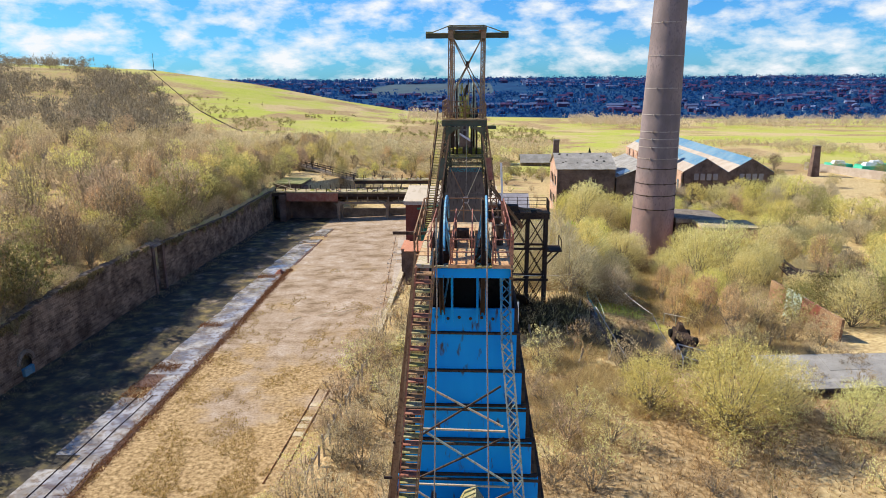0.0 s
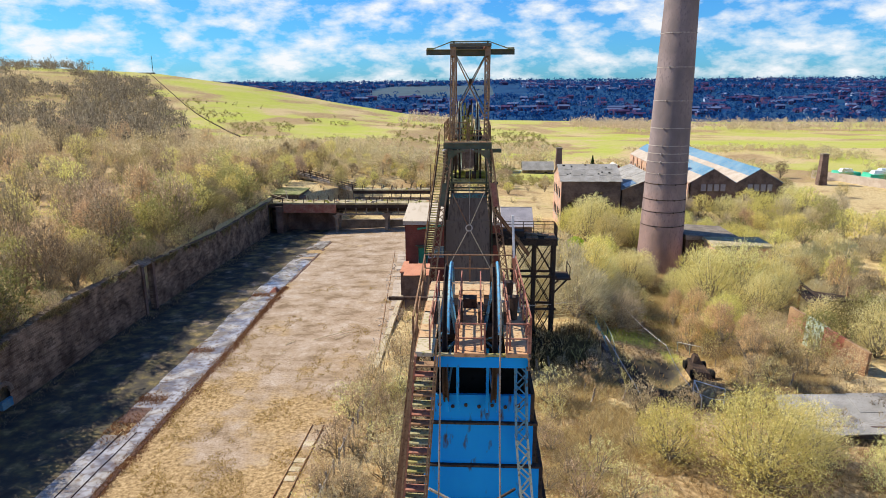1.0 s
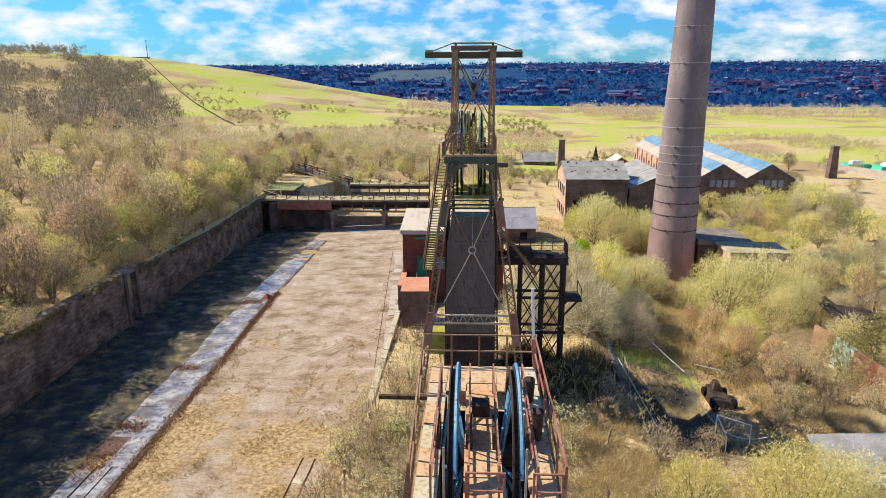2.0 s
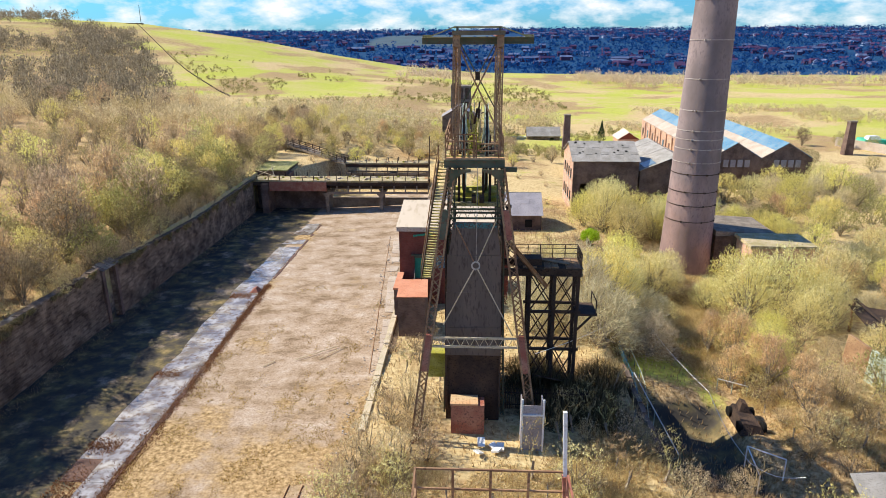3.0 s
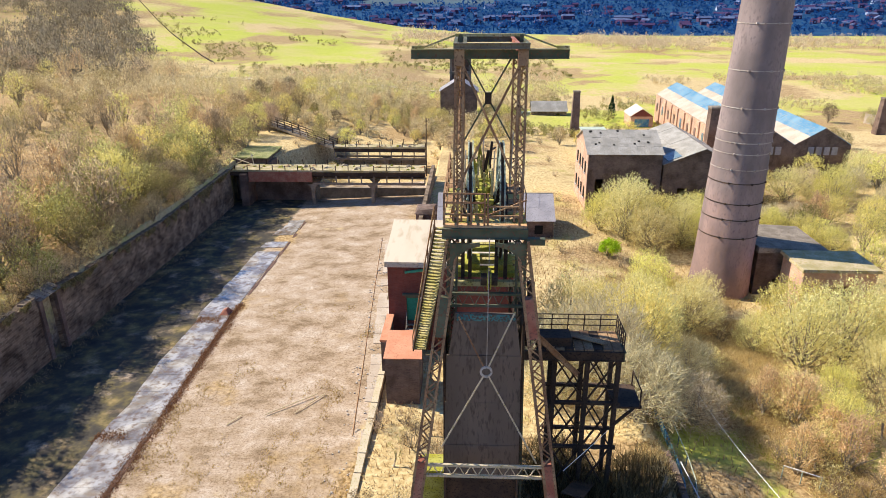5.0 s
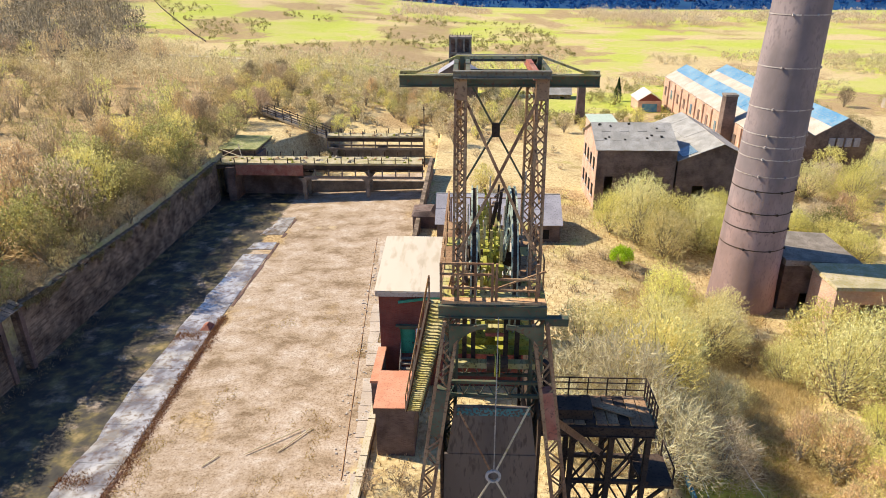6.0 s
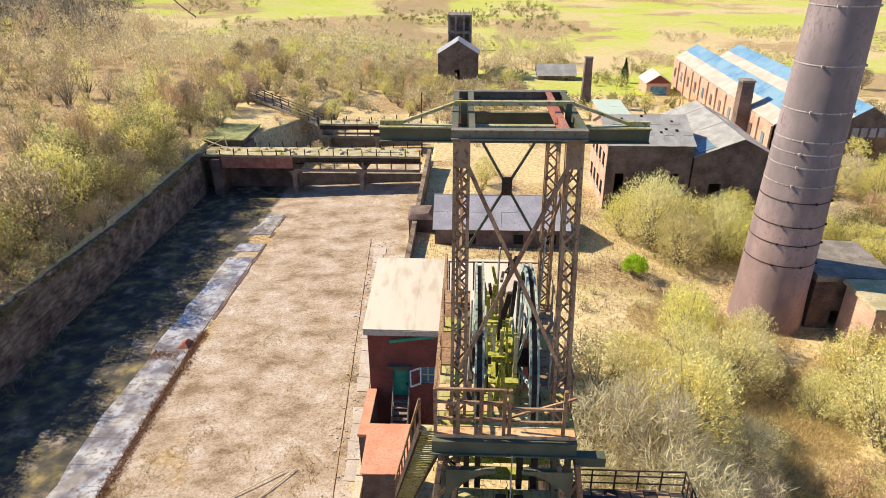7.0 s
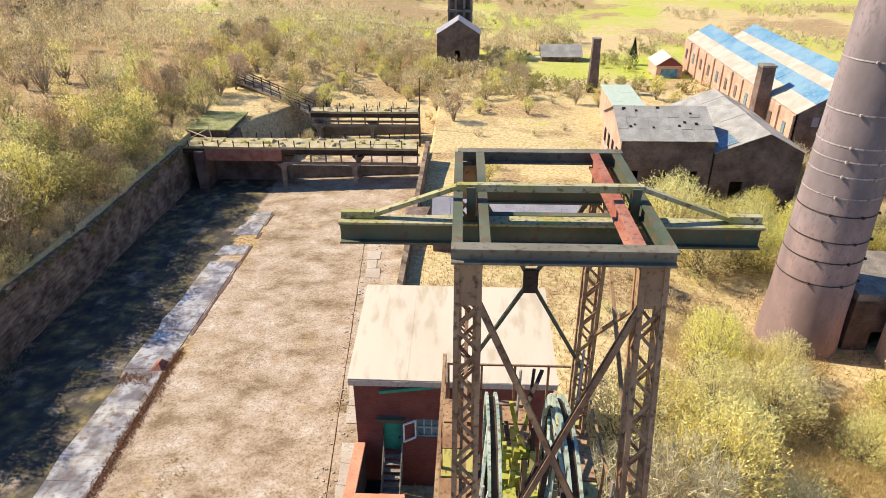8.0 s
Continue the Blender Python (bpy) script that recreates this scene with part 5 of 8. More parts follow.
            s.box(x - 0.32, x + 0.32, yy - 0.32, yy + 0.32, -2.5, zd - 2.7)
            s.hull([(x - 0.32, yy - 0.3, zd - 3.5), (x + 0.32, yy - 0.3, zd - 3.5), (x + 0.32, yy + 0.3, zd - 3.5), (x - 0.32, yy + 0.3, zd - 3.5), (x - 1.0, yy - 0.3, zd - 2.7), (x + 1.0, yy - 0.3, zd - 2.7), (x + 1.0, yy + 0.3, zd - 2.7), (x - 1.0, yy + 0.3, zd - 2.7)])
            part("column", s, M["concrete_dark"], g, "splayed concrete column")
    return g


g1 = gantry(146.8, 151.2, 5.6, -47.8, -10.4, (-31.2, -20.1), "ruined concrete gantry with rusty girders and a red panel", panel=(-43.0, -31.2))
s = Solid(); s.box(-44.6, -43.2, 146.2, 151, -2, 4.9); part("abutment", s, M["brick_dark"], g1)
s = Solid(); s.box(-46.2, -10.4, 151.4, 151.8, -2, 1.0); part("low_wall", s, M["concrete_dark"], g1, "low concrete wall under the deck")
# wall carried up to the deck to darken the space beneath
s = Solid(); s.box(-47, -31.4, 150.6, 151.0, -2, 4.6); part("back_wall", s, M["brick_dark"], g1)
g2 = gantry(165.5, 168.2, 5.7, -30.8, -11.6, (-29.6, -20.0), "second ruined gantry with crooked railings")
s = Solid(); s.box(-31, -11.6, 168.6, 169, -2, 2.4); part("low_wall", s, M["concrete_dark"], g2)
ramp = thing("gantry_ramp", (-42, 176, 4), "sloping ruined gantry with timber rails", "ramp", "gantries over the yard")
s = Solid(); s.hull([(-31, 165.6, 5.2), (-30.5, 168, 5.2), (-51.6, 187.5, 7.2), (-53, 184.6, 7.2), (-31, 165.6, 5.7), (-30.5, 168, 5.7), (-51.6, 187.5, 7.8), (-53, 184.6, 7.8)]); part("deck", s, M["concrete_dark"], ramp)
for off in ((0, 0), (1.0, 2.6)):
    for h in (0.55, 1.05):
        s = Solid(); s.bar((-31 + off[0] * 0.5, 165.6 + off[1], 5.7 + h), (-53 + off[0], 184.6 + off[1], 7.8 + h), 0.14); part("rail", s, M["rust_dark"], ramp)
    for k in range(11):
        u = k / 10; x, y, z = lerp(-31 + off[0] * 0.5, -53 + off[0], u), lerp(165.6, 184.6, u) + off[1], lerp(5.7, 7.8, u)
        s = Solid(); s.bar((x, y, z - 0.1), (x, y, z + 1.3), 0.16); part("rail_post", s, M["rust_dark"], ramp)
for u in (0.2, 0.5, 0.8):
    x, y, z = lerp(-30.8, -52.3, u), lerp(166.8, 186, u), lerp(5.2, 7.2, u)
    s = Solid(); s.box(x - 0.4, x + 0.4, y - 0.4, y + 0.4, -1.5, z); part("column", s, M["concrete_dark"], ramp)
sideyard = thing("wall_north", (0, 0, 0), "low brick wing wall beside the gantry", "wall", "", "structure")
s = Solid(); s.box(-40.6, -40.1, 151.3, 163, -1.5, 5.9); part("wing_wall", s, M["brick_dark"], sideyard)
annex = thing("annex", (-44, 156, 5), "sunken annex with a mossy green flat roof behind the gantry", "shed")
s = Solid(); s.box(-47.4, -40.7, 151.5, 161.3, 4.0, 6.55); part("wall", s, M["brick_dark"], annex)
for k in range(5):
    s = Solid(); y0 = 151.4 + k * 2.0; s.hull([(-47.6, y0, 6.55), (-40.5, y0, 6.55), (-40.5, y0 + 1.95, 6.55), (-47.6, y0 + 1.95, 6.55), (-47.6, y0, 6.85 + 0.03 * (k % 2)), (-40.5, y0, 6.75), (-40.5, y0 + 1.95, 6.78), (-47.6, y0 + 1.95, 6.85)])
    part("roof_slab", s, M["moss_dull"], annex, "mossy roof slab")
for a, b in (((-46.6, 150.0, 5.7), (-43.0, 151.6, 7.4)), ((-42.6, 149.5, 5.7), (-43.4, 150.5, 7.9)), ((-46.9, 150.8, 6.9), (-41.0, 148.2, 5.8))):
    s = Solid(); s.bar(a, b, 0.14, 0.1)
    tagged(part("fallen_timber", s, M["deck_pale"], None), "pale fallen timber lying over the gantry end", "timber", "fallen timbers")


# ---- the main headgear ----
def railing(t, pts, h=1.1, posts=4, m="rust_dark", rails=(0.35, 0.72, 1.0), r=0.045):
    """Posts and rails along a line of points."""
    for a, b in zip(pts, pts[1:]):
        a, b = Vector(a), Vector(b)
        for f in rails:
            s = Solid(); s.bar(a + Vector((0, 0, h * f)), b + Vector((0, 0, h * f)), r * 1.6); part("rail", s, M[m], t)
        for k in range(0 if a == Vector(pts[0]) else 1, posts):
            p = a.lerp(b, k / (posts - 1))
            s = Solid(); s.bar(p, p + Vector((0, 0, h + 0.02)), r * 2.1); part("rail_post", s, M[m], t)


def sheave(parent, x, yc, zc, R, rim_m, spoke_m, turn=0.0, width=0.34, spokes=16):
    """A rope wheel standing in the y-z plane: two flanges, a dark groove between them, hub and many thin crossing spokes."""
    n = 44

    def ring(lo, hi, r0, r1):
        s = Solid()
        for i in range(n):
            a = i * math.tau / n
            for dx, r in ((lo, r0), (hi, r0), (hi, r1), (lo, r1)):
                s.v.append((x + dx, yc + r * math.cos(a), zc + r * math.sin(a)))
        for i in range(n):
            k = (i + 1) % n
            for c in range(4):
                d = (c + 1) % 4
                s.f.append((i * 4 + c, i * 4 + d, k * 4 + d, k * 4 + c))
        return s

    h, t = width / 2, width * 0.22
    wheel = part("wheel", ring(-h + t * 0.5, h - t * 0.5, R - 0.24, R - 0.1), M["rust_dark"], parent, "dark rope groove of the wheel")
    part("flange", ring(-h, -h + t, R - 0.26, R), M[rim_m], wheel, "weathered wheel flange")
    part("flange", ring(h - t, h, R - 0.26, R), M[rim_m], wheel, "weathered wheel flange")
    s = Solid(); s.tube((x - 0.4, yc, zc), (x + 0.4, yc, zc), 0.3, 0.3, 14); part("hub", s, M["rust_dark"], wheel)
    for k in range(spokes):
        a = turn + k * math.tau / spokes
        off = 0.3 if k % 2 else -0.3
        lean = 0.22 if k % 4 < 2 else -0.22
        s = Solid()
        s.bar((x + off, yc + 0.25 * math.cos(a + 1.4), zc + 0.25 * math.sin(a + 1.4)), (x, yc + (R - 0.22) * math.cos(a + lean), zc + (R - 0.22) * math.sin(a + lean)), 0.065, 0.045)
        part("spoke", s, M[spoke_m], wheel)
    return wheel


main = thing("headgear", (-0.9, 61, 6.9), "tall rusty lattice-steel colliery headgear with two rope wheels", "headgear")
# raked front legs and upright rear legs of the upper tower
TOP = 33.9
legs = [((-2.3, 59.95, 26.35), (-2.28, 62.0, TOP)), ((0.5, 59.95, 26.35), (0.62, 62.0, TOP)), ((-2.3, 66.1, 26.35), (-2.3, 66.1, TOP)), ((0.6, 66.1, 26.35), (0.6, 66.1, TOP))]
for a, b in legs:
    s = Solid(); s.lattice(a, b, 0.36, 0.085, 0.055, 0.40); part("leg", s, M["rust"], main, "rusty laced column")
    s = Solid()
    a, b = Vector(a), Vector(b)
    s.bar(b.lerp(a, 0.10), b, 0.40, 0.40, (1, 0, 0)); part("gusset", s, M["rust"], main, "rusty gusset plate")
# top frame: two cross girders front and back, paired side girders, one long cantilever beam, bent ties
for y in (61.75, 66.1):
    s = Solid(); s.channel((-2.55, y, 34.06), (0.9, y, 34.06), 0.24, 0.27, 0.04); part("top_girder", s, M["girder_grey"], main, "weathered grey-olive girder")
for i, x in enumerate((-2.46, -2.02, 0.37, 0.82)):
    s = Solid(); s.channel((x, 61.85, 34.02), (x - 0.06, 66.0, 34.02), 0.17, 0.34, 0.04); part("side_girder", s, M["rust_red"] if i == 2 else M["green_steel"], main, "rust-red girder" if i == 2 else "")
s = Solid(); s.channel((-4.63, 63.5, 33.55), (2.9, 63.5, 33.55), 0.26, 0.42, 0.04); part("cantilever_beam", s, M["green_steel"], main, "long dark green beam with overhanging ends")
s = Solid(); s.bar((-4.63, 63.5, 33.78), (2.9, 63.5, 33.78), 0.36, 0.04); part("beam_flange", s, M["olive_edge"], main, "lichen-covered top flange")
for x in (-2.25, 0.62):
    s = Solid(); s.bar((x, 63.5, 33.8), (x, 63.5, 34.45), 0.16); part("tie_post", s, M["green_steel"], main)
for a, b in (((-2.5, 63.55, 34.42), (0.75, 63.55, 34.42)), ((-2.5, 63.55, 34.42), (-4.0, 63.55, 33.87)), ((0.75, 63.55, 34.42), (2.3, 63.55, 33.87)), ((-4.6, 63.55, 33.87), (-4.0, 63.55, 33.87)), ((2.3, 63.55, 33.87), (2.88, 63.55, 33.87))):
    s = Solid(); s.bar(a, b, 0.14, 0.13 if a[2] == b[2] else 0.08); part("tie_bar", s, M["olive_edge"], main, "bent tie bar")
for y, z in ((64.0, 33.5), (65.4, 33.5)):
    s = Solid(); s.channel((-2.0, y, z), (0.45, y, z), 0.16, 0.4, 0.04); part("inner_girder", s, M["green_steel"], main)
# cross bracing of the front and back faces
for a, b in (((-2.25, 61.75, 33.5), (0.5, 60.15, 27.95)), ((0.6, 61.75, 33.5), (-2.28, 60.15, 27.95))):
    s = Solid(); s.channel(a, b, 0.10, 0.10, 0.02, (0, 1, 0)); part("brace", s, M["rust"], main)
for a, b in (((-2.25, 65.95, 33.6), (0.55, 65.95, 28.6)), ((0.55, 65.95, 33.6), (-2.25, 65.95, 28.6))):
    s = Solid(); s.bar(a, b, 0.09, 0.08); part("brace", s, M["green_steel"], main)
s = Solid(); s.box(-1.02, -0.68, 65.86, 65.98, 30.8, 31.4); part("brace_plate", s, M["rust_dark"], main)
for x in (-2.3, 0.62):
    s = Solid(); s.bar((x, 61.9, 33.2), (x, 66.0, 29.4), 0.07); part("side_brace", s, M["rust"], main)
    s = Solid(); s.bar((x, 66.0, 33.2), (x, 60.9, 29.6), 0.07); part("side_brace", s, M["rust"], main)
# wheel deck
for k in range(7):
    y = 59.35 + k * 0.32
    s = Solid(); s.box(-2.9, 0.9, y, y + 0.31, 26.24, 26.36 + 0.02 * (k % 2)); part("deck_plank", s, M["timber"] if k % 3 else M["deck_orange"], main)
for x0, x1 in ((-2.9, -2.0), (0.05, 0.9), (-1.4, -0.6)):
    for k in range(6):
        s = Solid(); y = 61.55 + k * 0.95
        s.box(x0, x1, y, y + 0.9, 26.24, 26.37 + 0.02 * (k % 2)); part("deck_plank", s, M["rust"] if (k + (x0 > 0)) % 3 else M["timber"], main)
s = Solid(); s.channel((-3.0, 59.3, 25.98), (0.95, 59.3, 25.98), 0.2, 0.5, 0.05); part("deck_girder", s, M["green_steel"], main, "dark green deck girder")
for x in (-2.86, 0.86):
    s = Solid(); s.channel((x, 59.42, 26.0), (x, 67.4, 26.0), 0.16, 0.55, 0.05); part("deck_girder", s, M["green_steel"], main)
s = Solid(); s.bar((0.9, 59.35, 25.62), (1.75, 59.35, 25.62), 0.3, 0.3); part("stub_beam", s, M["green_steel"], main)
railing(main, [(-2.9, 67.3, 26.36), (-2.9, 59.4, 26.36), (-1.05, 59.38, 26.36)], 1.5, 4, "rust")
railing(main, [(-0.9, 59.38, 26.36), (0.55, 59.38, 26.36)], 1.5, 2, "rust", rails=(0.3, 0.6))
railing(main, [(0.88, 60.4, 26.36), (0.88, 67.3, 26.36), (-2.8, 67.3, 26.36)], 1.2, 5, "rust", rails=(1.0,), r=0.03)
s = Solid(); s.bar((-0.95, 59.6, 26.75), (0.85, 59.5, 27.55), 0.06); part("fallen_rail", s, M["rust"], main)
# two rope wheels, their bearings and frames
sheave(main, -1.72, 62.8, 26.5, 3.0, "rim_green", "pale_green", 0.0, 0.26, 30)
sheave(main, -0.22, 62.8, 26.5, 3.0, "rim_green", "pale_green", 0.15, 0.26, 30)
for x in (-2.0, -1.3, -0.75, -0.02):
    s = Solid()
    s.bar((x, 60.6, 26.4), (x, 62.7, 27.2), 0.16, 0.26); s.bar((x, 65.1, 26.4), (x, 62.9, 27.2), 0.16, 0.26); s.box(x - 0.14, x + 0.14, 62.3, 63.3, 26.2, 27.3)
    part("bearing_frame", s, M["moss"] if abs(x + 1) < 0.4 else M["rust_dark"], main, "mossy bearing frame")
for k in range(12):
    x, y, h = -1.42 + (k % 3) * 0.36, 60.1 + k * 0.4, 0.9 + ((k * 7) % 5) * 0.32
    s = Solid(); s.hull([(x - 0.07, y - 0.07, 26.36), (x + 0.07, y - 0.07, 26.36), (x + 0.07, y + 0.07, 26.36), (x - 0.07, y + 0.07, 26.36), (x - 0.05, y - 0.05, 26.36 + h), (x + 0.05, y - 0.05, 26.36 + h), (x + 0.05, y + 0.05, 26.36 + h), (x - 0.05, y + 0.05, 26.36 + h)])
    part("guide_post", s, M["moss"] if k % 4 == 1 else M["rust_dark"] if k % 2 else M["timber"], main, "mossy guide post" if k % 4 == 1 else "")
for k in range(5):
    s = Solid(); y = 60.6 + k * 0.95; s.box(-1.45, -0.6, y, y + 0.24, 27.0 + 0.2 * (k % 2), 27.18 + 0.2 * (k % 2)); part("cross_piece", s, M["moss"], main)
for x, y in ((-2.05, 61.2), (-0.7, 61.0), (0.35, 61.4), (-1.15, 64.6), (0.4, 65.4)):
    s = Solid(); s.tube((x, y, 26.3), (x + 0.1, y + 0.2, 29.4), 0.035, 0.035, 5); part("upright_pipe", s, M["cable"], main)
gear = random.Random(31)
for k in range(34):
    x, y, z = gear.uniform(-1.45, -0.5), gear.uniform(60.2, 65.6), gear.uniform(26.4, 28.6)
    long = gear.uniform(0.4, 1.3)
    d = Vector((gear.gauss(0, 0.12), gear.gauss(0, 0.25), 1)) if k % 3 else Vector((gear.gauss(0, 0.2), 1, gear.gauss(0, 0.2)))
    s = Solid(); s.bar((x, y, z), Vector((x, y, z)) + d.normalized() * long, gear.uniform(0.06, 0.16), gear.uniform(0.05, 0.12))
    part("gear_piece", s, M[("moss", "rust_dark", "timber", "moss", "rust")[k % 5]], main)
# the raked lower legs with plated lengths, the dark plate screen and the girders between
LF, RF = (Vector((-2.5, 59.15, 25.7)), Vector((-5.05, 56.2, 6.6))), (Vector((0.7, 59.15, 25.7)), Vector((3.35, 56.1, 6.6)))
for a, b in (LF, RF):
    s = Solid(); s.lattice(a, b, 0.5, 0.12, 0.07, 0.52); part("raked_leg", s, M["rust"], main, "rusty laced raking leg")
    for u0, u1, m in ((0.14, 0.24, "green_steel" if a.x < 0 else "rust_red"), (0.58, 0.71, "rust_red"), (0.93, 1.0, "rust")):
        s = Solid(); s.bar(a.lerp(b, u0), a.lerp(b, u1), 0.6, 0.56, (1, 0, 0)); part("leg_plate", s, M[m], main, "plated length of the leg")
for x0, x1 in ((-2.6, -2.9), (0.75, 1.1)):
    s = Solid(); s.lattice((x0, 66.6, 26), (x1 - 0.2 if x0 < 0 else x1 + 0.2, 67.5, 6.6), 0.5, 0.12, 0.07, 0.6); part("rear_leg", s, M["rust_dark"], main)
    s = Solid(); s.lattice((x0 * 0.96, 60.4, 26), (x1, 60.3, 6.6), 0.42, 0.11, 0.06, 0.6); part("inner_leg", s, M["green_steel"], main)
for z, y in ((22.35, 59.2), (22.35, 60.6)):
    s = Solid(); s.truss((-2.6, y, z), (0.85, y, z), 0.62, 0.12, 0.07, 6); part("girder", s, M["green_steel"], main, "mossy lattice girder")
s = Solid(); s.truss((-3.75, 57.25, 13.85), (2.0, 57.25, 13.85), 0.64, 0.13, 0.08, 9); part("girder", s, M["deck_pale"], main, "pale lattice girder between the legs")
screens = [(-2.62, 0.75, 19.9, 22.2), (-2.78, 0.82, 17.2, 19.9), (-2.86, 0.88, 14.6, 17.2), (-2.9, 0.92, 12.45, 14.6)]
for k, (x0, x1, z0, z1) in enumerate(screens):
    s = Solid(); o = 0.02 * (k % 2)
    s.hull([(x0 - 0.05, 58.7 - o, z0 + 0.02), (x1 + 0.05, 58.7 - o, z0 + 0.02), (x1 + 0.05, 58.8, z0 + 0.02), (x0 - 0.05, 58.8, z0 + 0.02), (x0 + (0.25 if k == 0 else 0), 58.7 - o, z1), (x1 - (0.25 if k == 0 else 0), 58.7 - o, z1), (x1 - (0.25 if k == 0 else 0), 58.8, z1), (x0 + (0.25 if k == 0 else 0), 58.8, z1)])
    part("plate", s, M["plate_dark"], main, "dark sheet-steel screen plate")
s = Solid(); s.box(-2.3, 0.5, 58.655, 58.675, 21.8, 22.15); part("paint_band", s, M["teal"], main, "flaking blue-green paint")
for x in (-2.9, 0.92):
    s = Solid(); s.box(x - 0.06, x + 0.06, 58.82, 66.5, 8, 22.0); part("side_plate", s, M["rust_dark"], main)
# tie rods crossing at a ring
ringc = Vector((-0.86, 58.05, 19.4))
for e in ((-2.2, 58.5, 22.1), (0.45, 58.5, 22.4), (-3.0, 57.6, 15.3), (1.7, 57.4, 14.6)):
    s = Solid(); s.bar(ringc + (Vector(e) - ringc).normalized() * 0.25, e, 0.07, 0.04, (0, 1, 0)); part("tie_rod", s, M["deck_pale"] if e[0] > -3 and e[2] > 14 and e[0] > 0 or e[0] == -3.0 else M["rust"], main)
s = Solid()
for k in range(18):
    a0, a1 = k * math.tau / 18, (k + 1) * math.tau / 18
    s.bar(ringc + Vector((0.26 * math.cos(a0), 0, 0.26 * math.sin(a0))), ringc + Vector((0.26 * math.cos(a1), 0, 0.26 * math.sin(a1))), 0.09)
part("tie_ring", s, M["concrete"], main, "pale steel ring")
s = Solid(); s.bar((-0.84, 58.1, 19.7), (-0.8, 59.2, 25.8), 0.04); part("hanging_rope", s, M["cable"], main)
# little pulley, mossy timbers and knee brackets under the deck
sheave(main, -0.78, 59.5, 23.6, 0.5, "moss", "moss", 0.0, 0.2)
for k in range(7):
    s = Solid(); y = 60.2 + k * 0.85; s.box(-2.5, 0.75, y, y + 0.32, 22.9 + 0.12 * (k % 2), 23.15 + 0.12 * (k % 2)); part("timber_baulk", s, M["moss"] if k in (1, 2, 5) else M["timber"], main, "mossy timber baulk")
for x0, x1 in ((-2.1, -1.2), (-0.4, 0.45)):
    s = Solid(); s.box(x0, x1, 61.4, 62.8, 23.35, 23.55); part("moss_plate", s, M["moss"], main, "yellow mossy plate")
for x, sg in ((-2.6, 1), (0.82, -1)):
    s = Solid()
    for k in range(6):
        a0, a1 = k * math.pi / 12, (k + 1) * math.pi / 12
        c = (x + sg * 1.35, 25.65 - 1.45)
        p0, p1 = (c[0] - sg * 1.35 * math.cos(a0), c[1] + 1.45 * math.sin(a0)), (c[0] - sg * 1.35 * math.cos(a1), c[1] + 1.45 * math.sin(a1))
        q = [(p0[0], 58.72, p0[1]), (p1[0], 58.72, p1[1]), (p1[0], 58.72, 25.7), (x, 58.72, 25.7) if k == 0 else (p0[0], 58.72, 25.7)]
        s.face(*q); s.face(*[(a, b + 0.14, c2) for a, b, c2 in q][::-1])
        s.bar((p0[0], 58.79, p0[1]), (p1[0], 58.79, p1[1]), 0.06, 0.2, (0, 0, 1))
    part("knee_bracket", s, M["green_steel"], main, "curved dark knee bracket")
for x in (-2.05, -1.7, -0.4, 0.05):
    s = Solid(); s.box(x - 0.09, x + 0.09, 60.8, 61.0, 22.9, 26.2); part("hanger", s, M["rust_dark"], main)
# stair down the left side
st_a, st_b = Vector((-2.95, 59.9, 26.1)), Vector((-4.95, 68.2, 14.6))
for off in (-0.42, 0.42):
    s = Solid(); s.bar(st_a + Vector((off, 0, 0)), st_b + Vector((off, 0, 0)), 0.08, 0.26); part("stair_stringer", s, M["rust_dark"], main)
    s = Solid(); s.bar(st_a + Vector((off, 0, 1.0)), st_b + Vector((off, 0, 1.0)), 0.06); part("hand_rail", s, M["rust"], main)
    for k in range(9):
        p = st_a.lerp(st_b, k / 8) + Vector((off, 0, 0)); s = Solid(); s.bar(p, p + Vector((0, 0, 1.0)), 0.06); part("rail_post", s, M["rust"], main)
for k in range(42):
    p = st_a.lerp(st_b, (k + 0.5) / 42); s = Solid(); s.box(p.x - 0.4, p.x + 0.4, p.y - 0.13, p.y + 0.13, p.z - 0.03, p.z + 0.03); part("tread", s, M["timber"], main)
s = Solid(); s.tube((1.35, 61.0, 19.2), (1.35, 61.0, 22.6), 0.16, 0.16, 10); s.tube((1.35, 61.0, 22.6), (1.35, 61.0, 22.8), 0.22, 0.22, 10); part("vent_pipe", s, M["rust_dark"], main)
# dark base house, red cabinet
s = Solid(); s.box(-2.95, 0.95, 59.25, 66, 6.5, 12.4); part("base_box", s, M["rust_dark"], main, "dark sheet-clad base")
s = Solid(); s.box(-2.5, -0.15, 57.4, 58.6, 6.5, 9.2); cab = part("cabinet", s, M["rust_red"], main, "rusty red steel cabinet")
s = Solid(); s.box(-2.55, -0.6, 57.35, 58.62, 9.2, 9.34); part("cabinet_top", s, M["deck_orange"], cab, "orange rusty top")
s = Solid(); s.box(-4.25, -3.0, 59.6, 61, 10.2, 12.1); part("guard_panel", s, M["moss"], main, "yellow mesh guard")

# ---- side landing on trestle legs ----
side = thing("landing_stage", (4.8, 64.4, 6.5), "dark rusty trestle landing with railings beside the headgear", "platform")
for k in range(9):
    x = 2.2 + k * 0.55
    s = Solid(); s.box(x, x + 0.5, 64.2, 66.5, 17.0, 17.12 + 0.03 * (k % 2)); part("deck_plank", s, M["rust"] if k % 3 else M["rust_dark"], side)
for y in (64.15, 66.5):
    s = Solid(); s.channel((1.2, y, 16.75), (7.2, y, 16.75), 0.2, 0.6, 0.05); part("girder", s, M["rust_dark"], side)
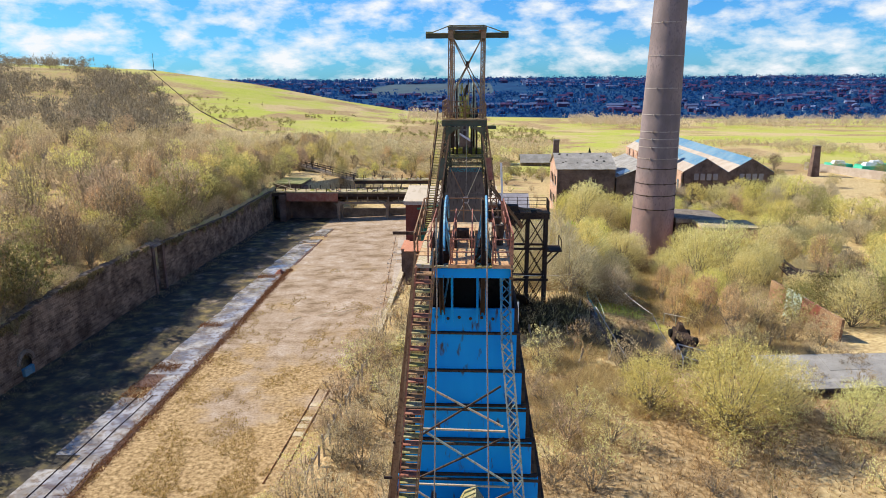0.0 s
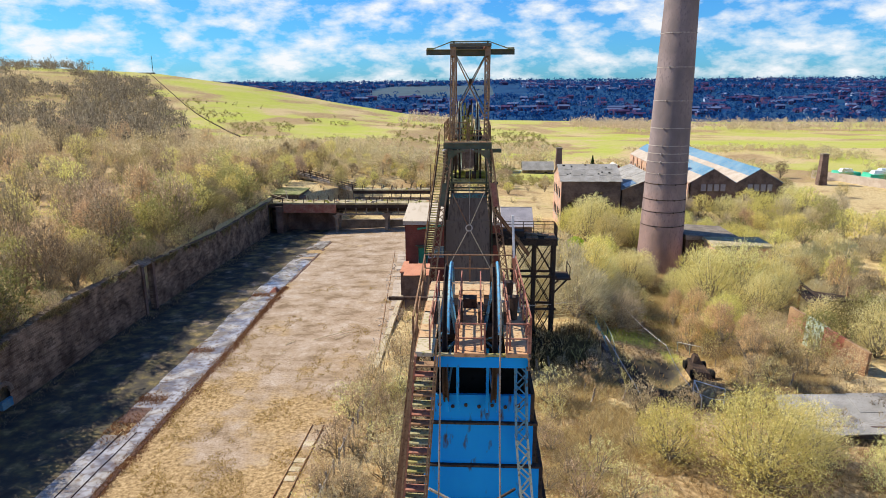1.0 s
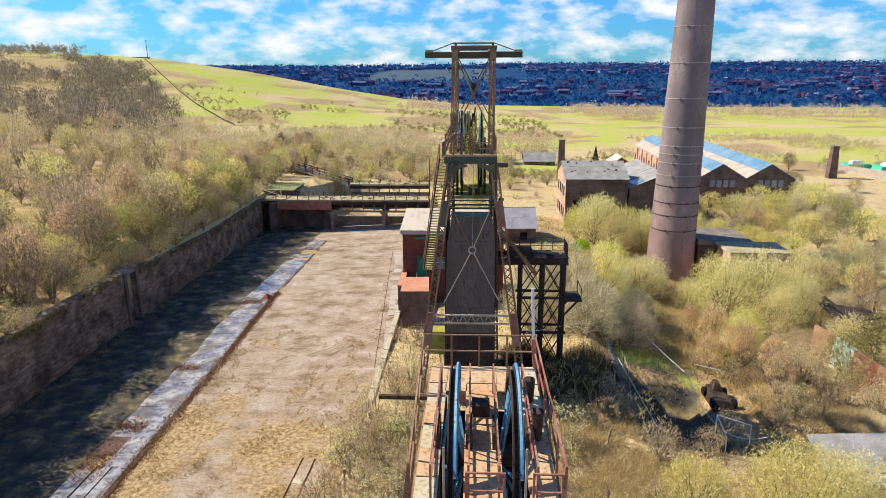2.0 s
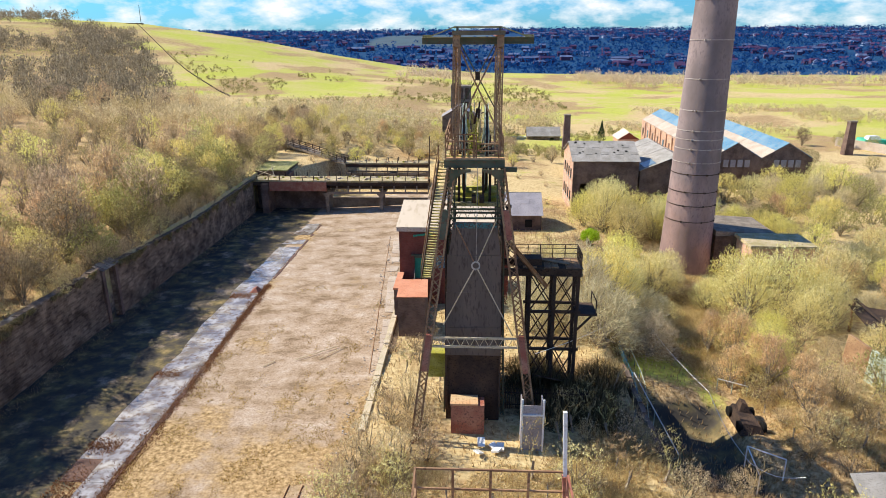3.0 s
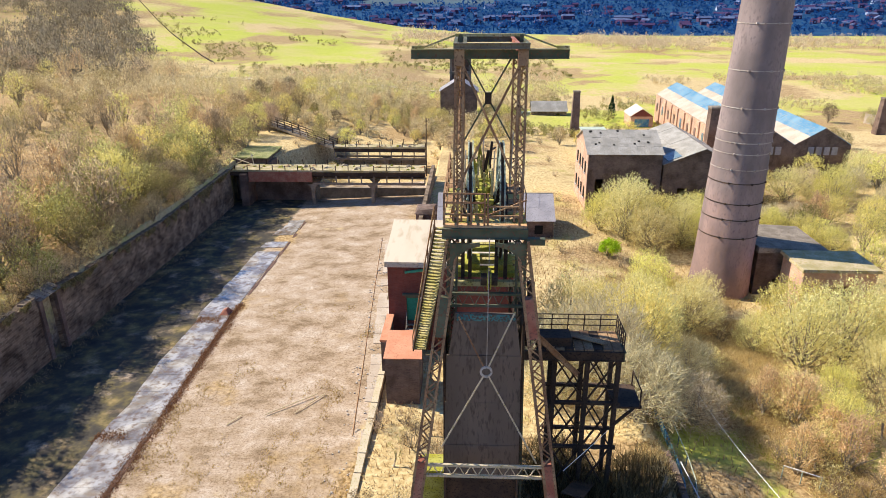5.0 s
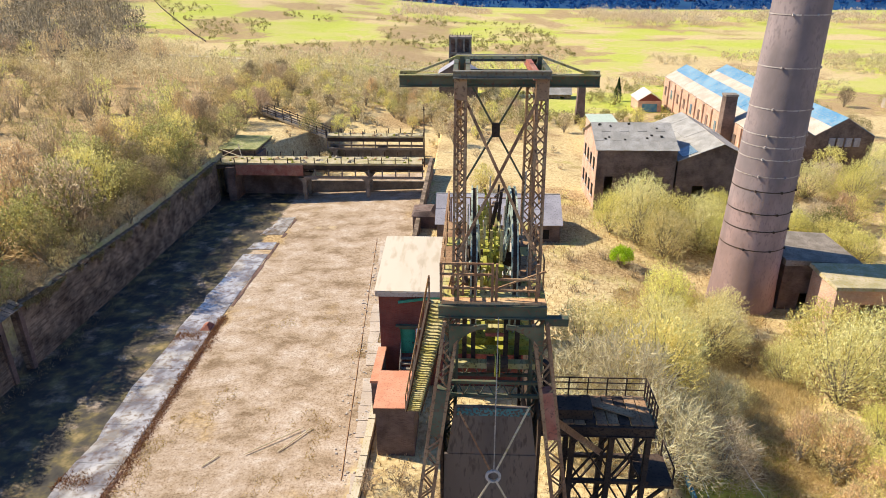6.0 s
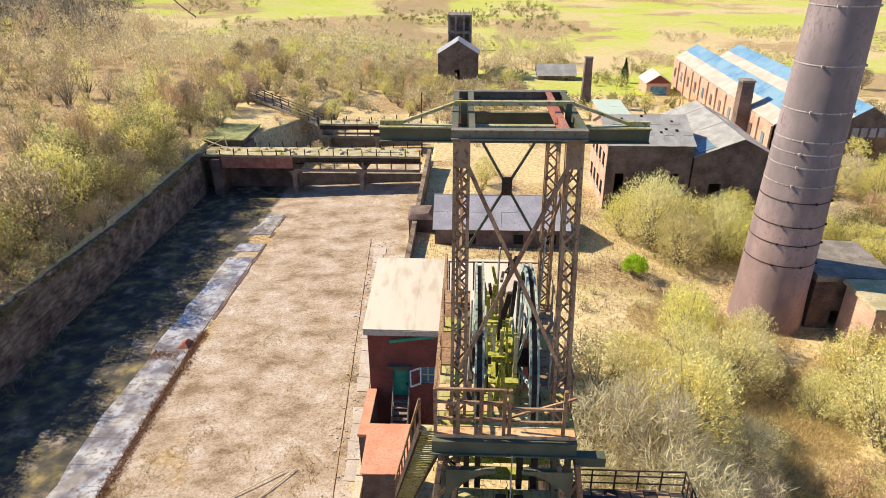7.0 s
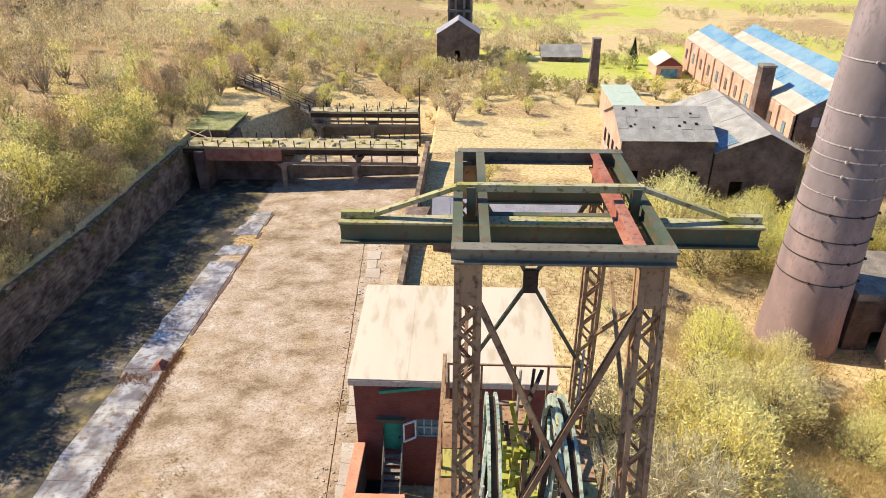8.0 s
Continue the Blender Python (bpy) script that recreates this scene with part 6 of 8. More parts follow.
s = Solid(); s.channel((7.2, 64.1, 16.75), (7.2, 66.6, 16.75), 0.2, 0.6, 0.05); part("girder", s, M["green_steel"], side)
railing(side, [(2.3, 66.5, 17.12), (7.15, 66.5, 17.12), (7.15, 64.2, 17.12)], 1.1, 6, "rust_dark", r=0.03)
for x in (3.3, 5.2, 7.0):
    for y in (64.4, 66.3):
        s = Solid(); s.bar((x, y, 6.0), (x, y, 16.6), 0.26); part("trestle_leg", s, M["rust_dark"], side)
for z0, z1 in ((6.8, 10.2), (10.2, 13.4), (13.4, 16.5)):
    for y in (64.4, 66.3):
        for a, b in ((3.3, 5.2), (5.2, 7.0)):
            s = Solid(); s.bar((a, y, z0), (b, y, z1), 0.12, 0.08); part("brace", s, M["rust_dark"], side)
            s = Solid(); s.bar((b, y, z0), (a, y, z1), 0.12, 0.08); part("brace", s, M["rust_dark"], side)
    for y in (64.4, 66.3):
        s = Solid(); s.bar((3.0, y, z1), (7.3, y, z1), 0.2); part("cross_beam", s, M["rust_dark"], side)
s = Solid(); s.box(6.9, 8.6, 64.3, 66.7, 13.1, 13.25); s.bar((8.5, 64.4, 13.2), (8.5, 64.4, 14.3), 0.08); s.bar((8.5, 66.6, 13.2), (8.5, 66.6, 14.3), 0.08); s.bar((8.5, 64.4, 14.3), (8.5, 66.6, 14.3), 0.06); part("lower_landing", s, M["rust_dark"], side)
for y in (64.5, 66.4):
    s = Solid(); s.bar((7.0, y, 11.7), (8.25, y, 13.1), 0.14); part("knee_brace", s, M["rust_dark"], side)
s = Solid(); s.channel((1.0, 60.5, 20.8), (4.6, 64.0, 15.6), 0.2, 0.3, 0.05); part("chute_beam", s, M["rust"], side)
s = Solid(); s.bar((4.2, 60.6, 9.8), (6.2, 65.8, 6.6), 1.2, 0.08); part("fallen_sheet", s, M["rust_dark"], side)
s = Solid(); s.box(2.2, 4.2, 64.5, 65.6, 16.9, 17.7); part("hopper", s, M["rust_dark"], side)
s = Solid(); s.bar((3.8, 65.9, 17.3), (6.3, 64.8, 17.25), 0.5, 0.06); part("loose_sheet", s, M["rust"], side, "loose rusty sheet on the deck")

# guard cage at the leg, palisade fence, scrap on the ground
cage = thing("guard_cage", (3.1, 56.4, 6.9), "pale steel mesh cage round the foot of the leg", "cage")
for x0, x1, y0, y1 in ((2.35, 2.43, 55.8, 57.2), (3.75, 3.83, 55.8, 57.2), (2.35, 3.83, 55.75, 55.8)):
    s = Solid(); s.box(x0, x1, y0, y1, 6.7, 10.3); part("panel", s, M["slate_blue"], cage, "bluish steel sheet")
for x in (2.36, 3.8):
    s = Solid(); s.bar((x, 55.7, 6.7), (x, 55.7, 10.8), 0.12); part("post", s, M["white_paint"], cage)
s = Solid(); s.bar((2.36, 55.7, 9.6), (3.8, 55.7, 9.6), 0.1); part("top_rail", s, M["white_paint"], cage)
pal = thing("palisade_fence", (4, 60.9, 6.8), "grey steel palisade fence under the headgear", "fence")
pale_me = Solid(); pale_me.hull([(-0.045, -0.015, 0), (0.045, -0.015, 0), (0.045, 0.015, 0), (-0.045, 0.015, 0), (-0.02, -0.012, 1.9), (0.02, -0.012, 1.9), (0.02, 0.012, 1.9), (-0.02, 0.012, 1.9)])
pale_data = pale_me.mesh("pale")
for k in range(46):
    p = part("pale", pale_data, M["rust_dark"], pal)
    p.location = Vector((0.9 + k * 0.15, 60.9 + 0.02 * math.sin(k), 6.75)) - Vector(pal.location)
    p.rotation_euler.y = rng.uniform(-0.03, 0.03)
for z in (7.2, 8.2):
    s = Solid(); s.bar((0.8, 60.95, z), (7.8, 60.95, z), 0.06); part("rail", s, M["rust_dark"], pal)
for k in range(5):
    s = Solid(); x, y = 0.2 + rng.uniform(-0.6, 0.9), 55.2 + rng.uniform(-0.5, 0.5)
    s.bar((x, y, 7.1), (x + rng.uniform(-0.9, 0.9), y + rng.uniform(-0.5, 0.7), 7.1 + rng.uniform(0.05, 0.5)), 0.5, 0.12)
    tagged(part("scrap_board", s, M["white_paint"], None), "pale scrap board dumped by the headgear", "scrap", "scrap by the headgear")

# ---- the near headgear with blue cladding ----
near = thing("clad_headgear", (-0.3, 26, 6.9), "old headgear clad in bright blue steel with an orange wheel deck", "headgear")
bands = [(22.75, 21.15, -1.5, 1.3, True), (21.05, 20.12, -1.75, 1.52, False), (20.05, 18.58, -1.82, 1.62, False), (18.45, 17.12, -2.0, 1.85, False), (17.0, 15.65, -2.35, 2.05, False),
         (15.5, 14.1, -2.75, 2.3, False), (13.95, 12.2, -3.1, 2.6, False), (12.1, 9.8, -3.4, 2.9, False), (9.7, 6.6, -3.7, 3.2, False)]
for k, (z1, z0, x0, x1, gap) in enumerate(bands):
    y = 24.75 - 0.05 * k
    if not gap:
        s = Solid()
        s.box(x0, x1, y, y + 0.12, z0, z1)
        plate = part("clad_plate", s, M["blue"], near, "bright blue painted steel plate")
        s = Solid(); s.box(x0 - 0.25, x1 + 0.25, y - 0.1, y + 0.1, z0 - 0.09, z0 - 0.02); part("ledge", s, M["rust_dark"], near, "dark rusted ledge between plates")
        if k in (1, 2):
            s = Solid()
            for j in range(7):
                s.tube((x0 + 0.3 + j * 0.43, y - 0.05, z1 - 0.35 - 0.05 * (j % 2)), (x0 + 0.3 + j * 0.43, y + 0.01, z1 - 0.35 - 0.05 * (j % 2)), 0.06, 0.06, 8)
            if k == 1:
                part("rivets", s, M["rust_dark"], plate)
        if k > 2:
            s = Solid(); s.box(x0 - 0.85, x1 + 0.3, y - 0.42, y - 0.34, z0 - 0.11, z0 - 0.02); part("waling", s, M["rust_dark"], near, "dark horizontal beam")
    s = Solid(); s.box(x1 + 0.02, x1 + 0.14, y + 0.1, 27.6, z0, z1); part("side_plate", s, M["rust_dark"], near)
    s = Solid(); s.box(x0 - 0.14, x0 - 0.02, y, 29.0, z0, z1); part("side_plate", s, M["rust_dark"], near)
for x in (-1.2, -0.85, 0.1, 0.45, 1.0):
    s = Solid(); s.bar((x, 24.4, 20.6), (x, 24.4, 22.8), 0.09); part("blue_post", s, M["blue"], near)
# near-black box added for the shade behind the blue posts
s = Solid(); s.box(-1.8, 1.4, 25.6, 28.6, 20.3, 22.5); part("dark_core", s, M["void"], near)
for a, b in (((-2.15, 23.6, 22.7), (-3.95, 23.2, 6.6)), ((-2.35, 26.5, 22.7), (-4.3, 26.5, 6.6)), ((1.35, 27.5, 22.7), (3.0, 28.5, 6.6))):
    s = Solid(); s.bar(a, b, 0.2, 0.2); part("raked_post", s, M["rust"], near)
# pale laced leg and bars across the front
s = Solid(); s.lattice((1.1, 23.8, 22.7), (1.18, 23.7, 20.1), 0.34, 0.06, 0.04, 0.4); part("laced_leg", s, M["blue_dull"], near)
s = Solid(); s.lattice((1.18, 23.7, 20.15), (2.45, 23.1, 6.6), 0.36, 0.06, 0.045, 0.42); part("laced_leg", s, M["pale_green"], near, "pale flaking laced leg")
for a, b, m in (((-1.75, 23.5, 18.35), (1.1, 23.5, 16.75), "deck_pale"), ((1.0, 23.45, 18.45), (-1.95, 23.45, 16.4), "rust_dark"), ((-1.95, 23.5, 16.6), (1.2, 23.5, 16.55), "deck_pale"), ((-1.9, 23.5, 16.5), (1.35, 23.5, 14.3), "pale_green"),
                ((1.15, 23.45, 16.3), (-2.3, 23.45, 14.4), "rust_dark"), ((-2.3, 23.5, 14.2), (1.4, 23.5, 14.15), "deck_pale"), ((-2.4, 23.5, 14.0), (1.7, 23.5, 11.2), "deck_pale"), ((1.5, 23.45, 14.0), (-2.8, 23.45, 11.5), "rust")):
    s = Solid(); s.bar(a, b, 0.07, 0.06); part("cross_bar", s, M[m], near)
for x0, x1 in ((-1.32, -1.5), (0.42, 0.62)):
    s = Solid(); s.path([(x0, 22.6, 25.0), (x0, 22.62, 22), (x1, 22.2, 12), (x1, 22.0, 7)], 0.028, 5); part("winding_rope", s, M["cable"], near, "steel winding rope")
# steep stair in front
sa, sb = Vector((-1.7, 22.65, 23.2)), Vector((-3.05, 21.6, 7.0))
for off in (-0.32, 0.32):
    s = Solid(); s.bar(sa + Vector((off, 0, 0.1)), sb + Vector((off * 1.2, 0, 0)), 0.05, 0.16); part("stair_stringer", s, M["rust_red"] if off < 0 else M["rust"], near)
    s = Solid(); s.bar(sa + Vector((off, -0.35, 0.75)), sb + Vector((off * 1.2, -0.35, 0.7)), 0.05); part("hand_rail", s, M["rust"], near)
for k in range(54):
    p = sa.lerp(sb, (k + 0.5) / 54); w = lerp(0.3, 0.36, k / 54); s = Solid(); s.hull([(p.x - w, p.y - 0.2, p.z - 0.03), (p.x + w, p.y - 0.2, p.z - 0.03), (p.x + w, p.y + 0.08, p.z), (p.x - w, p.y + 0.08, p.z), (p.x - w, p.y - 0.2, p.z + 0.02), (p.x + w, p.y - 0.2, p.z + 0.02), (p.x + w, p.y + 0.08, p.z + 0.05), (p.x - w, p.y + 0.08, p.z + 0.05)])
    part("tread", s, M["rust_red"] if k % 4 == 1 else M["olive_edge"] if k % 3 else M["rust"], near)
# wheel deck
WH = (-1.22, 0.3)
segs = [(-2.05, -1.52), (-0.92, 0.0), (0.6, 1.25)]
for i, (x0, x1) in enumerate(segs):
    for k in range(6):
        y0 = 22.85 + k * 1.2
        s = Solid(); s.box(x0, x1, y0, y0 + 1.16, 23.18, 23.3 + 0.015 * (k % 2))
        m = "deck_pale" if (i == 0 and k % 2 == 0) or (i == 2 and k > 2) else "deck_orange"
        part("deck_plate", s, M[m], near, "orange rusted deck plate" if m == "deck_orange" else "pale deck plate")
for x in WH:
    s = Solid(); s.box(x - 0.33, x + 0.33, 28.35, 30.05, 23.16, 23.3); part("deck_plate", s, M["deck_orange"], near)
s = Solid(); s.channel((-1.52, 23.1, 22.96), (1.26, 23.1, 22.96), 0.16, 0.36, 0.04); s.box(-1.52, 1.26, 23.0, 23.03, 22.8, 23.12); part("deck_beam", s, M["blue"], near, "bright blue deck beam")
s = Solid(); s.box(-2.05, 1.28, 22.96, 23.1, 23.15, 23.21); part("deck_edge", s, M["olive_edge"], near, "mossy deck edge")
for x in (-2.05, 1.27):
    s = Solid(); s.channel((x, 22.8, 23.0), (x, 30.05, 23.0), 0.12, 0.4, 0.04); part("deck_beam", s, M["rust"], near)
for i, x in enumerate(WH):
    sheave(near, x, 25.7, 22.85, 2.3, "rust_dark", "blue_dull", 0.1 * i, 0.17, 20)
    s = Solid(); s.rope([(x + 0.12, 25.7 + 2.36 * math.cos(0.5 + k * 0.23), 22.85 + 2.36 * math.sin(0.5 + k * 0.23)) for k in range(11)], 0.05, 4)
    part("wheel_guard", s, M["blue_dull"], near, "pale blue flaking wheel guard")
    for dx in (-0.42, 0.42):
        s = Solid(); s.box(x + dx - 0.09, x + dx + 0.09, 25.2, 26.2, 23.2, 23.75); part("bearing", s, M["rust_dark"], near)
        railing(near, [(x + dx, 23.1, 23.3), (x + dx, 28.2, 23.3)], 0.95, 4, "rust_red", rails=(0.5, 1.0), r=0.024)
railing(near, [(-2.1, 22.9, 23.3), (-2.3, 30.0, 23.3), (1.25, 30.0, 23.3)], 1.1, 5, "rust", rails=(0.5, 1.0), r=0.028)
railing(near, [(1.25, 29.85, 23.3), (1.3, 22.9, 23.3)], 1.1, 6, "rust_red", rails=(0.5, 1.0), r=0.028)
railing(near, [(-0.85, 22.9, 23.3), (-0.02, 22.9, 23.3)], 0.9, 2, "rust_red", rails=(0.5, 1.0), r=0.024)
railing(near, [(0.62, 22.9, 23.3), (1.24, 22.9, 23.3)], 0.9, 2, "rust_red", rails=(0.5, 1.0), r=0.024)
s = Solid(); s.box(-0.75, -0.25, 26.8, 27.3, 23.3, 23.65); part("gear_box", s, M["rust_dark"], near)
for x, y, h in ((0.95, 25.8, 0.8), (0.9, 27.8, 0.7)):
    s = Solid(); s.tube((x, y, 23.3), (x, y, 23.3 + h), 0.14, 0.18, 10); part("winch_post", s, M["rust_dark"], near)
s = Solid(); s.bar((-3.5, 28.0, 23.25), (-1.55, 28.0, 23.25), 0.12); part("stub_beam", s, M["rust_dark"], near)
s = Solid(); s.bar((1.28, 30.0, 23.3), (1.2, 30.0, 24.3), 0.14); pole = part("signal_pole", s, M["rust_red"], near, "red and white pole")
s = Solid(); s.bar((1.2, 30.0, 24.3), (1.12, 30.0, 26.0), 0.09); part("pole_top", s, M["white_paint"], pole)
s = Solid(); s.hull([(-0.6, 21.9, 13.2), (0.5, 21.9, 13.2), (0.5, 24, 13.2), (-0.6, 24, 13.2), (-0.35, 22.3, 13.7), (0.1, 22.3, 13.9), (0.1, 23.9, 13.9), (-0.35, 23.9, 13.7)]); part("canopy", s, M["olive_edge"], near, "mossy little canopy")
s = Solid(); s.box(-2.6, 2.0, 21.6, 24.3, 12.7, 12.85); part("lower_deck", s, M["rust_dark"], near)
# cables across the open ground
for pts in ([(3.5, 60.0, 12), (15.8, 80.5, 7.0), (17.8, 64, 6.8), (17.9, 55.8, 6.2)], [(17.9, 55.8, 6.2), (20.5, 53.6, 6.8)], [(11.4, 109.4, 4.9), (15.2, 97.4, 4.6), (15.2, 89.8, 4.4)]):
    s, line = Solid(), [Vector(pts[0])]
    for a, b in zip(pts, pts[1:]):
        for k in range(1, 7):
            line.append(Vector(a).lerp(Vector(b), k / 6) - Vector((0, 0, 0.5 * math.sin(math.pi * k / 6))))
    s.rope(line, 0.022, 4)
    tagged(part("cable", s, M["white_paint"], None), "pale cable strung over the scrub", "cable", "cables over the scrub")
fr = thing("marker_frame", (18.4, 56, 5), "white tubular frame standing in the scrub", "frame")
s = Solid(); s.path([(18.4, 57.6, 4.6), (18.4, 57.6, 6.3), (18.0, 54.4, 6.2), (18.0, 54.4, 4.4)], 0.05); s.path([(18.4, 57.6, 6.3), (20.6, 56.4, 6.1), (20.6, 56.4, 4.4)], 0.05); part("tube", s, M["white_paint"], fr)
# wire fence along the bank
fence = thing("boundary_fence", (-8.5, 42, 6.9), "leaning pale timber fence along the bank", "fence")
for k in range(15):
    y = 33.5 + k * 1.25
    x = -9.5 + (y - 35) * 0.07
    z = gz(x, y)
    s = Solid(); s.bar((x, y, z - 0.3), (x + rng.uniform(-0.1, 0.1), y, z + 1.5), 0.12); part("post", s, M["birch"], fence)
    if k < 14 and k % 4 != 2:
        s = Solid(); s.bar((x, y, z + 1.1), (x + 0.09, y + 1.25, gz(x, y + 1.25) + 1.15), 0.06, 0.1); part("rail", s, M["birch"], fence)

# sunken hollow: brick edge and a dark wrecked machine
pit_edge = thing("hollow_wall", (11.9, 61, 4.4), "dark brick edge of a sunken hollow beside the headgear", "wall")
s = Solid()
for k in range(10):
    y0, y1 = 55.6 + k * 1.3, 55.6 + (k + 1) * 1.3
    s.hull([(11.8, y0, 3.6), (12.3, y0, 3.6), (12.3, y1, 3.6), (11.8, y1, 3.6), (11.75, y0, 6.75 + 0.1 * (k % 3)), (12.15, y0, 6.75 + 0.1 * (k % 3)), (12.15, y1, 6.75 + 0.1 * (k % 3)), (11.75, y1, 6.75 + 0.1 * (k % 3))])
part("wall", s, M["brick_dark"], pit_edge)
wreck = thing("wrecked_machine", (20.9, 64.5, gz(20.9, 64.5)), "dark rusted wreck of a small machine in the hollow", "machine")
wz, wx = gz(20.9, 64.5), 1.9
s = Solid(); s.hull([(18.1 + wx, 62.4, wz - 0.2), (20.0 + wx, 62.2, wz - 0.2), (19.9 + wx, 65.8, wz - 0.2), (18.2 + wx, 66.0, wz - 0.2), (18.3 + wx, 62.8, wz + 0.7), (19.7 + wx, 62.6, wz + 0.55), (19.6 + wx, 65.0, wz + 0.8), (18.4 + wx, 65.3, wz + 1.0)]); part("body", s, M["rust_dark"], wreck)
s = Solid(); s.hull([(18.5 + wx, 64.2, wz + 0.6), (19.5 + wx, 64.1, wz + 0.6), (19.4 + wx, 65.3, wz + 0.6), (18.6 + wx, 65.4, wz + 0.6), (18.8 + wx, 64.5, wz + 1.5), (19.2 + wx, 64.4, wz + 1.4), (19.2 + wx, 65.0, wz + 1.5), (18.8 + wx, 65.1, wz + 1.6)]); part("cab", s, M["rust_dark"], wreck)
for x, y in ((18.2, 63.0), (20.0, 62.9), (18.2, 65.2), (19.9, 65.1)):
    s = Solid(); s.tube((x + wx - 0.14, y, wz + 0.3), (x + wx + 0.14, y, wz + 0.3), 0.42, 0.42, 12); part("wheel", s, M["void"], wreck)
trough = thing("trough_wall", (13.1, 70, 4.5), "low blue painted steel trough wall with a thin rail", "wall")
for k in range(5):
    y0, y1 = 64.6 + k * 2.3, 64.6 + (k + 1) * 2.3 - 0.06
    x0, x1 = 12.75 + 0.09 * k, 12.84 + 0.09 * k
    g0, g1 = gz(x0 + 0.6, y0), gz(x1 + 0.6, y1)
    s = Solid(); s.hull([(x0, y0, g0 - 0.3), (x0 + 0.1, y0, g0 - 0.3), (x1 + 0.1, y1, g1 - 0.3), (x1, y1, g1 - 0.3), (x0, y0, g0 + 0.75), (x0 + 0.1, y0, g0 + 0.75), (x1 + 0.1, y1, g1 + 0.75), (x1, y1, g1 + 0.75)])
    part("panel", s, M["blue_dull"] if k != 2 else M["teal"], trough, "flaking blue panel")
    s = Solid(); s.bar((x0 + 0.75, y0, g0 - 0.2), (x0 + 0.75, y0, g0 + 1.0), 0.06); part("post", s, M["teal"], trough)
    s = Solid(); s.bar((x0 + 0.75, y0, g0 + 0.98), (x1 + 0.75, y1, g1 + 0.98), 0.05); part("rail", s, M["pale_green"], trough)
for a, b in (((12.9, 68.2), (14.6, 60.0)), ((20.6, 69.5), (22.8, 68.5))):
    rl = thing("pipe_railing", (a[0], a[1], gz(*a)), "pale pipe railing in the hollow", "railing", "railings in the hollow")
    za, zb = gz(*a), gz(*b)
    s = Solid(); s.bar((*a, za + 1.1), (*b, zb + 1.1), 0.06); part("rail", s, M["white_paint"], rl)
    for u in (0.0, 0.5, 1.0):
        p = (lerp(a[0], b[0], u), lerp(a[1], b[1], u))
        s = Solid(); s.bar((*p, gz(*p) - 0.1), (*p, lerp(za, zb, u) + 1.12), 0.06); part("post", s, M["pale_green"], rl)

yp = 163.0
pole_base = gz(-11.3, yp)
lone = thing("lone_pole", (-11.3, yp, pole_base), "thin dark upright pole beside the far gantry", "pole")
s = Solid(); s.tube((-11.3, yp, pole_base - 0.3), (-11.2, yp, 12.2), 0.13, 0.09, 8); part("shaft", s, M["rust_dark"], lone)
s = Solid(); s.bar((-11.5, yp, 11.6), (-10.95, yp, 11.6), 0.08); part("cross_arm", s, M["rust_dark"], lone)


# ---- plants ----
def leaf_material(name, a, b, hue=0.03, vary=0.3):
    """Small leaves and buds: two tones by leaf, a shift from tree to tree, some light through them."""
    m = bpy.data.materials.new(name)
    m.use_nodes = True
    n, l = m.node_tree.nodes, m.node_tree.links
    n.remove(n["Principled BSDF"])
    info, geo, rp, hsv = n.new("ShaderNodeObjectInfo"), n.new("ShaderNodeNewGeometry"), n.new("ShaderNodeValToRGB"), n.new("ShaderNodeHueSaturation")
    rp.color_ramp.elements[0].color, rp.color_ramp.elements[1].color = (*a, 1), (*b, 1)
    l.new(geo.outputs["Random Per Island"], rp.inputs["Fac"])
    mv, mh = n.new("ShaderNodeMapRange"), n.new("ShaderNodeMapRange")
    mv.inputs["To Min"].default_value, mv.inputs["To Max"].default_value = 1 - vary, 1 + vary * 0.7
    mh.inputs["To Min"].default_value, mh.inputs["To Max"].default_value = 0.5 - hue, 0.5 + hue
    l.new(info.outputs["Random"], mv.inputs["Value"])
    mult = n.new("ShaderNodeMath")
    mult.operation = "FRACT"
    m7 = n.new("ShaderNodeMath")
    m7.operation = "MULTIPLY"
    m7.inputs[1].default_value = 7.31
    l.new(info.outputs["Random"], m7.inputs[0])
    l.new(m7.outputs[0], mult.inputs[0])
    l.new(mult.outputs[0], mh.inputs["Value"])
    l.new(mv.outputs["Result"], hsv.inputs["Value"])
    l.new(mh.outputs["Result"], hsv.inputs["Hue"])
    l.new(rp.outputs["Color"], hsv.inputs["Color"])
    d, t, mx, out = n.new("ShaderNodeBsdfDiffuse"), n.new("ShaderNodeBsdfTranslucent"), n.new("ShaderNodeMixShader"), n["Material Output"]
    mx.inputs[0].default_value = 0.48
    l.new(hsv.outputs["Color"], d.inputs["Color"])
    l.new(hsv.outputs["Color"], t.inputs["Color"])
    l.new(d.outputs[0], mx.inputs[1])
    l.new(t.outputs[0], mx.inputs[2])
    l.new(mx.outputs[0], out.inputs["Surface"])
    return m


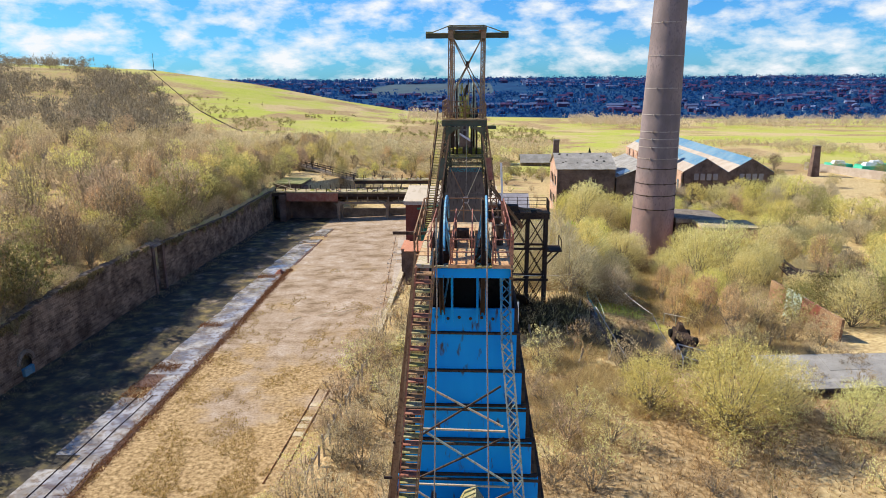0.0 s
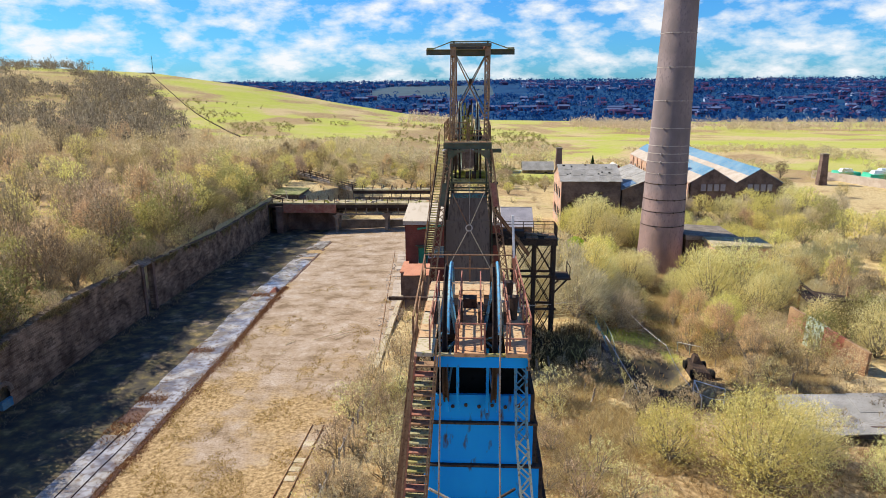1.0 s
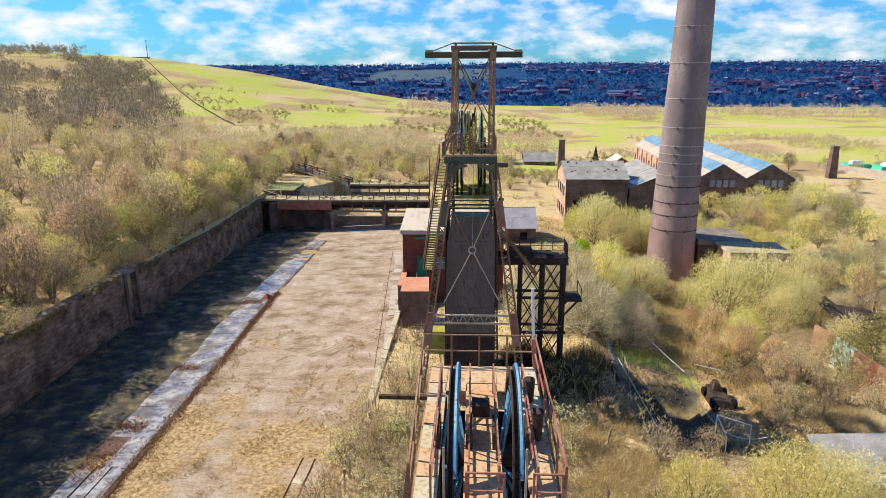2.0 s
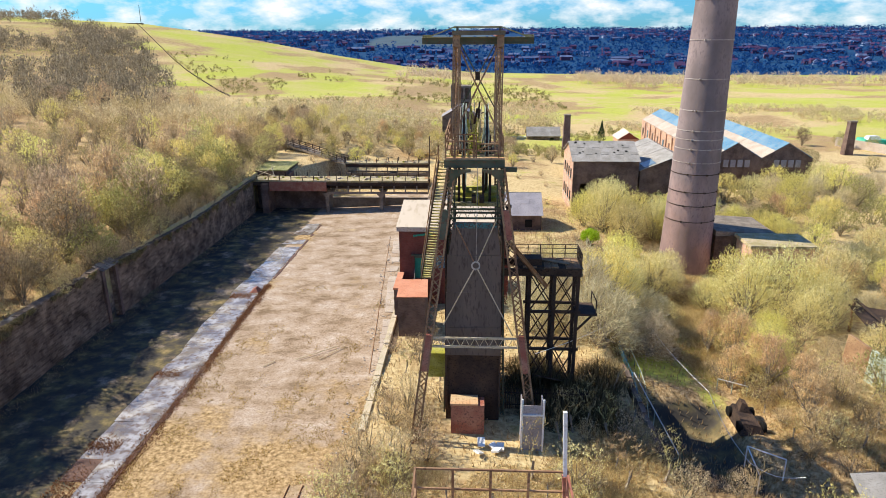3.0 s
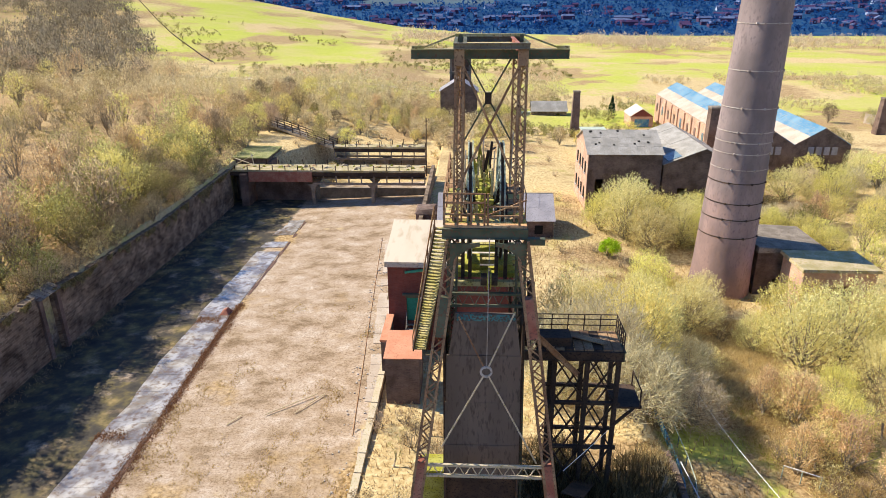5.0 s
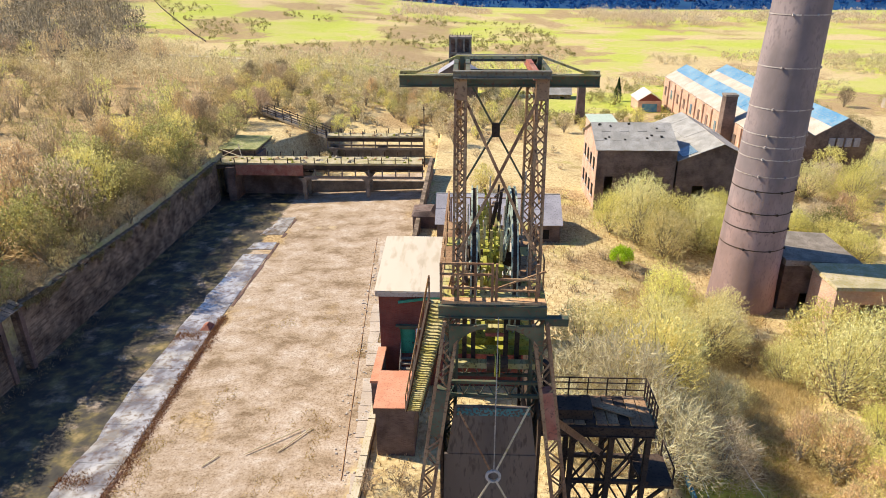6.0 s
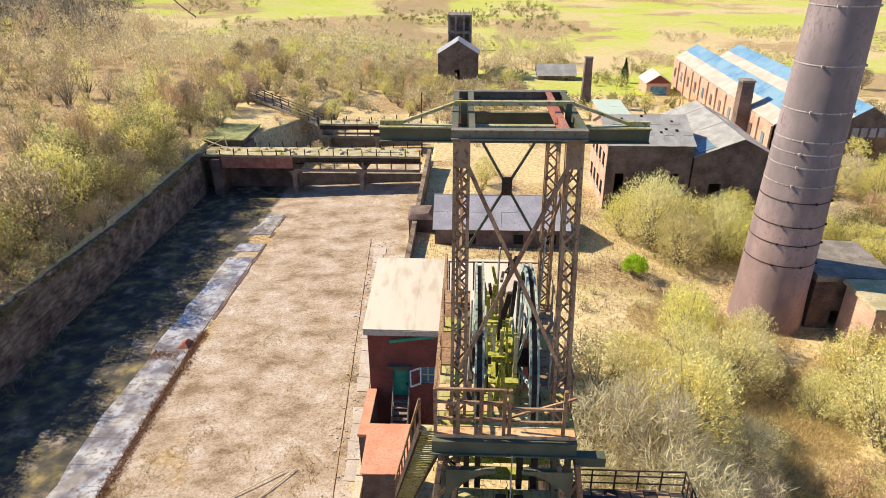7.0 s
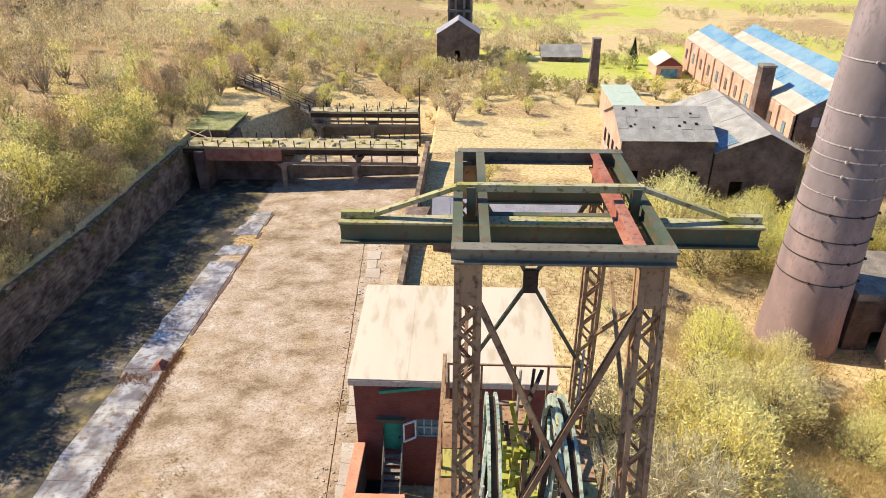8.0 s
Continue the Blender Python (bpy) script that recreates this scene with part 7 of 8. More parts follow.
LEAF = dict(
    olive=leaf_material("olive_buds", (0.23, 0.195, 0.07), (0.66, 0.575, 0.25), 0.024, 0.46),
    straw_olive=leaf_material("straw_olive_buds", (0.64, 0.55, 0.20), (1.0, 0.93, 0.50), 0.012, 0.08),
    yellow=leaf_material("yellow_buds", (0.58, 0.50, 0.13), (1.0, 0.91, 0.38), 0.012, 0.1),
    tan=leaf_material("tan_twigs", (0.25, 0.18, 0.105), (0.71, 0.56, 0.35), 0.014, 0.46),
    rusty=leaf_material("rusty_twigs", (0.46, 0.30, 0.16), (0.92, 0.69, 0.40), 0.008, 0.15),
    straw_tan=leaf_material("straw_tan_stems", (0.48, 0.36, 0.19), (0.90, 0.74, 0.46), 0.01, 0.12),
    grey=leaf_material("grey_twigs", (0.44, 0.36, 0.21), (0.86, 0.76, 0.49), 0.015, 0.12),
    lime=leaf_material("lime_leaves", (0.42, 0.56, 0.02), (0.74, 0.86, 0.08)),
    fir=leaf_material("fir_needles", (0.02, 0.045, 0.02), (0.05, 0.09, 0.04)),
    bramble=leaf_material("bramble_stems", (0.54, 0.36, 0.18), (0.94, 0.72, 0.42)),
    ochre=leaf_material("ochre_blades", (0.25, 0.165, 0.055), (0.62, 0.46, 0.17), 0.0, 0.0),
    russet=leaf_material("russet_weeds", (0.13, 0.055, 0.03), (0.36, 0.19, 0.10), 0.0, 0.0),
    ivy=leaf_material("wall_weeds", (0.12, 0.10, 0.045), (0.46, 0.38, 0.19), 0.0, 0.0),
    straw=leaf_material("straw_blades", (0.40, 0.29, 0.12), (0.76, 0.62, 0.33)),
    stems=leaf_material("dead_stems", (0.08, 0.06, 0.035), (0.24, 0.19, 0.10), 0.0, 0.0),
    wood=leaf_material("far_wood", (0.13, 0.108, 0.072), (0.42, 0.35, 0.24), 0.0, 0.0),
    wood_tan=leaf_material("far_wood_tan", (0.44, 0.345, 0.18), (0.88, 0.75, 0.46), 0.0, 0.0),
    wood_pink=leaf_material("valley_twigs", (0.48, 0.37, 0.24), (0.86, 0.70, 0.50), 0.0, 0.0),
)


def sliver(v, f, p, q, w, r, out=None):
    """A thin twig: one narrow face, turned more or less outwards where out is given."""
    d = q - p
    n = Vector((r.gauss(0, 1), r.gauss(0, 1), r.gauss(0, 1)))
    s = d.cross(n if out is None else out + n * 0.4).normalized() * w / 2
    i = len(v)
    v += [tuple(p - s), tuple(p + s), tuple(q)]
    f.append((i, i + 1, i + 2))


def bud(v, f, p, size, r, out=None):
    a = Vector((r.gauss(0, 1), r.gauss(0, 1), r.gauss(0, 1))).normalized()
    b = a.orthogonal().normalized() if out is None else a.cross(out + a.orthogonal() * 0.5).normalized()
    a, b = a * size * r.uniform(0.6, 1.2), b * size * r.uniform(0.4, 0.8)
    i = len(v)
    v += [tuple(p - a), tuple(p + b * 1.5), tuple(p + a - b * 0.5)]
    f.append((i, i + 1, i + 2))


def tree_meshes(seed, height, radius, stems, twigs, twig_w=0.08, leaf=0.115, low=0.18, lobes=18, bare=0.0, skirt=0.25, reach=(0.22, 0.62), wild=0.5):
    """Stems that fork twice, then a dome of lobes, each a tuft of fine twigs and buds that fan out from the base."""
    r = random.Random(seed)
    trunk, cv, cf = Solid(), [], []

    def grow(p, d, length, rad, depth):
        n, solid = 3 if depth < 2 else 2, depth < (2 if stems > 1 else 1)
        q, line = p, [p]
        for k in range(n):
            d = (d + Vector((r.gauss(0, 0.13), r.gauss(0, 0.13), r.gauss(0.03, 0.07)))).normalized()
            nq = q + d * length / n
            if not solid:
                sliver(cv, cf, q, nq, rad * 1.8, r)
            line.append(nq)
            q = nq
        if solid:
            trunk.limb(line, rad, rad * 0.75, 5 if depth < 1 else 3)
        if depth == 2:
            return
        for k in range(3):
            side = Vector((r.gauss(0, 1), r.gauss(0, 1), r.gauss(0.1, 0.4))).normalized()
            nd = (d * 0.9 + side * 0.55).normalized()
            grow(q - d * length * r.uniform(0, 0.5), nd, length * r.uniform(0.6, 0.8), rad * 0.55, depth + 1)

    fan = radius / height
    for k in range(stems):
        a = k * math.tau / stems + r.uniform(-0.4, 0.4)
        lean = fan * r.uniform(0.4, 1.0) if stems > 1 else 0.06
        grow(Vector((0, 0, -0.3)), Vector((lean * math.cos(a), lean * math.sin(a), 1)).normalized(),
             height * r.uniform(0.34, 0.42), 0.03 + height * (0.010 if stems > 1 else 0.016), 0)
    places = []
    for k in range(lobes):
        up = (k + r.uniform(0.2, 0.8)) / lobes * (1 + skirt) - skirt
        a = k * 2.39996 + r.uniform(-0.4, 0.4)
        out = math.sqrt(max(0.0, 1 - up * up)) * r.uniform(0.72, 1.05)
        places.append((Vector((radius * 0.68 * out * math.cos(a), radius * 0.68 * out * math.sin(a), height * (0.40 + 0.40 * up))), radius * r.uniform(0.28, 0.46)))
    for c, rad in places if stems > 1 else ():
        foot = Vector((c.x * 0.12, c.y * 0.12, height * r.uniform(0.02, 0.2)))
        knee = foot.lerp(c, 0.55) + Vector((r.gauss(0, 0.1), r.gauss(0, 0.1), -0.05 * height))
        thick = 0.012 * height * r.uniform(0.5, 1.0)
        trunk.limb([foot, knee, c + (c - knee) * 0.35], thick, 0.012, 3)
    base, done = Vector((0, 0, -0.1 * height)), 0
    while done < twigs * 1.75:
        c, rad = places[r.randrange(lobes)]
        d = Vector((r.gauss(0, 1), r.gauss(0, 1), r.gauss(0.2, 0.9))).normalized()
        p = c + d * rad * r.uniform(0.2, 1.0) ** 0.5
        if p.z < height * low * r.uniform(0.3, 1.0):
            continue
        q = p + ((p - base).normalized() * 0.7 + Vector((r.gauss(0, wild), r.gauss(0, wild), r.gauss(0.2, 0.4)))).normalized() * r.uniform(*reach) * height / 7
        sliver(cv, cf, p, q, twig_w, r, d)
        done += 1
        if r.random() > bare:
            for k in range(2):
                bud(cv, cf, p.lerp(q, r.uniform(0.2, 1.1)) + Vector((r.gauss(0, 0.07), r.gauss(0, 0.07), r.gauss(0, 0.07))), leaf, r, d)
            done += 2
    me = bpy.data.meshes.new("crown")
    me.from_pydata(cv, [], cf)
    return trunk.mesh("trunk", True), me


KINDS = {}


def tree_kind(key, seed, height, radius, stems, twigs, leaf_key, bark, label, name="tree", **more):
    t_me, c_me = tree_meshes(seed, height, radius, stems, twigs, **more)
    t_me.materials.append(M[bark])
    c_me.materials.append(LEAF[leaf_key])
    KINDS[key] = (t_me, c_me, label, name)


tree_kind("willow_a", 1, 6.8, 3.0, 4, 1180, "olive", "bark", "rounded willow with pale olive spring buds")
tree_kind("willow_b", 2, 6.2, 3.5, 4, 1450, "olive", "bark", "broad willow thicket just coming into leaf", skirt=0.5, low=0.1)
tree_kind("willow_c", 12, 7.0, 2.8, 4, 1180, "yellow", "bark", "willow with fresh yellow-green buds")
tree_kind("bare_a", 3, 7.4, 2.9, 3, 1120, "tan", "bark", "bare tan-twigged tree before leaf", bare=0.6, twig_w=0.09)
tree_kind("bare_b", 4, 7.8, 2.6, 3, 1050, "tan", "bark", "tall bare brown tree with fine twigs", bare=0.7, twig_w=0.09)
tree_kind("birch", 5, 8.2, 2.2, 2, 1100, "rusty", "birch", "young birch with rusty orange twigs", bare=0.4, twig_w=0.08)
tree_kind("dome_a", 13, 7.0, 3.8, 5, 4300, "straw_olive", "bark", "dense domed willow with straw-olive buds", twig_w=0.055, leaf=0.085, lobes=30, skirt=0.6, low=0.05)
tree_kind("dome_b", 14, 6.8, 3.5, 5, 4100, "yellow", "bark", "dense domed willow with yellow-green buds", twig_w=0.055, leaf=0.085, lobes=28, skirt=0.6, low=0.05)
tree_kind("grey_bush", 6, 5.0, 3.0, 5, 2000, "grey", "birch", "leafless pale straw-grey bush with dense twigs", name="bush", bare=0.93, skirt=0.7, low=0.05, twig_w=0.045, leaf=0.05, reach=(0.5, 1.3), wild=0.75)
tree_kind("scrub", 7, 2.4, 1.5, 3, 480, "tan", "bark", "low bare scrub bush", name="bush", leaf=0.06, twig_w=0.05, lobes=9, bare=0.5, skirt=0.7, low=0.05)
tree_kind("scrub_olive", 8, 2.6, 1.6, 3, 520, "straw_olive", "bark", "low scrub bush with olive buds", name="bush", leaf=0.06, twig_w=0.05, lobes=9, skirt=0.7, low=0.05)
tree_kind("thicket", 15, 3.0, 1.5, 4, 800, "straw_tan", "bark", "dense tan thicket of bare stems", name="bush", leaf=0.05, twig_w=0.035, lobes=14, bare=0.5, skirt=0.6, low=0.05)
tree_kind("sapling", 9, 4.5, 1.0, 1, 150, "straw", "birch", "thin pale sapling with few twigs", name="sapling", leaf=0.05, twig_w=0.035, lobes=7)
tree_kind("big_willow", 10, 7.6, 4.6, 9, 9500, "yellow", "bark", "large spreading willow with yellow-green buds", leaf=0.075, twig_w=0.035, lobes=36, skirt=0.6, low=0.05)
tree_kind("lime_bush", 11, 2.4, 1.5, 6, 2400, "lime", "bark", "round bright lime-green bush", name="bush", leaf=0.09, lobes=14)
tree_count = 0


def plant(key, x, y, size=1.0, group="", z=None):
    global tree_count
    t_me, c_me, label, name = KINDS[key]
    ob = thing(name, (x, y, (gz(x, y) if z is None else z) - 0.05), label, "bush" if name == "bush" else "tree", group)
    ob.rotation_euler.z = rng.uniform(0, math.tau)
    ob.scale = (size * rng.uniform(0.9, 1.15), size * rng.uniform(0.9, 1.15), size * rng.uniform(0.88, 1.1))
    for nm, me in (("trunk", t_me), ("crown", c_me)):
        o = new(nm, me)
        o.parent = ob
    tree_count += 1
    return ob


def scatter(n, x0, x1, y0, y1, gap, keys, sizes, ok=None, group=""):
    """Plants at random places no nearer than gap to each other."""
    placed, tries = [], 0
    while len(placed) < n and tries < n * 30:
        tries += 1
        x, y = rng.uniform(x0, x1), rng.uniform(y0, y1)
        if ok and not ok(x, y):
            continue
        if any((x - a) ** 2 + (y - b) ** 2 < gap * gap for a, b in placed):
            continue
        placed.append((x, y))
        plant(rng.choice(keys), x, y, rng.uniform(*sizes), group)


WOOD = ["willow_a", "willow_b", "bare_a", "willow_c", "bare_b", "birch"]


def wood_mass(name, areas, keys, label):
    """A closed wood that nobody could count: one joined mesh for each kind of tree."""
    spots = {k: [] for k in keys}
    taken = []
    for n, x0, x1, y0, y1, gap, lo, hi in areas:
        count, tries = 0, 0
        while count < n and tries < n * 30:
            tries += 1
            x, y = rng.uniform(x0, x1), rng.uniform(y0, y1)
            if any((x - a) ** 2 + (y - b) ** 2 < gap * gap for a, b in taken):
                continue
            taken.append((x, y))
            count += 1
            spots[rng.choice(keys)].append((x, y, rng.uniform(lo, hi), rng.uniform(0, math.tau)))
    for key, third in [(k, n) for k in keys for n in range(3)]:
        v, f, slot = [], [], []
        for s_i, me in enumerate(KINDS[key][:2]):
            keep = len(me.polygons) if s_i == 0 else int(len(me.polygons) * 0.5)
            co = np.empty(len(me.vertices) * 3, dtype=np.float32)
            me.vertices.foreach_get("co", co)
            faces = [tuple(p.vertices) for p in me.polygons[:keep]]
            co = co.reshape(-1, 3)[:max(max(face) for face in faces) + 1]
            for x, y, size, turn in spots[key][third::3]:
                c, q = math.cos(turn) * size, math.sin(turn) * size
                base = len(v)
                z = gz(x, y) - 0.05
                v += [(x + a * c - b * q, y + a * q + b * c, z + e * size) for a, b, e in co.tolist()]
                f += [tuple(i + base for i in face) for face in faces]
                slot += [s_i] * len(faces)
        me = bpy.data.meshes.new(name)
        me.from_pydata(v, [], f)
        for src in KINDS[key][:2]:
            me.materials.append(src.materials[0])
        me.polygons.foreach_set("material_index", slot)
        tagged(new(name, me), label + " of " + KINDS[key][2].split(" with")[0].split(" before")[0] + "s", "woodland", "", "stuff")


scatter(66, -60, XL - 4.2, 58, 146, 4.0, ["willow_a", "willow_b", "willow_b", "willow_c", "bare_a", "birch"], (0.85, 1.6), None, "trees above the west wall")
scatter(26, XL - 4.4, XL - 2.4, 62, 146, 2.8, ["willow_b", "bare_a", "willow_a", "scrub_olive"], (0.6, 0.95), None, "trees above the west wall")
scatter(9, XL - 5.5, XL - 3.0, 32, 62, 3.0, ["willow_a", "bare_a", "willow_b"], (1.0, 1.25), None, "trees above the west wall")
scatter(12, XL - 4.4, XL - 1.9, 34, 66, 2.3, ["willow_b", "bare_a", "willow_a"], (0.95, 1.25), None, "trees above the west wall")
scatter(12, -62, XL - 6.0, 38, 58, 3.8, ["willow_a", "bare_a", "willow_b"], (0.85, 1.1), None, "trees above the west wall")
wood_mass("west_wood", ((105, -104, -60, 60, 190, 4.6, 0.75, 1.55), (90, -170, -100, 92, 250, 6.0, 0.85, 1.7)), WOOD, "dense wood")
scatter(80, XL - 2.6, XL - 0.5, 34, 149, 1.15, ["thicket", "scrub_olive", "thicket", "scrub"], (0.75, 1.25), None, "bushes overhanging the west wall")
scatter(34, -12.5, -3.6, 28, 60, 1.5, ["thicket", "thicket", "scrub"], (0.75, 1.25), lambda x, y: x > -10.5 + (y - 35) * 0.03 or x < -11.8, "thicket along the bank fence")
scatter(12, 30, 46, 64, 80, 2.2, ["thicket", "willow_b", "sapling"], (0.6, 1.0), None, "thicket by the ruins")
scatter(12, 28.5, 33, 60, 75, 1.6, ["sapling", "thicket", "sapling"], (0.8, 1.2), None, "saplings by the ruined wall")
scatter(14, -39.5, -30, 153, 176, 2.0, ["willow_b", "thicket", "scrub", "bare_a"], (0.35, 0.75), None, "scrub between the gantries")
scatter(8, -52, -47.2, 148, 168, 1.9, ["scrub", "scrub_olive"], (0.8, 1.2), None, "scrub by the gantry end")
scatter(14, 6, 16, 50, 60, 2.0, ["thicket", "scrub", "sapling"], (0.7, 1.1), None, "thicket by the cage")
scatter(32, -62, -47.5, 150, 222, 4.3, ["birch", "bare_a", "willow_c", "willow_a", "bare_b"], (0.85, 1.2), None, "wood on the west bank")
scatter(36, -46, 6, 174, 216, 4.8, ["bare_a", "scrub", "birch", "willow_a", "willow_c"], (0.5, 0.85), lambda x, y: y > 178 or x > -10, "trees beyond the gantries")
scatter(34, -44, 10, 184, 236, 4.2, ["bare_a", "willow_c", "bare_b", "willow_a"], (0.42, 0.8), lambda x, y: not (-13 < x < 2 and 210 < y < 236) and not (-3 < x < 6), "trees beyond the gantries")
# right side
plant("big_willow", 17.5, 42.5, 1.0, "", None)
for x, y, k, s in ((12.5, 44.5, "dome_b", 0.62), (22.5, 45.8, "dome_a", 0.72), (26.5, 43.0, "dome_a", 0.6),
                   (19.5, 118, "dome_a", 1.2), (23.8, 119.5, "dome_b", 1.2), (22.2, 114.5, "dome_a", 0.95), (16.8, 121, "dome_b", 0.9), (27.0, 117, "dome_a", 0.95), (20.8, 122.5, "dome_a", 1.2),
                   (9.4, 77.5, "grey_bush", 1.5), (12.8, 82.0, "dome_b", 1.1), (7.6, 85, "dome_a", 1.0), (10.6, 72.5, "grey_bush", 1.4), (6.4, 79.0, "grey_bush", 1.25), (13.6, 76.8, "grey_bush", 1.0), (11.0, 88, "dome_b", 0.9), (15.2, 86.0, "dome_a", 0.9), (4.8, 75.0, "grey_bush", 1.0), (17.0, 80.5, "grey_bush", 0.8),
                   (20.8, 95.0, "dome_b", 0.8), (23.6, 97.0, "dome_a", 0.7), (18.6, 93.0, "grey_bush", 0.7), (15.9, 109.9, "lime_bush", 1.0),
                   (30.0, 90, "dome_b", 1.1), (33.5, 86.5, "dome_a", 1.2), (28.8, 84.5, "dome_a", 1.05), (37.5, 88.5, "dome_b", 0.95), (41.5, 92, "dome_a", 1.0), (33, 80, "dome_a", 0.8),
                   (29.0, 79.0, "dome_b", 0.6), (20.3, 91.0, "dome_a", 0.9), (17.6, 97.0, "dome_b", 0.85), (22.6, 93.2, "grey_bush", 0.9), (24.6, 76.5, "dome_a", 0.7), (26.2, 73.0, "dome_b", 0.75), (24.0, 71.0, "dome_a", 0.6), (15.6, 90.5, "dome_a", 0.8), (16.0, 75.0, "grey_bush", 0.9), (36.5, 82.8, "dome_a", 0.85), (25.8, 88.0, "dome_a", 0.6)):
    plant(k, x, y, s)
scatter(34, 39, 75, 86, 128, 4.4, ["dome_a", "willow_b", "grey_bush", "willow_c", "dome_b", "birch"], (0.7, 1.0), lambda x, y: not (33 < x < 42 and 94 < y < 111), "scrub wood by the chimney")
scatter(26, 37, 62, 60, 88, 4.0, ["bare_a", "willow_b", "willow_c", "grey_bush", "dome_a"], (0.6, 0.9), lambda x, y: not (37 < x < 44.5 and 74 < y < 83), "scrub wood by the ruins")
scatter(46, 60, 135, 120, 215, 5.5, ["willow_b", "bare_a", "willow_c", "grey_bush", "willow_b"], (0.5, 0.85), lambda x, y: not (46 < x < 70) and noise.noise((x * 0.04, y * 0.04, 31)) > -0.12, "scrub wood in the fields")
scatter(15, 43, 76, 136, 150, 3.8, ["dome_a", "willow_b", "dome_b", "willow_c", "grey_bush"], (0.85, 1.15), None, "bushes before the workshop")
scatter(16, 29, 46, 112, 130, 3.8, ["dome_a", "willow_a", "grey_bush", "dome_b"], (0.6, 0.95), None, "scrub wood by the chimney")
scatter(44, -8.0, 9, 34, 56, 2.0, ["scrub", "scrub_olive", "scrub", "sapling"], (0.7, 1.25), lambda x, y: not (1.5 < x < 4.8 and y > 53) and not (-3.5 < x < 1.5 and 52 < y), "scrub before the headgear")
scatter(20, -13.4, -9.2, 30, 62, 2.0, ["scrub", "scrub_olive", "scrub_olive"], (0.7, 1.3), None, "scrub on the bank slope")
scatter(22, 9, 33, 55, 84, 3.2, ["scrub", "sapling", "scrub_olive", "scrub"], (0.7, 1.2), lambda x, y: not (11.5 < x < 22 and 54 < y < 71), "scrub in the hollow")
scatter(26, 10, 32, 28, 54, 2.6, ["scrub", "scrub_olive", "sapling"], (0.7, 1.2), None, "scrub by the willow")
scatter(12, -8.2, -3.2, 59, 71, 1.7, ["scrub", "sapling", "scrub"], (0.7, 1.1), None, "scrub beside the legs")
scatter(20, 8, 24, 84, 112, 4.0, ["scrub", "scrub_olive"], (0.5, 0.9), None, "scrub by the path")
scatter(30, -6, 46, 124, 212, 4.6, ["scrub", "scrub_olive", "bare_a", "willow_c"], (0.5, 0.85), lambda x, y: not (14 < x < 39 and 127 < y < 180) and not (38 < x < 70 and 150 < y < 217), "scrub by the track")
scatter(24, 22.5, 33, 55, 71, 1.5, ["thicket", "sapling", "scrub", "thicket"], (0.6, 1.0), None, "thicket beyond the trench")
scatter(9, 22, 27, 62, 78, 2.6, ["sapling", "birch"], (0.6, 0.85), None, "saplings in the hollow")
for x, y in ((5.3, 57.0), (6.3, 58.0), (8.8, 57.5)):
    plant("sapling", x, y, 1.1)
# a dark fir
fv, ff, fr_ = [], [], random.Random(5)
for k in range(1500):
    u = fr_.random() ** 0.7
    rad, a = 1.7 * (1 - u) * fr_.uniform(0.5, 1.0), fr_.uniform(0, math.tau)
    p = Vector((rad * math.cos(a), rad * math.sin(a), 0.6 + u * 5.8 - rad * 0.25))
    bud(fv, ff, p, 0.16, fr_)
fir_me = bpy.data.meshes.new("crown")
fir_me.from_pydata(fv, [], ff)
fir = thing("fir_tree", (37.4, 220.6, gz(37.4, 220.6)), "dark green conical fir tree", "tree")
part("crown", fir_me, LEAF["fir"], fir).location = (0, 0, 0)
s = Solid(); s.tube((0, 0, -0.3), (0, 0, 5.5), 0.16, 0.03, 6); part("trunk", s, M["bark"], fir).location = (0, 0, 0)


def stuff(name, v, f, material, label, category):
    me = bpy.data.meshes.new(name)
    me.from_pydata(v, [], f)
    me.materials.append(material)
    return tagged(new(name, me), label, category, "", "stuff")


# low brambles, dry grass and far woods that nobody could count
r5 = random.Random(11)
bv, bf = [], []


def mound(v, f, x, y, rad, n, size, h):
    for k in range(n):
        a, q = r5.uniform(0, math.tau), rad * math.sqrt(r5.random())
        px, py = x + q * math.cos(a), y + q * math.sin(a)
        pz = gz(px, py)
        top = h * (1 - (q / rad) ** 2) * r5.uniform(0.3, 1.1)
        sliver(v, f, Vector((px, py, pz)), Vector((px + r5.gauss(0, 0.35), py + r5.gauss(0, 0.35), pz + 0.15 + top)), size, r5)


for x, y, rad, n in [(7, 45.5, 3.2, 1700), (10, 49, 3.0, 1600), (6.5, 41.5, 3.0, 1300), (11.5, 45, 2.4, 1000), (25.5, 62, 3.2, 1300), (29, 65.5, 3.2, 1300), (24.5, 67.5, 2.6, 1000), (28.5, 59, 3.0, 1200), (10.5, 56.5, 3.4, 2600), (7, 53, 3.2, 1800), (21, 88, 4.5, 2000), (14, 92, 4, 1500), (24, 80, 4.5, 1500), (22.5, 74, 3.5, 1200), (12, 67.5, 2.5, 900), (-5.5, 52, 3, 1200), (2, 50, 4, 1800), (26, 100, 3, 900), (24.5, 86, 3.2, 1500), (26.5, 92, 3, 1200), (20, 83, 3, 1200), (23, 77, 4, 1500), (17, 100, 4, 1300), (20, 104, 3, 900), (11, 48, 3, 1200), (29, 76, 3, 900), (30.5, 94, 3, 900)]:
    mound(bv, bf, x, y, rad, n * 2, 0.05, 0.6)
dv, df = [], []
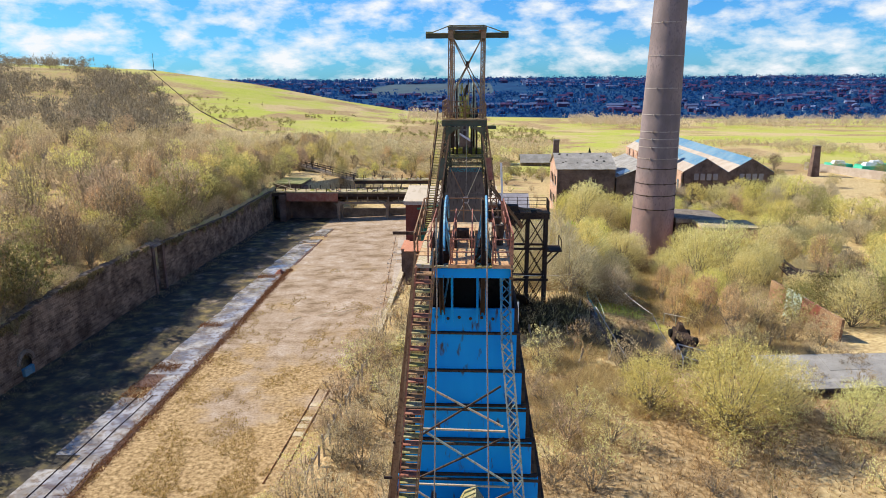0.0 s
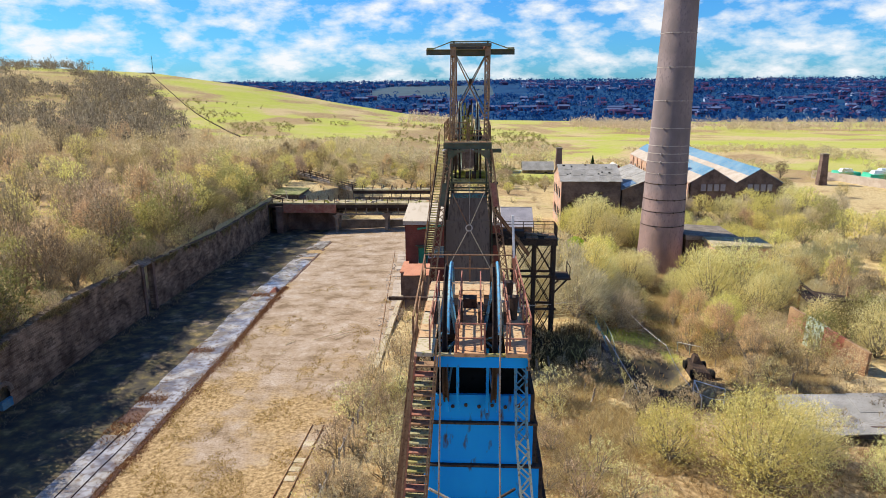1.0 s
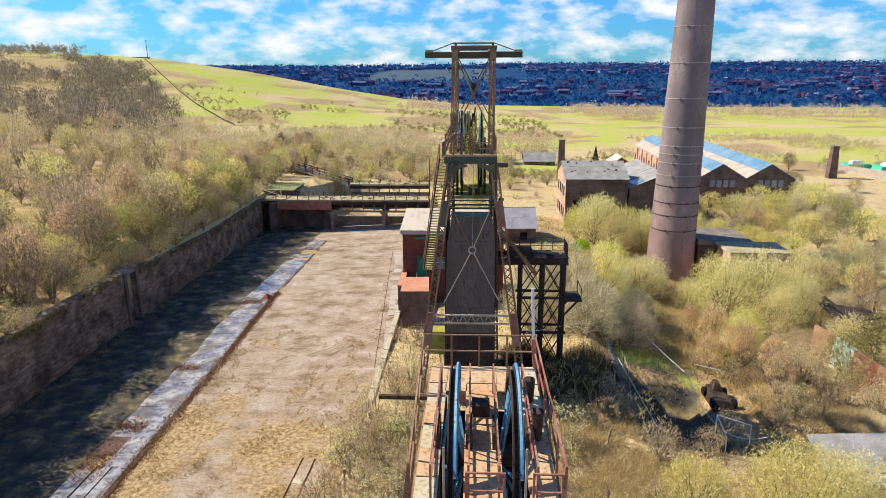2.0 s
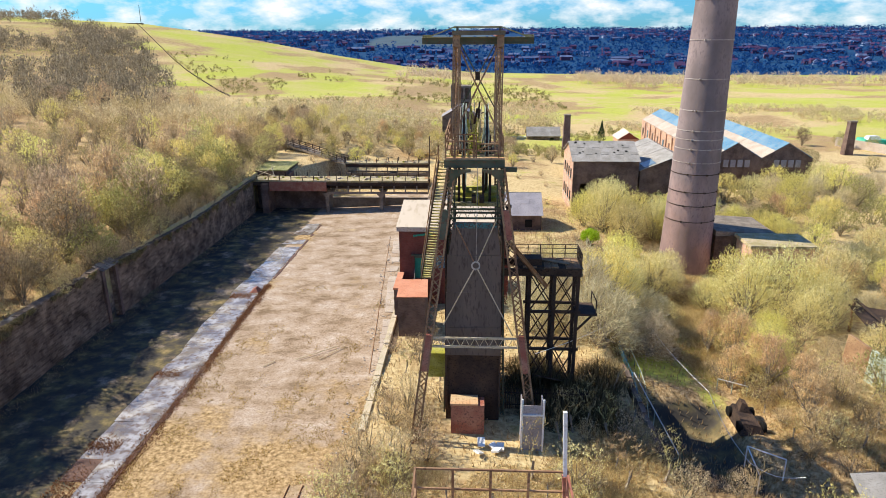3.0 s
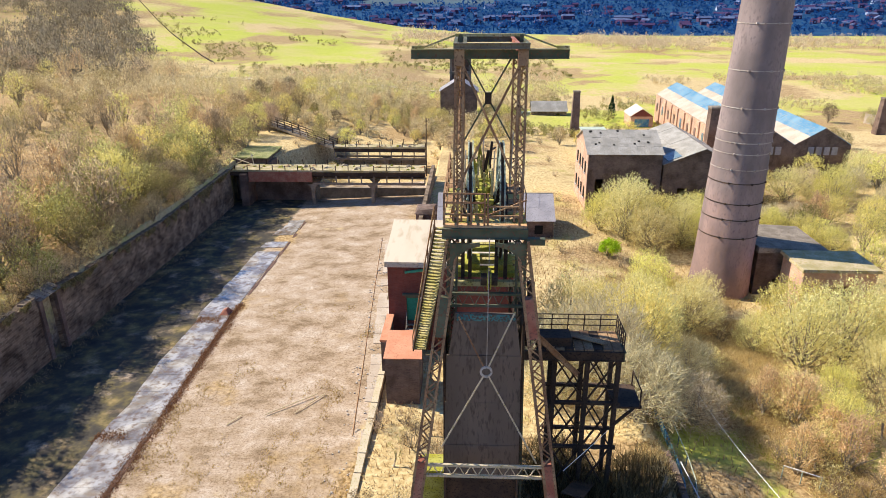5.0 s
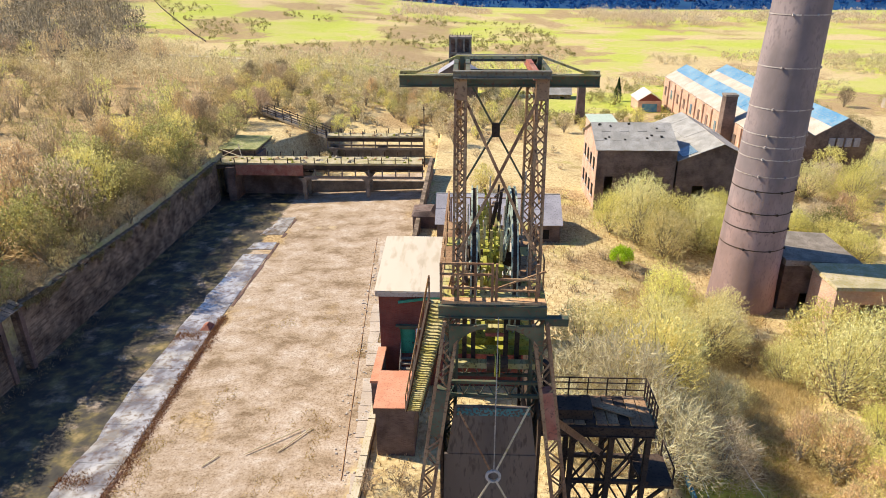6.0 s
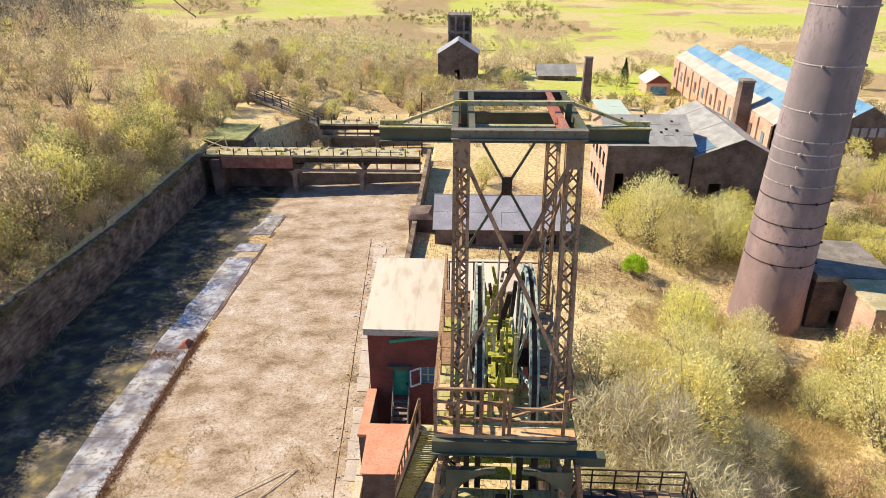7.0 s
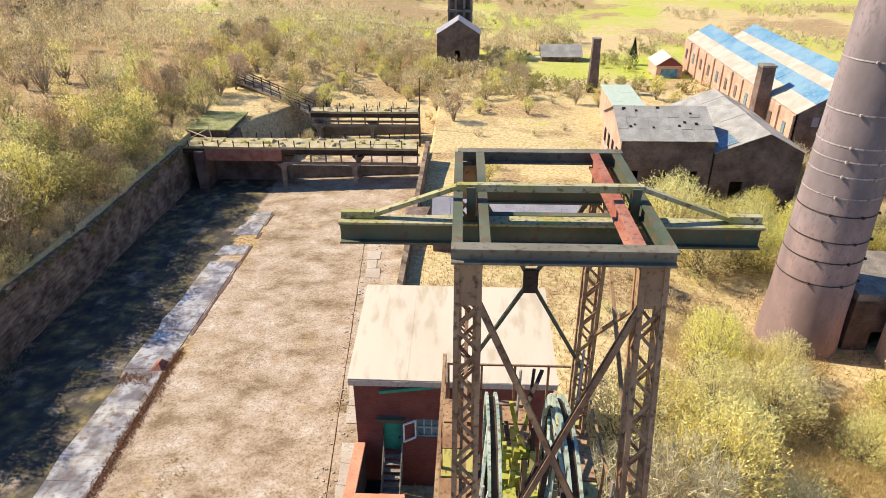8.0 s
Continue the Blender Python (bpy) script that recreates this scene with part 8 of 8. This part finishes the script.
for x, y, rad, n in [(4.5, 64.5, 3.2, 1500), (7.5, 62.5, 3.0, 1300), (5.0, 60.5, 2.6, 1000), (9.5, 65.5, 2.6, 1000), (8.8, 59.0, 2.2, 800), (4.2, 67.5, 2.4, 700)]:
    mound(dv, df, x, y, rad, n, 0.07, 2.3)
stuff("dead_stems", dv, df, LEAF["stems"], "dark dead stems and brambles under the landing", "brambles")
stuff("brambles", bv, bf, LEAF["bramble"], "tangled rust-brown brambles and bracken", "brambles")
tv, tf = [], []
for k in range(44000):
    u = 0.3 + 0.7 * r5.random()
    if u < 0.33:
        x, y = r5.uniform(-46, -44.2), r5.uniform(55, 140)
    elif u < 0.60:
        x, y = r5.uniform(XL - 8, XL - 0.9), r5.uniform(50, 140)
    else:
        x, y = r5.uniform(-8.6, 34), r5.uniform(32, 135)
    z = gz(x, y)
    h = r5.uniform(0.1, 0.3) * (1.0 if x < -9 else 1.8)
    sliver(tv, tf, Vector((x, y, z - 0.03)), Vector((x + r5.gauss(0, 0.12), y + r5.gauss(0, 0.12), z + h)), 0.05 if x < -9 else 0.09, r5)
for k in range(1500):
    x, y = r5.uniform(-9, 31), r5.uniform(26, 62)
    if (1.5 < x < 4.8 and y > 53) or (-3.5 < x < 1.5 and 52 < y) or noise.noise((x * 0.25, y * 0.25, 50)) < -0.12:
        continue
    for j in range(16):
        a, q = r5.uniform(0, math.tau), 0.32 * math.sqrt(r5.random())
        px, py = x + q * math.cos(a), y + q * math.sin(a)
        z = gz(px, py)
        sliver(tv, tf, Vector((px, py, z - 0.03)), Vector((px + 0.3 * math.cos(a) + r5.gauss(0, 0.1), py + 0.3 * math.sin(a) + r5.gauss(0, 0.1), z + r5.uniform(0.25, 0.6))), 0.045, r5)
stuff("dry_grass", tv, tf, LEAF["straw"], "tufts of dry straw-coloured grass", "grass")


# low grass in patches on the yard, weeds in the broken edges of the slabs, growth hanging over the west wall
yv, yf, rv, rf, iv, if_ = [], [], [], [], [], []
for k in range(70000):
    x, y = r5.uniform(-29.6, -9.6), 42 + 62 * r5.random() ** 1.4
    if noise.noise((x * 0.30, y * 0.17, 40)) + 0.5 * noise.noise((x * 1.1, y * 0.8, 41)) < 0.12 + 0.35 * sstep(66, 96, y) - 0.3 * sstep(-13, -10.5, x):
        continue
    z = gz(x, y)
    sliver(yv, yf, Vector((x, y, z - 0.03)), Vector((x + r5.gauss(0, 0.12), y + r5.gauss(0, 0.12), z + r5.uniform(0.06, 0.22))), 0.06, r5)
for k in range(15000):
    y = r5.uniform(41, 104)
    w = 0.55 + 0.9 * max(0.0, noise.noise((y * 0.25, 5.0, 44)))
    x = table(y, [40, 80, 101, 137], [-29.75, -29.85, -30.65, -30.45]) + r5.gauss(0.15, 0.5) * w
    if k % 5 == 0:
        x, y = r5.uniform(-34.4, -31.6), r5.choice((r5.gauss(59, 1.6), r5.gauss(64.5, 0.6), r5.gauss(77, 0.5), r5.gauss(99.5, 0.5)))
    z = gz(x, y) + (0.05 if x < -30.2 else 0.0)
    sliver(rv, rf, Vector((x, y, z - 0.03)), Vector((x + r5.gauss(0, 0.14), y + r5.gauss(0, 0.14), z + r5.uniform(0.06, 0.25))), 0.07, r5)
for k in range(16000):
    y = r5.uniform(36, 148)
    drop = max(0.0, noise.noise((y * 0.16, 9.0, 46)) + 0.6 * noise.noise((y * 0.7, 9.0, 47)) + 0.12) * 2.6
    if drop < 0.1:
        continue
    p = Vector((XL + r5.uniform(0.16, 0.34), y, wall_top(y) + 0.1 - drop * r5.random() ** 1.5))
    sliver(iv, if_, p, p + Vector((r5.uniform(-0.05, 0.2), r5.gauss(0, 0.18), r5.uniform(-0.5, 0.15))), 0.09, r5, Vector((1, 0, 0.4)))
stuff("yard_grass", yv, yf, LEAF["ochre"], "short ochre grass in patches on the yard", "grass")
stuff("yard_weeds", rv, rf, LEAF["russet"], "red-brown dead weeds in the broken slab edges", "weeds")
stuff("wall_growth", iv, if_, LEAF["ivy"], "dry brown growth hanging over the west wall", "plants")


def far_wood(name, n, place, material, label, hgt=(5, 8), per=30, size=0.55, upright=0.8):
    """Many rounded bare trees too far off to count: every crown a few tufts of twigs."""
    v, f = [], []
    for k in range(n):
        x, y = place()
        z = gz(x, y)
        h = r5.uniform(*hgt)
        w = h * r5.uniform(0.36, 0.56)
        sliver(v, f, Vector((x, y, z - 0.5)), Vector((x + r5.gauss(0, 0.4), y, z + h * 0.7)), 0.2, r5)
        tufts = [(Vector((x + r5.gauss(0, 0.45) * w, y + r5.gauss(0, 0.45) * w, z + h * r5.uniform(0.3, 0.82))), w * r5.uniform(0.35, 0.6)) for j in range(6)]
        for j in range(per):
            c, rad = tufts[j % 6]
            d = Vector((r5.gauss(0, 1), r5.gauss(0, 1), r5.gauss(0.25, 0.9))).normalized()
            p = c + d * rad * r5.uniform(0.5, 1.0)
            if p.z < z:
                continue
            if j % 3:
                bud(v, f, p, size * 0.62, r5, d)
            else:
                sliver(v, f, p, p + (d * 0.6 + Vector((r5.gauss(0, 0.3), r5.gauss(0, 0.3), upright))) * size * 1.3, size * 0.4, r5, d)
    return stuff(name, v, f, material, label, "woodland")


def on_hill():
    while True:
        x, y = r5.uniform(-470, -105), r5.uniform(235, 600)
        edge = -147 - (y - 338) * (0.57 if y > 338 else 0.4)
        if x < edge and noise.noise((x * 0.018, y * 0.018, 20)) > (-0.2 if y < 500 else 0.05):
            return x, y


def hill_foot():
    while True:
        x, y = r5.uniform(-200, 30), r5.uniform(205, 290)
        if noise.noise((x * 0.03, y * 0.03, 9)) > -0.22 + 0.5 * sstep(240, 290, y) * sstep(-120, -90, x) and not (-14 < x < 30 and y < 236):
            return x, y


def hill_bushes():
    while True:
        x, y = r5.uniform(-230, 40), r5.uniform(280, 520)
        if x > -130 - (y - 338) * 0.57 and noise.noise((x * 0.02, y * 0.03, 33)) > 0.08:
            return x, y


def track_scrub():
    while True:
        x, y = r5.uniform(-46, 9), r5.uniform(174, 238)
        if (y > 186 or x > -12) and not (-12 < x < 1 and 212 < y < 234) and noise.noise((x * 0.08, y * 0.08, 61)) > -0.15:
            return x, y


def garden_scrub():
    while True:
        x, y = r5.uniform(2, 47), r5.uniform(182, 250)
        if noise.noise((x * 0.07, y * 0.07, 71)) > 0.12 and not (13 < x < 27 and 215 < y < 232) and not (37 < x < 47 and 200 < y < 216) and not (19 < x < 25 and y < 190):
            return x, y


def valley_line():
    while True:
        x, y = r5.uniform(-60, 640), r5.uniform(510, 620)
        if noise.noise((x * 0.012, y * 0.02, 5)) > -0.1 + 0.25 * sstep(120, 40, x):
            return x, y


def east_scrub():
    while True:
        x, y = r5.uniform(40, 330), r5.uniform(222, 330)
        if noise.noise((x * 0.03, y * 0.03, 15)) > 0.08:
            return x, y


def crest():
    return r5.uniform(-520, -395), r5.uniform(600, 690)


far_wood("hill_wood", 1450, on_hill, LEAF["wood"], "bare brown wood on the hillside", (7, 12), 96, 0.85, 1.5)
far_wood("foot_wood", 1250, hill_foot, LEAF["wood_tan"], "tan scrub wood at the foot of the hill", (3, 7.5), 100, 0.41, 1.0)
far_wood("track_scrub", 560, track_scrub, LEAF["wood_tan"], "tan scrub beyond the gantries", (1.2, 4.2), 90, 0.34)
far_wood("garden_scrub", 220, garden_scrub, LEAF["olive"], "olive scrub round the far buildings", (1.2, 3.4), 110, 0.28)
far_wood("hill_bushes", 420, hill_bushes, LEAF["olive"], "scattered olive bushes and bracken on the grassy slope", (1.5, 4), 70, 0.45)
far_wood("valley_trees", 760, valley_line, LEAF["wood_pink"], "line of bare pinkish trees along the valley", (6, 12), 70, 0.85, 1.0)
far_wood("field_scrub", 1100, east_scrub, LEAF["wood_tan"], "scattered tan scrub in the fields", (1.5, 4), 60, 0.36)
far_wood("crest_trees", 130, crest, LEAF["wood"], "trees on the hilltop", (7, 13), 60, 1.1, 1.3)


# ---- hill mast and fence, town on the far ridge, yard beyond the fields ----
mz = gz(-348, 720)
mast = thing("radio_mast", (-348, 720, mz), "thin mast on the hilltop", "mast")
s = Solid(); s.tube((-348, 720, mz - 1), (-348, 720, mz + 19), 0.35, 0.2, 6); part("pole", s, M["rust_dark"], mast)
s = Solid(); s.box(-364, -346, 719, 721, mz - 1, mz + 1.4); part("plinth", s, M["concrete_dark"], mast)
fh = thing("hill_fence", (-230, 520, gz(-230, 520)), "dark fence line running down the hill", "fence")
for k in range(60):
    u0, u1 = k / 60, (k + 0.94) / 60
    a, b = (lerp(-350, -112, u0), lerp(715, 315, u0)), (lerp(-350, -112, u1), lerp(715, 315, u1))
    s = Solid(); s.bar((*a, gz(*a) + 0.7), (*b, gz(*b) + 0.35), 0.12, 0.7); part("panel", s, M["rust_dark"], fh)
path_v = Solid()
for k in range(40):
    x0, x1 = lerp(-150, 5, k / 40), lerp(-150, 5, (k + 1) / 40)
    y0, y1 = 268 + 6 * math.sin(k * 0.2), 268 + 6 * math.sin((k + 1) * 0.2)
    path_v.face((x0, y0, gz(x0, y0) + 0.25), (x1, y1, gz(x1, y1) + 0.25), (x1, y1 + 3.2, gz(x1, y1 + 3.2) + 0.25), (x0, y0 + 3.2, gz(x0, y0 + 3.2) + 0.25))
setting("footpath", path_v, M["deck_pale"], "pale footpath at the foot of the hill")

# town colours shifted to blue: the haze of distance is painted in
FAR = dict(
    roof_red=mat("hazed_roof_red", (0.05, 0.036, 0.10), (0.085, 0.046, 0.11), None, 0.02, 8, 0.9, 0),
    roof_grey=mat("hazed_roof_grey", (0.08, 0.11, 0.22), (0.13, 0.17, 0.30), None, 0.02, 8, 0.9, 0),
    wall_white=mat("hazed_wall_white", (0.30, 0.36, 0.52), (0.40, 0.45, 0.58), None, 0.02, 8, 0.9, 0),
    wall_red=mat("hazed_wall_red", (0.06, 0.042, 0.10), (0.11, 0.055, 0.10), None, 0.02, 8, 0.9, 0),
    tree=leaf_material("hazed_town_trees", (0.007, 0.040, 0.15), (0.022, 0.095, 0.25), 0.0, 0.0),
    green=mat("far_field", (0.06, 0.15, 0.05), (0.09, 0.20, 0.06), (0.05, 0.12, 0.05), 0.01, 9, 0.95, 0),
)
r6 = random.Random(21)
town = {k: Solid() for k in FAR}


def cottage_row(x, y, n, turn):
    z = gz(x, y)
    red = r6.random() < 0.6
    w, d, h = 7.5 * n, r6.uniform(7, 9), r6.uniform(5, 6.5)
    c, sn = math.cos(turn), math.sin(turn)
    def tp(a, b, e):
        return (x + a * c - b * sn, y + a * sn + b * c, z + e)
    wall_key = "wall_white" if r6.random() < 0.17 else "wall_red"
    town[wall_key].hull([tp(-w / 2, -d / 2, -3), tp(w / 2, -d / 2, -3), tp(w / 2, d / 2, -3), tp(-w / 2, d / 2, -3), tp(-w / 2, -d / 2, h), tp(w / 2, -d / 2, h), tp(w / 2, d / 2, h), tp(-w / 2, d / 2, h)])
    e = 0.5
    town["roof_red" if red else "roof_grey"].hull([tp(-w / 2 - e, -d / 2 - e, h), tp(w / 2 + e, -d / 2 - e, h), tp(w / 2 + e, d / 2 + e, h), tp(-w / 2 - e, d / 2 + e, h), tp(-w / 2, -0.2, h + 3.2), tp(w / 2, -0.2, h + 3.2), tp(w / 2, 0.2, h + 3.2), tp(-w / 2, 0.2, h + 3.2)])
    if wall_key == "wall_red":
        for k in range(n):
            a = -w / 2 + (k + 0.5) * 7.5
            if r6.random() < 0.3:
                town["wall_white"].hull([tp(a - 1, -d / 2 - 0.3, 1), tp(a + 1, -d / 2 - 0.3, 1), tp(a + 1, -d / 2 + 0.1, 1), tp(a - 1, -d / 2 + 0.1, 1), tp(a - 1, -d / 2 - 0.3, 3.4), tp(a + 1, -d / 2 - 0.3, 3.4), tp(a + 1, -d / 2 + 0.1, 3.4), tp(a - 1, -d / 2 + 0.1, 3.4)])


placed = 0
while placed < 1150:
    x, y = r6.uniform(-900, 1500), r6.uniform(1080, 2380)
    if abs(x) > y * 0.85:
        continue
    if noise.noise((x * 0.0035, y * 0.0035, 3.0)) < -0.12 or (-260 < x < 130 and 1500 < y < 2050):
        continue
    cottage_row(x, y, r6.choice((1, 2, 2, 3, 4)), r6.choice((0.1, -0.25, 0.35, 1.4)) + r6.uniform(-0.15, 0.15))
    placed += 1
for key, label in (("wall_white", "white house walls of the town on the ridge, distance haze in their colour"), ("wall_red", "red brick house walls of the town on the ridge, distance haze in their colour"), ("roof_red", "red roofs of the town on the ridge, distance haze in their colour"), ("roof_grey", "grey roofs of the town on the ridge, distance haze in their colour")):
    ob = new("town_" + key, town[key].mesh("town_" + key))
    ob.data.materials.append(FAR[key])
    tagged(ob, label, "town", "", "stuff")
v, f = [], []
for k in range(9500):
    x, y = r6.uniform(-1500, 1900), r6.uniform(960, 2420)
    if abs(x) > y * 0.85 or (-260 < x < 130 and 1500 < y < 2020 and r6.random() < 0.93):
        continue
    z, h = gz(x, y), r6.uniform(6, 15)
    for j in range(7):
        bud(v, f, Vector((x + r6.gauss(0, 4), y + r6.gauss(0, 4), z + h * r6.uniform(0.2, 1.0))), r6.uniform(2.2, 4.6), r6)
stuff("town_trees", v, f, FAR["tree"], "dark trees among the houses on the ridge, haze blue in their colour", "woodland")
# green waste containers and a pale wall at the edge of the fields
rw2 = thing("compound_wall", (112, 185, 1), "long pale compound wall beyond the scrub", "wall")
s = Solid(); s.bar((104, 214, gz(104, 214) + 1), (124, 160, gz(124, 160) + 1), 0.5, 3.0); part("wall", s, M["roof_tan"], rw2)
for x, y in ((113, 212), (119, 206), (125, 213)):
    c = thing("covered_heap", (x, y, gz(x, y)), "green sheeted heap with a white top in the compound", "container", "heaps in the compound")
    z = gz(x, y)
    s = Solid(); s.hull([(x - 4, y - 3, z - 0.5), (x + 4, y - 3, z - 0.5), (x + 4, y + 3, z - 0.5), (x - 4, y + 3, z - 0.5), (x - 3.2, y - 2.2, z + 2.2), (x + 3, y - 2.4, z + 2.4), (x + 3.2, y + 2, z + 2.2), (x - 3, y + 2.3, z + 2.5)]); part("sheet", s, M["green_cloth"], c)
    s = Solid(); s.hull([(x - 2, y - 1.4, z + 2.2), (x + 1.6, y - 1.5, z + 2.3), (x + 1.8, y + 1.3, z + 2.3), (x - 1.9, y + 1.2, z + 2.3), (x - 1.5, y - 1, z + 3.3), (x + 1.2, y - 1.1, z + 3.2), (x + 1.3, y + 0.9, z + 3.3), (x - 1.4, y + 0.8, z + 3.2)]); part("cover", s, M["white_paint"], c)
